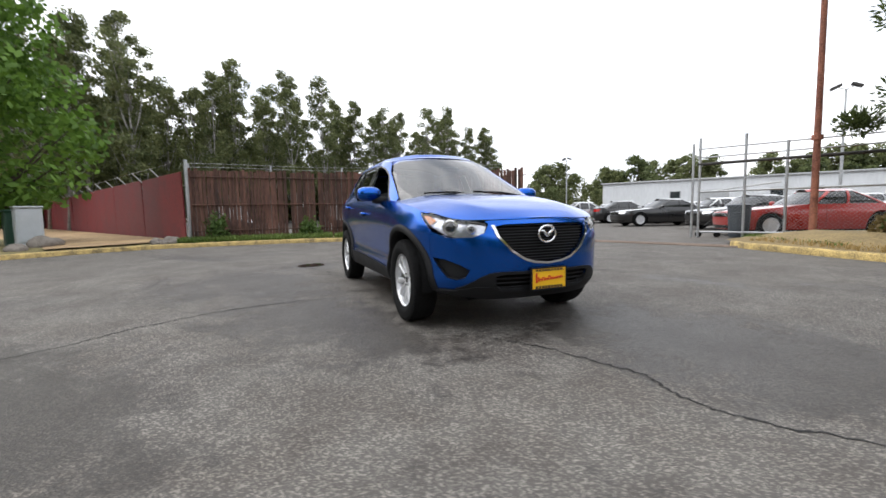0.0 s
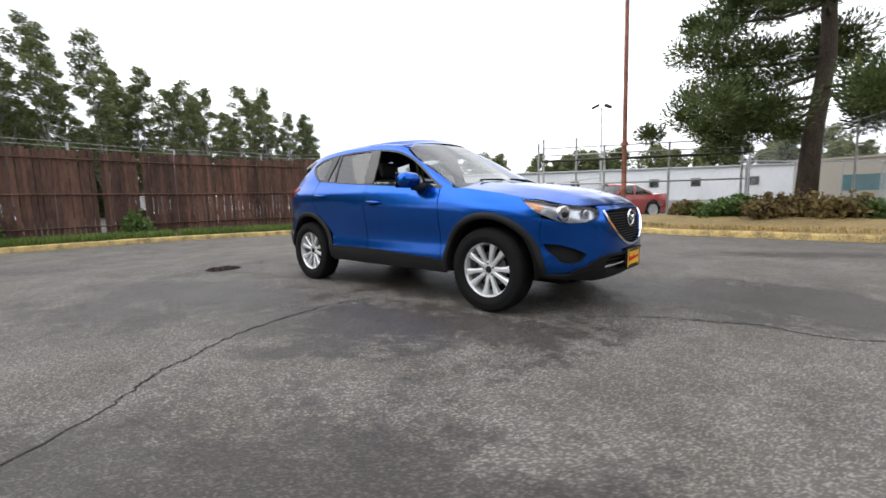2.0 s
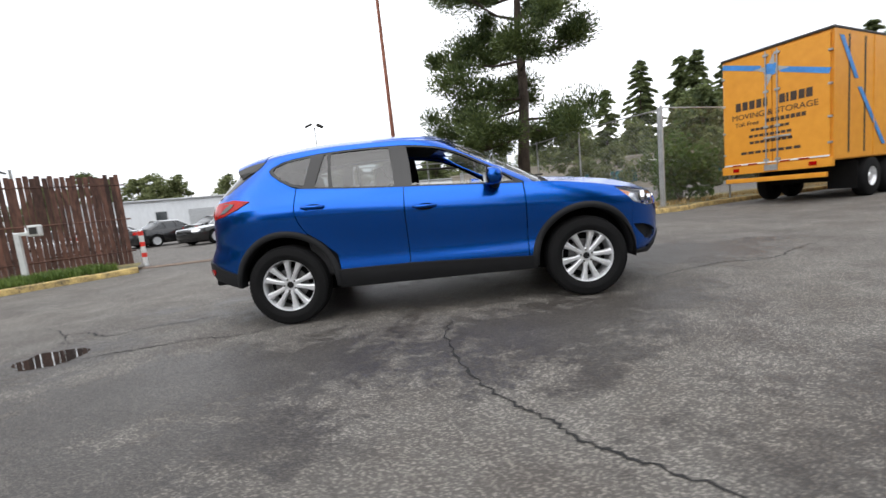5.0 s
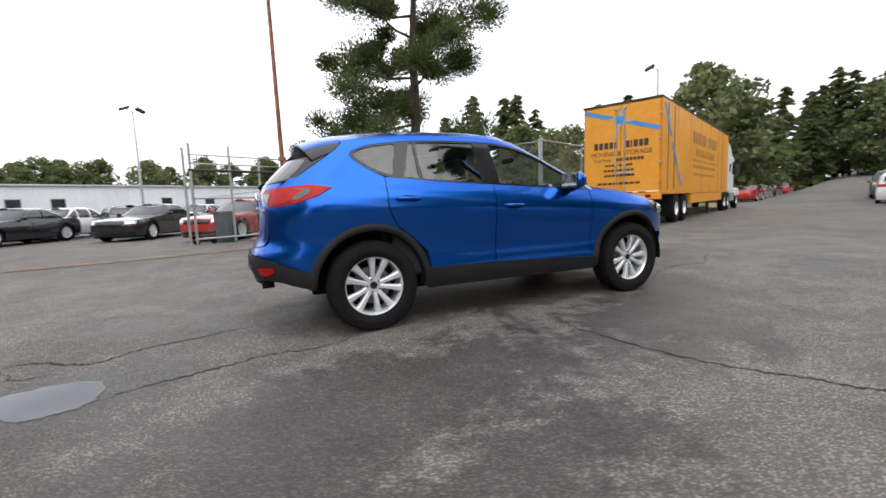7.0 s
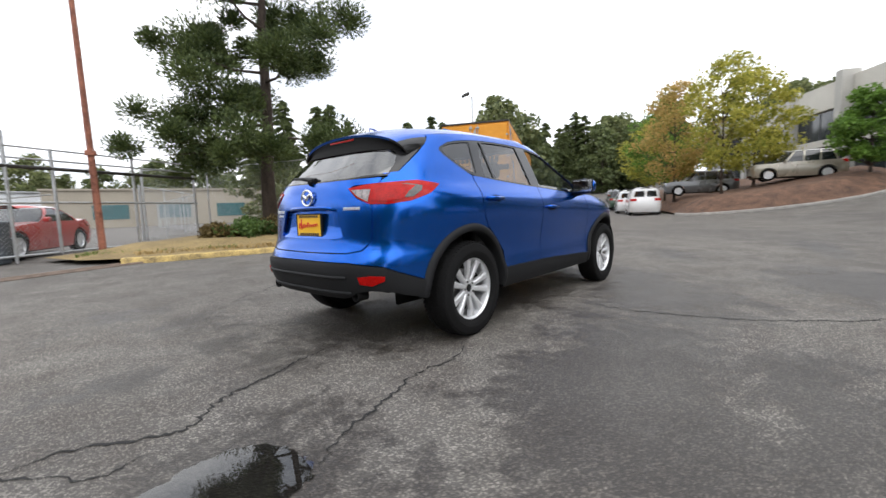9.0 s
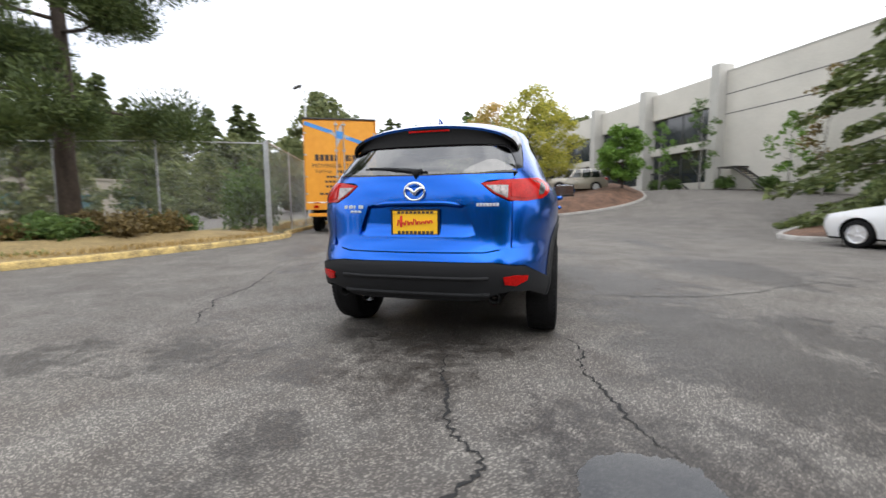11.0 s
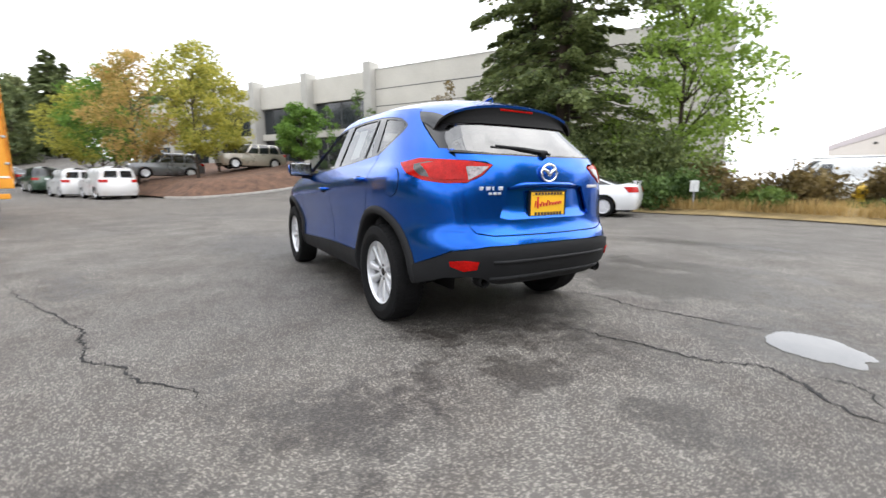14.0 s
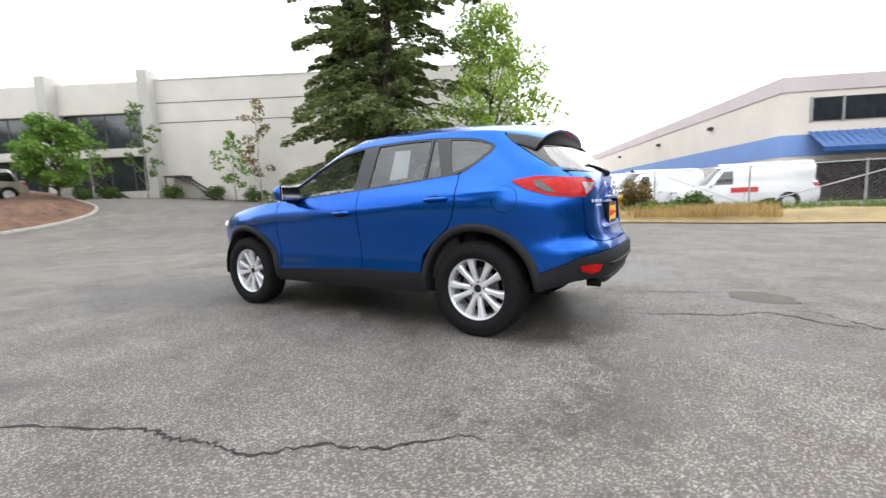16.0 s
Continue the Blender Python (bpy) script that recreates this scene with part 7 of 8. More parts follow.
part("windscreen_header", panel(TOP, [F(0, 1.565), F(0.50, 1.545), F(0.565, 1.51), F(0.615, 1.50), F(0.60, 1.60), F(0.3, 1.64), F(0, 1.645)], [], (1, -1), -0.008, 0.0, 0.05, True), BLUE, car)
part("brake_lamp", box(B(), (-1.832, -0.15, 1.500), (-1.812, 0.15, 1.514), 0.004), M["lamp_red"], car)
bm = tube(B(), [(-1.42, 0, 1.612), (-1.50, 0, 1.642), (-1.54, 0, 1.644), (-1.55, 0, 1.60)], [0.013, 0.008, 0.007, 0.012], 8)
part("roof_antenna", bm, BLUE, car, smooth=True)

# underside and cabin
bm = B()
box(bm, (-1.40, -0.52, 0.23), (1.88, 0.52, 0.55), 0.05)
box(bm, (-1.86, -0.50, 0.36), (-1.36, 0.50, 0.60), 0.05)
box(bm, (-0.93, -0.78, 0.29), (0.93, 0.78, 0.46), 0.03)
box(bm, (1.82, -0.58, 0.30), (1.93, 0.58, 0.78), 0.03)
box(bm, (-1.96, -0.58, 0.42), (-1.82, 0.58, 0.95), 0.03)
part("underbody", bm, M["under"], car)
for sd in (1, -1):
    part("door_card", box(B(), (-1.15, min(sd * 0.70, sd * 0.78), 0.40), (0.80, max(sd * 0.70, sd * 0.78), 1.06), 0.02), M["seat"], car, "black inner door trim")
bm = box(B(), (0.42, -0.72, 0.72), (0.98, 0.72, 1.045), 0.08, None, 2)
part("dashboard", bm, M["plastic"], car)
sw = B()
tube(sw, [(0.36 + 0.06 * math.sin(2 * math.pi * k / 24), 0.37 + 0.18 * math.cos(2 * math.pi * k / 24), 0.98 + 0.18 * math.sin(2 * math.pi * k / 24)) for k in range(25)], 0.016, 8, False)
box(sw, (0.36, 0.33, 0.93), (0.46, 0.41, 1.0), 0.01)
box(sw, (0.35, 0.20, 0.965), (0.37, 0.54, 0.99))
part("steering_wheel", sw, M["plastic"], car, smooth=True)


def car_seat(x, y, w=0.5, lean=0.24):
    s_ = part("seat", box(B(), (x - 0.25, y - w / 2, 0.48), (x + 0.27, y + w / 2, 0.66), 0.06, None, 3), M["seat"], car, smooth=True)
    b_ = box(B(), (-0.07, -w / 2 + 0.01, 0), (0.07, w / 2 - 0.01, 0.62), 0.06, None, 3)
    part("backrest", b_, M["seat"], s_, smooth=True).matrix_local = Matrix.Translation((x - 0.25, y, 0.60)) @ Matrix.Rotation(-lean, 4, "Y")
    for yy in ([0.0] if w < 0.7 else [-0.35, 0.35]):
        h_ = box(B(), (-0.05, -0.13, 0), (0.05, 0.13, 0.17), 0.045, None, 3)
        part("headrest", h_, M["seat"], s_, smooth=True).matrix_local = Matrix.Translation((x - 0.42, y + yy, 1.235)) @ Matrix.Rotation(-lean, 4, "Y")


car_seat(0.05, 0.37)
car_seat(0.05, -0.37)
car_seat(-0.88, 0.0, 1.25)
part("rear_mirror", box(B(), (0.42, -0.11, 1.40), (0.45, 0.11, 1.46), 0.01), M["plastic"], car)
part("load_cover", box(B(), (-1.95, -0.66, 0.95), (-1.2, 0.66, 0.98)), M["seat"], car)
part("headlining", roof_cap([Vector((e.x, e.y - 0.02, e.z)) for e in roof_edge[2:-6]], roof_mid[2:-6], 0.035), M["seat"], car)


def spoke_rim(r=0.234, w=0.19):
    """A rolled rim and its hub; the outer side is +y."""
    bm = B()
    lathe(bm, [(r - 0.022, -w / 2), (r - 0.012, -w / 4), (r - 0.02, 0.035), (r - 0.012, 0.072), (r - 0.003, 0.086), (r + 0.004, 0.086), (r + 0.004, 0.07)], 48)
    lathe(bm, [(0.072, 0.02), (0.072, 0.046), (0.060, 0.052), (0.034, 0.054), (0.032, 0.048), (0.0, 0.048)], 30)
    bmesh.ops.recalc_face_normals(bm, faces=bm.faces)
    return bm


def rim_spoke(r=0.234):
    """One tapered spoke, running out along +x."""
    bm = B()
    prof = []
    for rr_, hw, y1, y0 in ((0.045, 0.020, 0.052, 0.02), (0.10, 0.0165, 0.060, 0.03), (0.16, 0.020, 0.066, 0.035), (r - 0.012, 0.029, 0.070, 0.03)):
        prof.append([bm.verts.new(c) for c in ((rr_, y0, -hw * 1.25), (rr_, y1 - 0.006, -hw), (rr_, y1, -hw * 0.55), (rr_, y1, hw * 0.55), (rr_, y1 - 0.006, hw), (rr_, y0, hw * 1.25))])
    for a_, b_ in zip(prof, prof[1:]):
        for j in range(5):
            bm.faces.new((a_[j], b_[j], b_[j + 1], a_[j + 1]))
    bmesh.ops.recalc_face_normals(bm, faces=bm.faces)
    return bm


def tyre(r=0.358, ri=0.232, w=0.222):
    bm = B()
    h = w / 2
    lathe(bm, [(ri, -h * 0.82), (ri + 0.03, -h * 0.96), (r - 0.06, -h), (r - 0.022, -h * 0.93), (r - 0.004, -h * 0.76), (r, -h * 0.5), (r, h * 0.5), (r - 0.004, h * 0.76), (r - 0.022, h * 0.93), (r - 0.06, h), (r - 0.075, h * 1.015), (ri + 0.03, h * 0.96), (ri, h * 0.82)], 64)
    for k in range(64):
        a = 2 * math.pi * k / 64
        m = Matrix.Rotation(a, 4, "Y")
        for y0, y1 in ((-h * 0.9, -h * 0.42), (-h * 0.36, -0.004), (0.004, h * 0.36), (h * 0.42, h * 0.9)):
            z0 = -0.012
            q_ = [m @ Vector(c) for c in ((r - 0.012, y0, z0), (r + 0.003, y0, z0), (r + 0.003, y1, z0 + 0.006), (r - 0.012, y1, z0 + 0.006), (r - 0.012, y0, z0 + 0.021), (r + 0.003, y0, z0 + 0.021), (r + 0.003, y1, z0 + 0.027), (r - 0.012, y1, z0 + 0.027))]
            if abs(y0) > h * 0.8 or abs(y1) > h * 0.8:
                for i_ in ((1, 5) if abs(y0) > abs(y1) else (2, 6)):
                    c_ = q_[i_]
                    q_[i_] = Vector((c_.x * (1 - 0.028), c_.y, c_.z * (1 - 0.028)))
            v_ = [bm.verts.new(c) for c in q_]
            for f in ((1, 2, 6, 5), (0, 1, 5, 4), (3, 7, 6, 2), (0, 3, 2, 1), (4, 5, 6, 7)):
                bm.faces.new([v_[i] for i in f])
    return bm


first = None
for cx in (AX, -AX):
    for sd in (1, -1):
        m = Matrix.Translation((cx, sd * 0.788, 0.36)) @ (Matrix.Rotation(math.pi, 4, "Z") if sd < 0 else Matrix.Identity(4)) @ Matrix.Rotation(cx * 0.37 + sd, 4, "Y")
        if first is None:
            wheel = part("wheel", spoke_rim(), M["alloy"], car, "silver ten-spoke alloy wheel")
            for f in wheel.data.polygons:
                f.use_smooth = False
            part("tyre", tyre(), M["rubber"], wheel)
            spoke = part("spoke", rim_spoke(), M["alloy"], wheel)
            nut = part("wheel_nut", tube(B(), [(0.053, 0.046, 0), (0.053, 0.060, 0)], 0.009, 6), M["disc"], wheel)
            for k in range(10):
                o = spoke if k == 0 else new("spoke", spoke.data)
                o.parent = wheel
                o.matrix_local = Matrix.Rotation(2 * math.pi * k / 10 + (0.05 if k % 2 else -0.05), 4, "Y")
            for k in range(5):
                o = nut if k == 0 else new("wheel_nut", nut.data)
                o.parent = wheel
                o.matrix_local = Matrix.Rotation(2 * math.pi * k / 5 + 0.3, 4, "Y")
            part("brake_disc", lathe(B(), [(0.0, -0.012), (0.15, -0.012), (0.15, 0.004), (0.0, 0.004)], 32), M["disc"], wheel)
            part("hub_cap", lathe(B(), [(0.030, 0.049), (0.028, 0.054), (0.0, 0.056)], 20), M["gloss_black"], wheel)
            part("wheel_back", lathe(B(), [(0.205, -0.05), (0.0, -0.05)], 32), M["under"], wheel)
            first = wheel
            wheel.matrix_local = m
        else:
            w2 = copy_thing(first, m)
            w2.parent = car

# ---------------------------------------------------------------- parked vehicles
def plain_vehicle(name, label, category, paint, L, W, H, wb, belt_z, nose_z, deck_z, cab, wheel_r=0.33, nose=0.9, pillars=1, glass="car_window", sill=0.22, group="", cargo=False):
    """A parked car: body skin with wheel arches, lids, pillars, panes, lamps and wheels. cab: windscreen foot, roof front, roof rear, rear screen foot."""
    t = thing(name, label, category, None, group)
    hw = W / 2
    x1, x2, x3, x4 = cab
    low = Shell([(0.1, L / 2 - 0.12), (0.35, L / 2 - 0.02), (0.5, L / 2), (nose_z, L / 2 - 0.08), (nose_z + 0.2, L / 2 - 0.3)],
                [(0.1, -L / 2 + 0.12), (0.4, -L / 2), (deck_z - 0.15, -L / 2 + 0.02), (deck_z + 0.15, -L / 2 + 0.12)],
                [(0.1, hw - 0.09), (0.35, hw - 0.02), (0.65, hw), (belt_z - 0.1, hw - 0.03), (belt_z + 0.1, hw - 0.07)],
                (nose, 3.4), (0.8, 4.0))
    top = Shell([(belt_z - 0.1, x1 + 0.12), (belt_z, x1), (H - 0.08, x2), (H, x2 - 0.1)], [(belt_z - 0.1, x4 - 0.06), (belt_z, x4), (H - 0.08, x3), (H, x3 + 0.05)],
                [(belt_z - 0.1, hw - 0.07), (belt_z, hw - 0.09), (H - 0.08, hw - 0.09 - (H - belt_z) * 0.32), (H, hw - 0.2 - (H - belt_z) * 0.32)],
                (0.42, 2.2), (0.35, 2.4))
    edge_z = lambda x: interp(x, [(-L / 2, deck_z - 0.03), (-L / 2 + 0.25, deck_z), (x4 - 0.1, max(deck_z, belt_z - 0.02)), (x4 + 0.2, belt_z), (x1 - 0.2, belt_z), (x1 + 0.1, belt_z - 0.03), (L / 2 - 0.35, nose_z), (L / 2, nose_z - 0.06)])
    edge = []
    for k in range(61):
        u = k / 60
        z = edge_z(low.p(u, 0.6).x)
        edge.append((u, z))
    arches = [arch_xz(s * wb / 2, wheel_r, wheel_r + 0.055, 18) for s in (1, -1)]
    body = part("body", panel(low, [(0.0, sill), (0.12, sill), (0.88, sill), (1.0, sill)] + edge[::-1], arches, (1, -1), 0, 0.02, 0.14, True), paint, t)
    part("lid", cap([low.p(u, z) for u, z in edge], lambda e, q_: e.z + 0.035 * (1 - q_ * q_), 6), paint, t)
    part("roof", cap([top.p(top.ux(x, H - 0.08), H - 0.08) + Vector((0, 0, 0)) for x in [x2 - 0.02 + (x3 - x2 + 0.04) * k / 10 for k in range(11)]], lambda e, q_: H - 0.08 + 0.08 * (1 - q_ ** 3), 6), paint, t)
    part("cabin_shell" if cargo else "glazing", panel(top, [("f", 0.0, H - 0.1), ("f", 0.3, H - 0.1), ("x", x2 - 0.35, H - 0.08), ("x", x3 + 0.3, H - 0.08), ("r", 0.3, H - 0.1), ("r", 0.0, H - 0.1), ("r", 0.0, belt_z - 0.05), ("x", x4 + 0.4, belt_z - 0.05), ("x", x1 - 0.5, belt_z - 0.05), ("f", 0.0, belt_z - 0.05)], [], (1, -1), -0.02, 0, 0.15, True), paint if cargo else M[glass], t, "" if cargo else "dark window glass")
    if cargo:
        part("windscreen", panel(top, [("f", 0.0, belt_z + 0.05), ("f", hw * 0.75, belt_z + 0.05), ("f", hw * 0.68, H - 0.2), ("f", 0.0, H - 0.2)], [], (1, -1), -0.008, 0, 0.15, True), M[glass], t)
        part("rear_window", panel(top, [("r", 0.08, belt_z + 0.1), ("r", hw * 0.7, belt_z + 0.1), ("r", hw * 0.62, H - 0.25), ("r", 0.08, H - 0.25)], [], (1, -1), -0.008, 0, 0.15), M[glass], t)
        for side in (1, -1):
            part("door_window", panel(top, [("x", x1 - 0.5, belt_z + 0.04), ("x", x1 - 1.25, belt_z + 0.04), ("x", x1 - 1.25, H - 0.35), ("x", x1 - 0.75, H - 0.35)], [], (side,), -0.008, 0, 0.15), M[glass], t)
    for side in (1, -1):
        xs = [x1 - 0.42, *[x1 - 0.5 + (x4 - x1 + 0.9) * (k + 1) / (pillars + 1) for k in range(pillars)], x4 + 0.36]
        for i_, x in enumerate(xs):
            slope = (x2 - x1) if i_ == 0 else (x3 - x4) if i_ == len(xs) - 1 else -0.06
            w_ = 0.07 if 0 < i_ < len(xs) - 1 else 0.10
            part("pillar", panel(top, [("x", x + w_ / 2, belt_z), ("x", x + slope * 0.8 + w_ / 2, H - 0.09), ("x", x + slope * 0.8 - w_ / 2, H - 0.09), ("x", x - w_ / 2, belt_z)], [], (side,), 0.0, 0.01, 0.2), paint, t)
        part("headlamp", panel(low, [("f", hw * 0.55, nose_z - 0.16), ("f", hw * 0.86, nose_z - 0.15), ("f", hw * 0.88, nose_z - 0.04), ("f", hw * 0.55, nose_z - 0.06)], [], (side,), 0.008, 0.01, 0.1), M["lamp_clear"], t)
        part("tail_lamp", panel(low, [("r", hw * 0.55, deck_z - 0.25), ("r", hw * 0.93, deck_z - 0.25), ("r", hw * 0.93, deck_z - 0.09), ("r", hw * 0.55, deck_z - 0.09)], [], (side,), 0.008, 0.01, 0.1), M["lamp_red"], t)
        part("mirror", box(B(), (x1 - 0.45, min(side * (hw - 0.02), side * (hw + 0.15)), belt_z - 0.02), (x1 - 0.32, max(side * (hw - 0.02), side * (hw + 0.15)), belt_z + 0.12), 0.03), paint, t)
        part("door_gap", panel(low, [("x", 0.0, sill + 0.12), ("x", 0.012, sill + 0.12), ("x", 0.012, belt_z - 0.02), ("x", 0.0, belt_z - 0.02)], [], (side,), 0.003, 0, 0.3), M["under"], t)
        part("door_handle", box(B(), (-0.2, min(side * (hw - 0.03), side * (hw + 0.02)), belt_z - 0.18), (-0.04, max(side * (hw - 0.03), side * (hw + 0.02)), belt_z - 0.15), 0.008), M["gloss_black"] if paint is M["white_car"] else paint, t)
    part("grille", panel(low, [("f", 0.0, nose_z - 0.2), ("f", hw * 0.5, nose_z - 0.19), ("f", hw * 0.5, nose_z - 0.07), ("f", 0.0, nose_z - 0.07)], [], (1, -1), 0.006, 0.01, 0.15, True), M["gloss_black"], t)
    part("bumper_strip", panel(low, [("f", 0.0, 0.25), ("f", hw * 0.8, 0.25), ("f", hw * 0.8, 0.36), ("f", 0.0, 0.36)], [], (1, -1), 0.006, 0.01, 0.2, True), M["gloss_black"], t)
    part("underbody", box(B(), (-L / 2 + 0.2, -hw + 0.25, 0.17), (L / 2 - 0.2, hw - 0.25, 0.5)), M["under"], t)
    for sx in (1, -1):
        for side in (1, -1):
            plain_wheel(t, sx * wb / 2, side * (hw - 0.12), wheel_r, 0.21, 0.66, side)
    return t


def place(ob, x, y, heading, z=None):
    ob.matrix_world = Matrix.Translation((x, y, ground_z(x, y) if z is None else z)) @ Matrix.Rotation(heading, 4, "Z")
    return ob


def coupe(label, paint, name="coupe", **k):
    return plain_vehicle(name, label, "car", paint, 5.0, 1.90, 1.44, 2.95, 0.97, 0.82, 1.0, (0.75, 0.15, -1.05, -1.85), 0.355, 1.0, 1, **k)


def sedan(label, paint, **k):
    return plain_vehicle("sedan", label, "car", paint, 4.8, 1.82, 1.46, 2.8, 0.95, 0.80, 1.02, (0.95, 0.25, -1.15, -1.85), 0.33, 0.95, 2, **k)


place(coupe("red two-door muscle coupe behind the gate", M["red_paint"]), -2.9, 13.85, math.atan2(-0.85, -0.52))
place(coupe("black two-door muscle coupe on the storage lot", M["black_paint"]), -11.4, 17.7, math.atan2(-0.92, -0.38))
g_ = sedan("grey sedan parked on the storage lot", M["grey_paint"], group="lot cars")
place(g_, -8.4, 20.6, math.atan2(0.9, -0.45))
place(coupe("black coupe nosed up to the gate", M["black_paint"]), -6.6, 17.2, math.atan2(-0.88, -0.3))
protos = [sedan("silver sedan in the far car row", M["silver_paint"], group="lot cars"), sedan("black sedan in the far car row", M["black_paint"], group="lot cars"), sedan("white sedan in the far car row", M["white_car"], group="lot cars"), sedan("dark grey sedan in the far car row", M["grey_paint"], group="lot cars")]
rr = random.Random(9)
lot = [(-5.2 - 2.7 * k, 24.0 - 0.9 * k, 1.1) for k in range(10)] + [(-30 - 2.9 * k, 33 - 1.5 * k, 0.9) for k in range(9)] + [(-9 - 3.0 * k, 41 - 1.6 * k, 1.0) for k in range(11)] + [(-19, 2 + 3 * k, 0.1) for k in range(5)] + [(-18.5, -3.5, 0.1)]
for i, (x, y, h) in enumerate(lot):
    src = protos[(i * 3 + i // 4) % 4]
    m = Matrix.Translation((x, y, 0)) @ Matrix.Rotation(h + rr.uniform(-.05, .05), 4, "Z")
    if not src.get("used"):
        src["used"] = 1
        src.matrix_world = m
    else:
        copy_thing(src, m)
for o in protos:
    if "used" in o:
        del o["used"]
for o in list(scene.objects):
    if "used" in o:
        del o["used"]
# white coupe by the thicket
white_coupe = plain_vehicle("coupe", "white two-door coupe parked by the thicket", "car", M["white_car"], 4.42, 1.70, 1.36, 2.62, 0.92, 0.74, 0.96, (1.10, 0.40, -0.80, -1.92), 0.30, 0.9, 1)
place(white_coupe, 5.28, -8.35, math.atan2(0.455, 0.89))
wing = part("rear_wing", box(B(), (-2.17, -0.58, 1.015), (-2.02, 0.58, 1.040), 0.012), M["white_car"], white_coupe)
for y in (-0.52, 0.52):
    part("wing_strut", box(B(), (-2.13, y - 0.03, 0.90), (-2.06, y + 0.03, 1.02), 0.01), M["white_car"], wing)
# cars by the road and on the bank
suv = plain_vehicle("wagon", "pale gold suv parked above the mulch bank", "car", M["beige_paint"], 4.6, 1.82, 1.74, 2.65, 1.05, 1.0, 1.12, (0.95, 0.45, -1.85, -2.12), 0.36, 0.7, 2)
place(suv, 28.9, -2.2, 1.75, ground_z(28.9, -2.2) + 0.82)
place(plain_vehicle("wagon", "dark grey suv parked above the mulch bank", "car", M["grey_paint"], 4.6, 1.82, 1.74, 2.65, 1.05, 1.0, 1.12, (0.95, 0.45, -1.85, -2.12), 0.36, 0.7, 2), 31.2, 3.0, 1.75, ground_z(31.2, 3.0) + 0.82)
van = lambda label, L=5.4, H=2.05: plain_vehicle("van", label, "van", M["white_car"], L, 1.95, H, L * 0.58, 1.12, 1.0, 1.2, (L * 0.30, L * 0.16, -L / 2 + 0.12, -L / 2 + 0.04), 0.35, 0.6, 0, cargo=True)
v_ = van("small white panel van at the roadside", 4.5, 1.85)
place(v_, 27.6, 5.9, math.atan2(0.36, 0.93))
copy_thing(v_, Matrix.Translation((32.8, 8.4, ground_z(32.8, 8.4))) @ Matrix.Rotation(math.atan2(0.36, 0.93), 4, "Z"))
place(plain_vehicle("wagon", "old dark green off-road wagon at the roadside", "car", M["green_paint"], 4.6, 1.85, 1.85, 2.7, 1.12, 1.05, 1.15, (0.7, 0.4, -2.0, -2.15), 0.4, 0.5, 2), 39.0, 11.2, 0.37)
for k, (x, y, c) in enumerate(((38, 20.0, "red_paint"), (44, 22.6, "silver_paint"), (50, 25, "black_paint"), (48, 14.2, "black_paint"), (55, 17, "silver_paint"), (62, 19.5, "white_car"), (58, 28, "red_paint"))):
    place(sedan({"red_paint": "red", "silver_paint": "silver", "black_paint": "black", "white_car": "white"}[c] + " sedan parked along the climbing road", M[c], group="road cars"), x, y, 0.37)
# work vans by the cream warehouse
w_ = van("white cargo van by the cream warehouse", 5.5, 2.1)
place(w_, -4.4, -20.0, math.atan2(-0.35, 0.93) + 0.5)
for x, y, h in ((-0.6, -20.6, 0.6), (2.6, -22.4, 0.5)):
    copy_thing(w_, Matrix.Translation((x, y, 0)) @ Matrix.Rotation(h, 4, "Z"))
sign_ = part("van_panel", box(B(), (-0.5, 0.985, 0.8), (0.5, 0.99, 1.02)), M["plate_red"], w_, "dark red panel sign")
bt = thing("portable_toilet", "blue portable toilet by the vans", "toilet", Matrix.Translation((0.5, -25.5, 0)))
part("cabin", box(B(), (-0.55, -0.55, 0.05), (0.55, 0.55, 2.1), 0.04), M["blue_band"], bt)
part("roof", box(B(), (-0.6, -0.6, 2.1), (0.6, 0.6, 2.25), 0.08), M["paper"], bt)
part("door", box(B(), (-0.4, 0.55, 0.15), (0.4, 0.575, 2.0), 0.01), M["blue_band"], bt)

# ---------------------------------------------------------------- plants
def leaf_mesh(name, centres, size, rng, material, flat=0.0, long=1.6, droop=None):
    """Many small leaf blades, each a folded quad with its own turn."""
    n_ = len(centres)
    c = np.asarray(centres)
    a = rng.normal(size=(n_, 3))
    a[:, 2] *= 1 - flat
    a /= np.linalg.norm(a, axis=1, keepdims=True) + 1e-9
    if droop is not None:
        a = a * 0.45 + droop
        a /= np.linalg.norm(a, axis=1, keepdims=True) + 1e-9
    b = np.cross(a, rng.normal(size=(n_, 3)))
    b /= np.linalg.norm(b, axis=1, keepdims=True) + 1e-9
    s = size * rng.uniform(0.6, 1.35, size=(n_, 1))
    v = np.stack([c - a * s * long * 0.5, c + b * s * 0.5, c + a * s * long * 0.5, c - b * s * 0.5], axis=1).reshape(-1, 3)
    f = np.arange(n_ * 4).reshape(-1, 4)
    me = bpy.data.meshes.new(name)
    me.from_pydata(v.tolist(), [], f.tolist())
    me.materials.append(material)
    return me


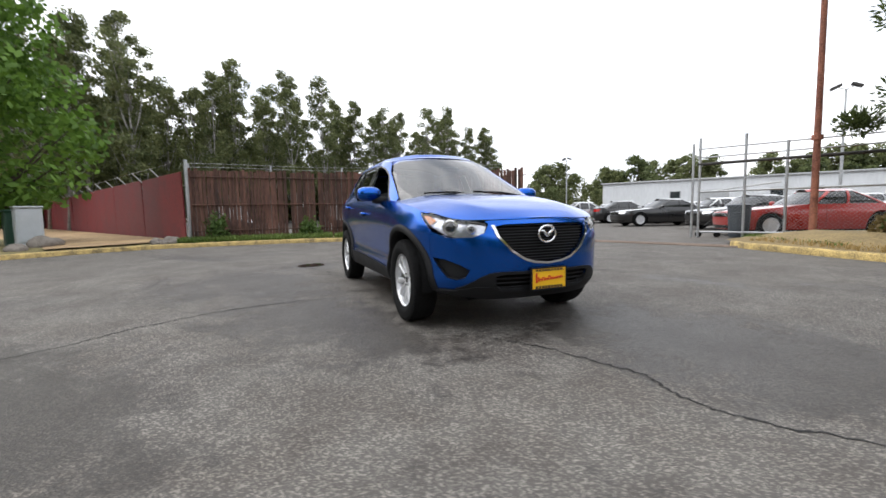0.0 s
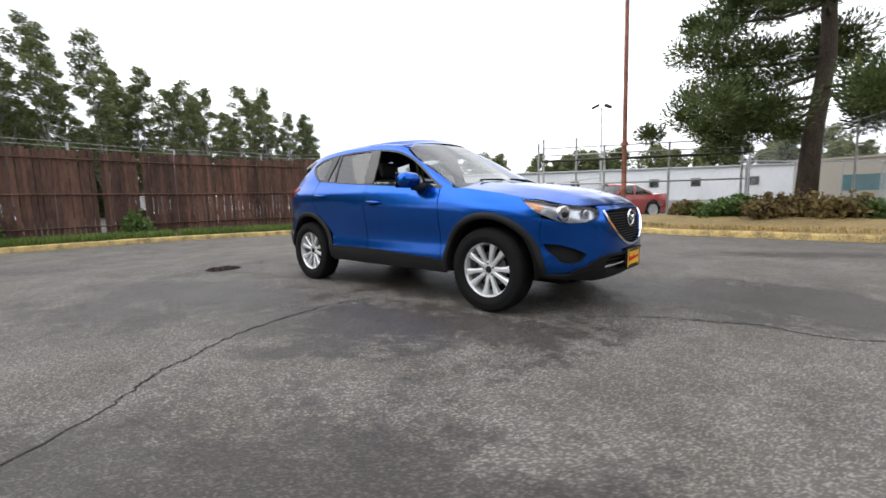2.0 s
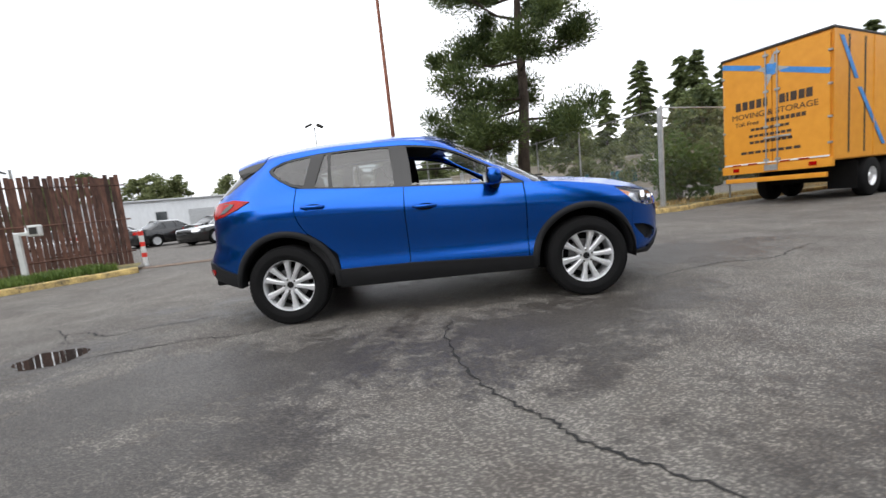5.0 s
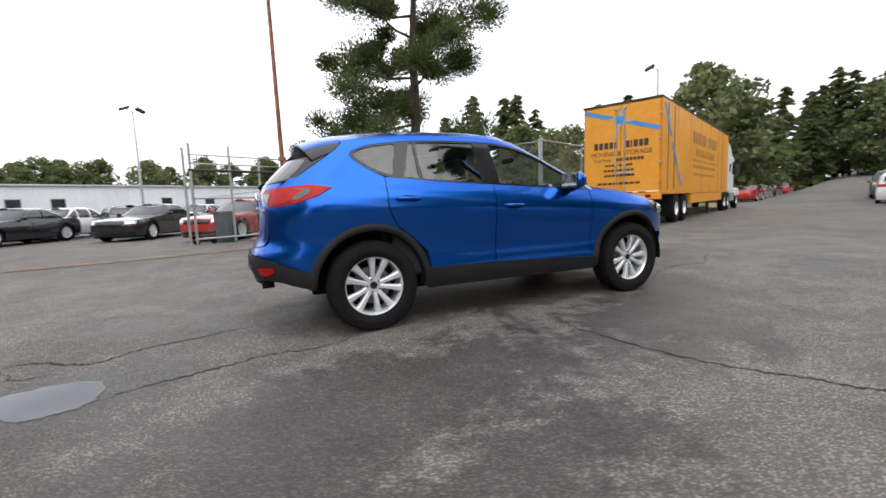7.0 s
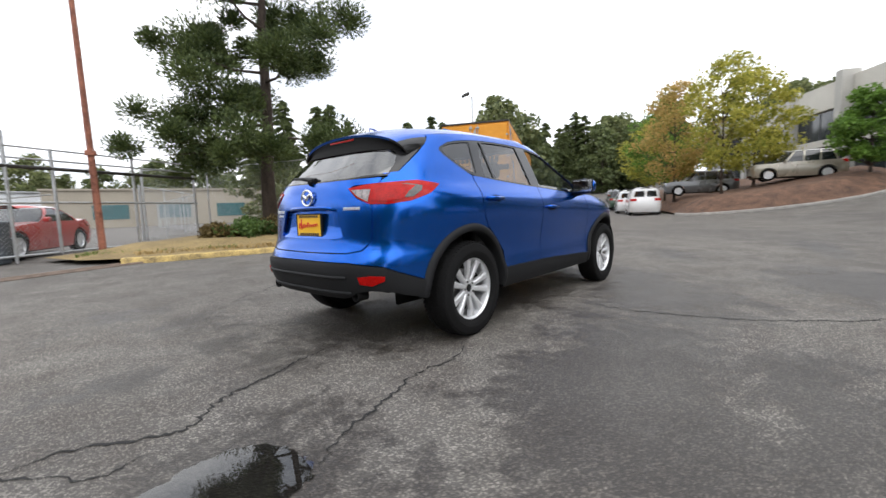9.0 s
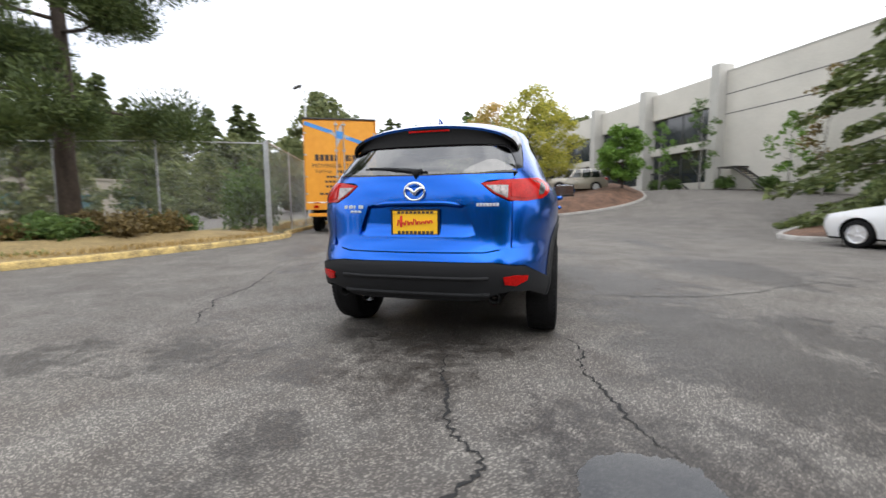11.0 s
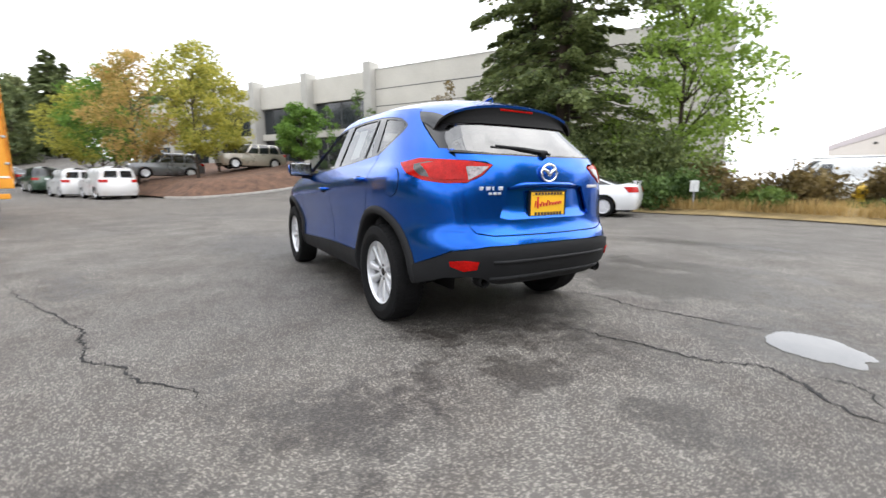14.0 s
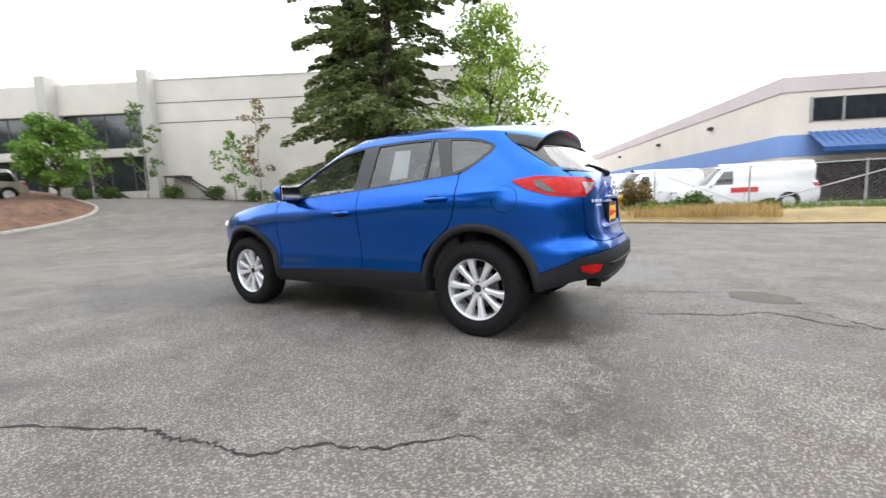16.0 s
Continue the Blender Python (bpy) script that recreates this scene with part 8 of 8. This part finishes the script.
def broadleaf(name, label, height, spread, leaf, seed, leaves=5000, size=0.16, base=0.3, bark="bark", clumps=46, trunk=0.13, slim=1.0, lean=0.0, category="tree"):
    """A trunk with limbs and a crown of leaf clumps with gaps."""
    rng, rr = np.random.default_rng(seed), random.Random(seed)
    t = thing(name, label, category)
    bm = B()
    top = Vector((lean * height * 0.2, 0, height * 0.86))
    spine = [Vector((lean * height * 0.2 * k / 6 + rr.uniform(-.05, .05) * height * 0.08, rr.uniform(-.05, .05) * height * 0.08, top.z * k / 6 - (0.2 if k == 0 else 0))) for k in range(7)]
    tube(bm, spine, [trunk * (1.25 if k == 0 else 1 - 0.14 * k) for k in range(7)], 8)
    cl = []
    for k in range(clumps):
        h = base + (1 - base) * (k + rr.random()) / clumps
        prof = math.sin(math.pi * min(1, max(0.04, (h - base) / (1.04 - base))) ** 0.75) ** 0.7
        a = rr.uniform(0, 2 * math.pi)
        r = spread * prof * slim * rr.uniform(0.35, 1.0)
        c = Vector((math.cos(a) * r + lean * height * 0.2 * h, math.sin(a) * r, h * height))
        cl.append((c, rr.uniform(0.5, 1.0) * spread * 0.36))
        if k % 2 == 0:
            st_ = spine[min(5, max(1, int((h - 0.16) * 7)))]
            mid = st_.lerp(c, 0.5) + Vector((0, 0, -0.03 * height))
            tube(bm, [st_, mid, c], [trunk * 0.34, trunk * 0.2, trunk * 0.06], 5)
    part("trunk", bm, M[bark], t, smooth=True)
    per = max(8, leaves // clumps)
    pts = []
    for c, r in cl:
        d = rng.normal(size=(per, 3))
        d /= np.linalg.norm(d, axis=1, keepdims=True)
        d *= r * rng.uniform(0.25, 1.1, size=(per, 1)) ** 0.6
        d[:, 2] *= 0.72
        pts.append(d + np.array(c))
    o = new("crown", leaf_mesh("crown", np.concatenate(pts), size, rng, M[leaf]))
    o.parent = t
    return t


def conifer(name, label, height, spread, leaf, seed, tiers=26, size=0.2, base=0.12, trunk=0.22, droop=0.25, per=70, ragged=0.3, upper=1.0):
    """A fir: whorls of drooping boughs set with needle sprays."""
    rng, rr = np.random.default_rng(seed), random.Random(seed)
    t = thing(name, label, "tree")
    bm = B()
    tube(bm, [(0, 0, -0.2), (0.03, 0.02, height * 0.4), (0, 0, height * 0.98)], [trunk * 1.2, trunk * 0.8, 0.03], 9)
    pts, dirs = [], []
    for k in range(tiers):
        h = base + (0.98 - base) * k / (tiers - 1)
        L = spread * (1 - (h - base) / (1.02 - base)) ** 0.6 * upper
        for j in range(rr.randint(5, 7)):
            a = rr.uniform(0, 2 * math.pi)
            l = max(0.25, L * rr.uniform(1 - ragged, 1.08))
            h_ = min(0.97, h + rr.uniform(-0.6, 0.6) * (0.98 - base) / tiers)
            o = Vector((0, 0, h_ * height))
            e = Vector((math.cos(a) * l, math.sin(a) * l, h_ * height - droop * l * rr.uniform(0.4, 1.5) + 0.06 * l))
            mid = o.lerp(e, 0.5) + Vector((0, 0, 0.08 * l))
            tube(bm, [o, mid, e], [0.05 * l / spread + 0.012, 0.025, 0.008], 4, False)
            n_ = int(per * (0.35 + l / spread))
            s = rng.uniform(0.12, 1.05, size=n_) ** 0.8
            side = np.array((-math.sin(a), math.cos(a), 0))
            w = rng.normal(size=(n_, 1)) * 0.16 * l * (1.1 - s[:, None])
            p = np.array(o) * (1 - s[:, None]) + np.array(e) * s[:, None] + side * w
            p[:, 2] += 0.16 * l * 4 * s * (1 - s) * 0.5 - np.abs(w[:, 0]) * 0.35 - rng.uniform(0, 0.14, n_) * (0.5 + 0.5 * l)
            pts.append(p)
            d = np.tile(np.array((math.cos(a), math.sin(a), -0.45)), (n_, 1)) + side * np.sign(w) * 0.7
            dirs.append(d)
    part("trunk", bm, M["bark"], t, smooth=True)
    o = new("crown", leaf_mesh("crown", np.concatenate(pts), size, rng, M[leaf], long=2.3, droop=np.concatenate(dirs)))
    o.parent = t
    return t


def pine(name, label, height, seed):
    """An old pine: bare lower trunk, crooked limbs, layered pads of needles with sky between."""
    rng, rr = np.random.default_rng(seed), random.Random(seed)
    t = thing(name, label, "tree")
    bm = B()
    sp = [Vector((0, 0, -0.2)), Vector((0.05, 0.1, 2)), Vector((0.25, 0.15, 4.2)), Vector((0.15, 0.0, 6.5)), Vector((0.3, -0.1, 9)), Vector((0.2, 0, height))]
    tube(bm, sp, [0.27, 0.22, 0.18, 0.14, 0.10, 0.03], 12)
    pads = []
    limbs = [(2.9, 2.1, 3.1, -0.3), (3.0, 3.2, 3.3, -0.5), (3.2, 4.1, 2.8, -0.5), (3.3, 0.9, 2.4, -0.3), (3.4, 5.2, 2.5, -0.3), (3.8, 2.7, 2.9, -0.2), (4.2, 3.6, 2.6, 0.1), (4.6, 1.6, 1.9, 0.2),
             (5.2, 4.6, 2.4, 0.3), (5.5, 3.1, 2.9, 0.3), (5.8, 0.2, 2.6, 0.5), (6.1, 2.2, 2.2, 0.5), (6.6, 5.4, 2.3, 0.5), (6.9, 3.7, 2.6, 0.6), (7.3, 1.0, 2.5, 0.7), (7.7, 2.8, 2.3, 0.6),
             (8.2, 4.9, 2.1, 0.6), (8.5, 0.0, 2.3, 0.8), (8.9, 3.4, 2.2, 0.7), (9.3, 1.9, 2.0, 0.6), (9.7, 5.6, 1.8, 0.6), (10.2, 4.0, 1.9, 0.7), (10.6, 2.4, 1.7, 0.6), (11.1, 0.6, 1.6, 0.6), (11.6, 3.9, 1.3, 0.5), (12.1, 5.5, 1.1, 0.4), (12.6, 2.0, 0.9, 0.4)]
    for h, a, l, rise in limbs:
        i = max(k for k in range(5) if sp[k].z <= h)
        o = sp[i].lerp(sp[i + 1], (h - sp[i].z) / (sp[i + 1].z - sp[i].z))
        d = Vector((math.cos(a), math.sin(a), 0))
        pts = [o + d * l * s + Vector((rr.uniform(-.12, .12), rr.uniform(-.12, .12), rise * s * s - 0.12 * math.sin(math.pi * s))) for s in (0, 0.35, 0.7, 1.0)]
        pts[0] = o
        tube(bm, pts, [0.06, 0.045, 0.03, 0.012], 5, False)
        for s, r in ((0.48, 0.42), (0.66, 0.6), (0.82, 0.74), (0.98, 0.7), (1.10, 0.5), (0.78, 0.55)):
            c = o + d * l * s + Vector((rr.uniform(-.6, .6), rr.uniform(-.6, .6), rise * s * s + rr.uniform(-.35, .45)))
            pads.append((c, r * rr.uniform(0.75, 1.25)))
            if s > 0.6:
                tube(bm, [o + d * l * 0.6 + Vector((0, 0, rise * .36)), c], [0.02, 0.006], 4, False)
    part("trunk", bm, M["bark"], t, smooth=True)
    cs, ds = [], []
    for c, r in pads:
        n_ = 1150
        d = rng.normal(size=(n_, 3))
        d /= np.linalg.norm(d, axis=1, keepdims=True)
        q = d * r * rng.uniform(0.05, 1.2, size=(n_, 1)) ** 0.8
        q[:, 2] = q[:, 2] * 0.78 + 0.06 * np.abs(q[:, 2])
        cs.append(q + np.array(c))
        d[:, 2] += 0.5
        ds.append(d)
    o = new("crown", leaf_mesh("crown", np.concatenate(cs), 0.040, rng, M["needle"], long=3.2, droop=np.concatenate(ds)))
    o.parent = t
    return t


def shrub(name, label, x, y, rx, ry, h, leaf, seed, leaves=1500, size=0.09, category="shrub", z=None):
    rng, rr = np.random.default_rng(seed), random.Random(seed)
    t = thing(name, label, category, Matrix.Translation((x, y, ground_z(x, y) + 0.1 if z is None else z)))
    bm = B()
    pts = []
    k_ = 16
    for k in range(k_):
        a, r = rr.uniform(0, 2 * math.pi), rr.random() ** 0.5
        c = np.array((math.cos(a) * rx * r * 0.8, math.sin(a) * ry * r * 0.8, h * rr.uniform(0.25, 0.8) * (1.05 - 0.4 * r)))
        tube(bm, [(c[0] * 0.2, c[1] * 0.2, -0.1), tuple(c * 0.6), tuple(c)], [0.02, 0.013, 0.004], 4, False)
        d = rng.normal(size=(leaves // k_, 3))
        d /= np.linalg.norm(d, axis=1, keepdims=True)
        q = d * rng.uniform(0.2, 1.1, size=(leaves // k_, 1)) * np.array((rx * 0.42, ry * 0.42, h * 0.34)) + c
        q[:, 2] = np.abs(q[:, 2])
        pts.append(q)
    part("woody_base", bm, M["bark"], t)
    o = new("leaves", leaf_mesh("leaves", np.concatenate(pts), size, rng, M[leaf]))
    o.parent = t
    return t


def tufts(name, label, outline_fn, count, h, leaf, seed, width=0.012, z_of=None):
    """Grass: thin bent blades, one piece of ground cover."""
    rng = np.random.default_rng(seed)
    v, f = [], []
    for k in range(count):
        x, y, z = outline_fn(rng)
        a = rng.uniform(0, 2 * math.pi)
        hh, l = h * rng.uniform(0.4, 1.3), rng.uniform(0.1, 0.6)
        c, s = math.cos(a), math.sin(a)
        w = width * rng.uniform(0.6, 1.5)
        i = len(v)
        v += [(x - s * w, y + c * w, z), (x + s * w, y - c * w, z), (x + c * hh * l * .4 + s * w * .7, y + s * hh * l * .4 - c * w * .7, z + hh * 0.6), (x + c * hh * l * .4 - s * w * .7, y + s * hh * l * .4 + c * w * .7, z + hh * 0.6), (x + c * hh * l, y + s * hh * l, z + hh)]
        f += [(i, i + 1, i + 2, i + 3), (i + 3, i + 2, i + 4)]
    me = bpy.data.meshes.new(name)
    me.from_pydata(v, [], f)
    me.materials.append(M[leaf])
    return tagged(new(name, me), label, "grass", "", "stuff")


def at(ob, x, y, z=None, turn=0.0, s=1.0):
    ob.matrix_world = Matrix.Translation((x, y, (ground_z(x, y) if z is None else z))) @ Matrix.Rotation(turn, 4, "Z") @ Matrix.Scale(s, 4)
    return ob


def scatter(protos, spots, group):
    """Copies of a few trees over spots (x, y, scale)."""
    rr = random.Random(len(spots))
    for i, (x, y, s) in enumerate(spots):
        src = protos[i % len(protos)]
        m = Matrix.Translation((x, y, ground_z(x, y) if abs(y) < 60 else 0)) @ Matrix.Rotation(rr.uniform(0, 6.28), 4, "Z")
        o = src if i < len(protos) else copy_thing(src, m)
        o.matrix_world = m @ Matrix.Scale(s, 4)
        o["group"] = group


# the old pine in its bed
at(pine("pine_tree", "old dark green pine with crooked layered limbs", 13.4, 11), 3.3, 11.35, 0.25)
# big maple by the dirt yard
at(broadleaf("maple_tree", "leafy bright green maple beside the dirt yard", 9.5, 3.6, "leaf_g", 21, 12000, 0.17, 0.12, clumps=80, trunk=0.2), -13.2, -10.6)
# row of tall birches behind the brown fence
rr = random.Random(5)
protos = [broadleaf("birch_tree", "tall slender birch with pale trunk and thinning crown", 13.0, 1.75, "leaf_far", 30 + k, 9500, 0.105, 0.24, "pale_bark", 66, 0.11, 1.0, rr.uniform(-.3, .3)) for k in range(4)]
spots = []
for k in range(50):
    u = k / 49
    spots.append((-29 - 14 * u + rr.uniform(-1.5, 2.0) - (6 if k % 3 == 0 else 0), -20 + 45 * u + rr.uniform(-.9, .9), (1.08 - 0.26 * u) * rr.uniform(0.82, 1.10)))
scatter(protos, spots, "birch row")
# far conifers and broadleaves round the place
firs = [conifer("fir_tree", "distant dark green fir", 19, 4.4, "far_wood", 60 + k, 24, 0.42, 0.1, 0.22, 0.3, 60, 0.5) for k in range(3)]
spots = []
for cx, cy, n_, sx, sy, s0 in ((36, 60, 7, 10, 5, 1.0), (60, 52, 5, 9, 6, 1.0), (92, 44, 7, 14, 7, 1.1), (120, 34, 6, 14, 8, 1.1), (110, 22, 4, 8, 4, 1.0)):
    for _ in range(n_):
        spots.append((cx + rr.uniform(-sx, sx), cy + rr.uniform(-sy, sy), s0 * rr.uniform(0.7, 1.1)))
scatter(firs, spots, "far firs")
woods = [broadleaf("wood_tree", "distant green woodland tree", 11, 4.2, w, 80 + k, 4200, 0.34, 0.04, clumps=48, trunk=0.16) for k, w in enumerate(("leaf_far", "far_wood", "leaf_far"))]
spots = []
for (ax, ay), (bx, by), n_, jit, s0 in (((-95, 70), (-20, 118), 30, 5, 1.05), ((-20, 118), (50, 108), 22, 6, 1.2), ((-42, -30), (-56, 0), 26, 3, 1.0), ((-48, -6), (-60, 34), 24, 3, 0.72), ((28, 54), (62, 40), 14, 3, 1.0), ((42, 26), (80, 48), 14, 4, 1.15), ((84, 26), (150, 44), 16, 5, 1.5), ((62, -4), (120, 10), 14, 4, 1.1), ((16, -44), (44, -34), 5, 3, 0.7), ((-62, 30), (-70, 75), 8, 5, 0.55), ((6, 22), (26, 27), 5, 1.5, 0.42)):
    for k in range(n_):
        u = (k + rr.random()) / n_
        spots.append((ax + (bx - ax) * u + rr.uniform(-jit, jit), ay + (by - ay) * u + rr.uniform(-jit, jit), s0 * rr.uniform(0.75, 1.15)))
scatter(woods, spots, "far woods")
# planted maples on the mulch bank, turning yellow
for x, y, h, sp_, lf, sd, ln in ((27.2, 1.2, 8.4, 2.6, "leaf_y", 101, 0.1), (31.0, 4.6, 8.4, 3.0, "leaf_o", 102, -0.1), (35.2, 6.2, 8.2, 3.0, "leaf_g", 103, 0.0), (26.6, -5.2, 4.3, 1.7, "leaf_g", 104, 0.2), (30.0, -0.2, 7.6, 2.4, "leaf_y", 105, 0.1), (40, 8.2, 7.5, 3.0, "leaf_y", 106, 0.0), (44, 8, 8.0, 3.0, "leaf_g", 107, 0.0)):
    o = broadleaf("ornamental_maple", {"leaf_y": "young maple with yellowing leaves on mulch", "leaf_o": "maple turning orange on the mulch bank", "leaf_g": "light green young maple on mulch"}[lf], h, sp_, lf, sd, 6500, 0.125, 0.24, clumps=52, trunk=0.09, lean=ln)
    at(o, x, y, ground_z(x, y) + 0.5)
# saplings by the concrete wall
for x, y, h, lf, sd in ((24.5, -14.0, 4.6, "leaf_g", 111), (29.5, -10.8, 6.2, "shrub", 112), (32.5, -8.8, 5.2, "leaf_g", 113), (22.8, -14.8, 6.8, "brush", 114)):
    at(broadleaf("birch_sapling", "thin young birch by the concrete wall", h, 1.25, lf, sd, 700, 0.13, 0.25, "pale_bark", 22, 0.05), x, y)
# big fir, feathery green tree and the thicket round them
at(conifer("spruce_tree", "large dense dark green spruce", 25.0, 5.7, "needle_f", 121, 44, 0.12, 0.025, 0.32, 0.22, 340, 0.72), 10.4, -13.6)
at(conifer("spruce_tree", "large dense dark green spruce", 15.0, 4.0, "needle_f", 122, 30, 0.125, 0.03, 0.24, 0.22, 260, 0.72), 13.4, -14.4)
at(broadleaf("feathery_tree", "bright green feathery tree beside the spruce", 9.6, 2.9, "leaf_b", 123, 12000, 0.12, 0.08, clumps=80, trunk=0.13), 5.9, -15.6)
for k, (x, y, rx, ry, h, lf) in enumerate(((7.6, -10.6, 1.3, 1.0, 1.7, "shrub"), (6.2, -11.2, 1.4, 1.0, 1.8, "needle_f"), (4.9, -11.3, 1.3, 0.9, 1.5, "shrub"), (3.6, -12.2, 1.2, 1.0, 1.6, "shrub"), (9.4, -9.9, 1.2, 1.1, 1.9, "needle_f"), (10.9, -10.9, 1.4, 1.2, 1.9, "needle_f"),
                                              (2.2, -13.2, 1.2, 0.9, 1.3, "brush"), (0.9, -13.6, 1.0, 0.8, 1.5, "brush"), (-0.6, -14.8, 0.9, 0.7, 1.7, "brush"), (-2.6, -14.0, 0.8, 0.6, 0.8, "shrub"), (1.5, -12.5, 0.8, 0.7, 0.8, "grass"), (4.2, -14.2, 1.2, 0.8, 1.8, "brush"), (-1.6, -13.2, 0.7, 0.6, 0.6, "grass"), (-4.6, -13.4, 0.5, 0.4, 0.55, "shrub"))):
    shrub("bush", {"shrub": "leafy green bush on the verge", "needle_f": "low dark juniper thicket", "brush": "brown twiggy weeds by the fence", "grass": "light green weeds in dry grass"}[lf], x, y, rx, ry, h, lf, 200 + k, 2600, 0.09)
for k, (x, y, rx, ry, h) in enumerate(((6.8, -13.2, 1.9, 1.3, 3.6), (8.7, -12.3, 1.7, 1.2, 4.0), (5.0, -13.6, 1.5, 1.1, 2.8))):
    shrub("juniper_thicket", "tall dense dark juniper thicket below the spruce", x, y, rx, ry, h, "needle_f", 230 + k, 7000, 0.10)
for k, (x, y) in enumerate(((21.6, -16.8), (24.2, -15.3), (26.8, -13.9), (29.3, -12.3), (33.2, -10.0), (35.0, -9.0), (19.0, -18.2))):
    shrub("clipped_shrub", "rounded green shrub at the concrete wall", x, y, 0.95, 0.75, 1.0, "shrub", 240 + k, 1300, 0.09)
for k, (x, y, r, h) in enumerate(((1.6, 9.3, 0.9, 0.55), (2.6, 9.0, 0.9, 0.65), (3.6, 9.1, 0.9, 0.7), (4.4, 9.3, 0.8, 0.6), (3.0, 9.9, 0.9, 0.7), (0.9, 9.6, 0.6, 0.5), (2.0, 10.2, 0.8, 0.6))):
    shrub("bed_plants", "low rusty brown ground cover under the pine", x, y, r, r * 0.7, h, "brush" if k % 3 else "shrub", 260 + k, 1500, 0.07, z=0.3)
shrub("conical_bush", "dense green conical bush behind the fence", 8.6, 10.3, 1.0, 1.0, 2.6, "shrub", 280, 3600, 0.1)
shrub("fence_weed", "green weed growing by the brown fence", -11.2, -3.4, 0.4, 0.4, 1.1, "shrub", 281, 500, 0.08)
shrub("fence_weed", "green weed growing by the brown fence", -11.3, -0.4, 0.45, 0.4, 0.9, "shrub", 282, 500, 0.08)


def along(line, width, z):
    P = run(line, 0.05)
    def f(rng):
        p, d = P[int(rng.integers(len(P)))]
        o = rng.random() * width
        x, y = p.x - d.y * o, p.y + d.x * o
        return x, y, ground_z(x, y) + z
    return f


tufts("verge_grass", "short green grass along the fence", along([(-10.35, -4.5), (-10.35, -2.5), (-10.05, 0.2), (-8.95, 2.8), (-8.3, 4.0), (-7.6, 5.2)], 1.3, 0.11), 17000, 0.17, "grass", 301)
tufts("bed_grass", "dry grass on the pine bed", along([(-1.4, 8.5), (0.3, 7.8), (1.4, 7.5), (3.4, 7.3), (4.8, 7.25), (6.3, 7.45)], 1.3, 0.13), 5000, 0.10, "straw", 302)
tufts("bed_grass", "green grass by the gate", along([(-2.2, 9.6), (-0.6, 8.4), (0.6, 7.9)], 1.6, 0.13), 2600, 0.11, "grass", 303)
tufts("verge_grass", "tall dry grass along the south fence", along([(4.0, -11.0), (1.8, -11.6), (-0.5, -11.9), (-3.2, -11.3), (-4.8, -11.2)][::-1], -2.6, 0.16), 9000, 0.36, "straw", 304, 0.009)
tufts("verge_grass", "weeds along the south fence", along([(6.0, -12.2), (1.8, -12.8), (-3.2, -13.2), (-9, -13.2)][::-1], -2.0, 0.2), 4000, 0.32, "grass", 305, 0.010)
tufts("verge_grass", "roadside grass below the fence", along([(7.2, 8.3), (12.2, 10.3), (30, 17.4)], 1.4, 0.12), 3500, 0.12, "straw", 306)
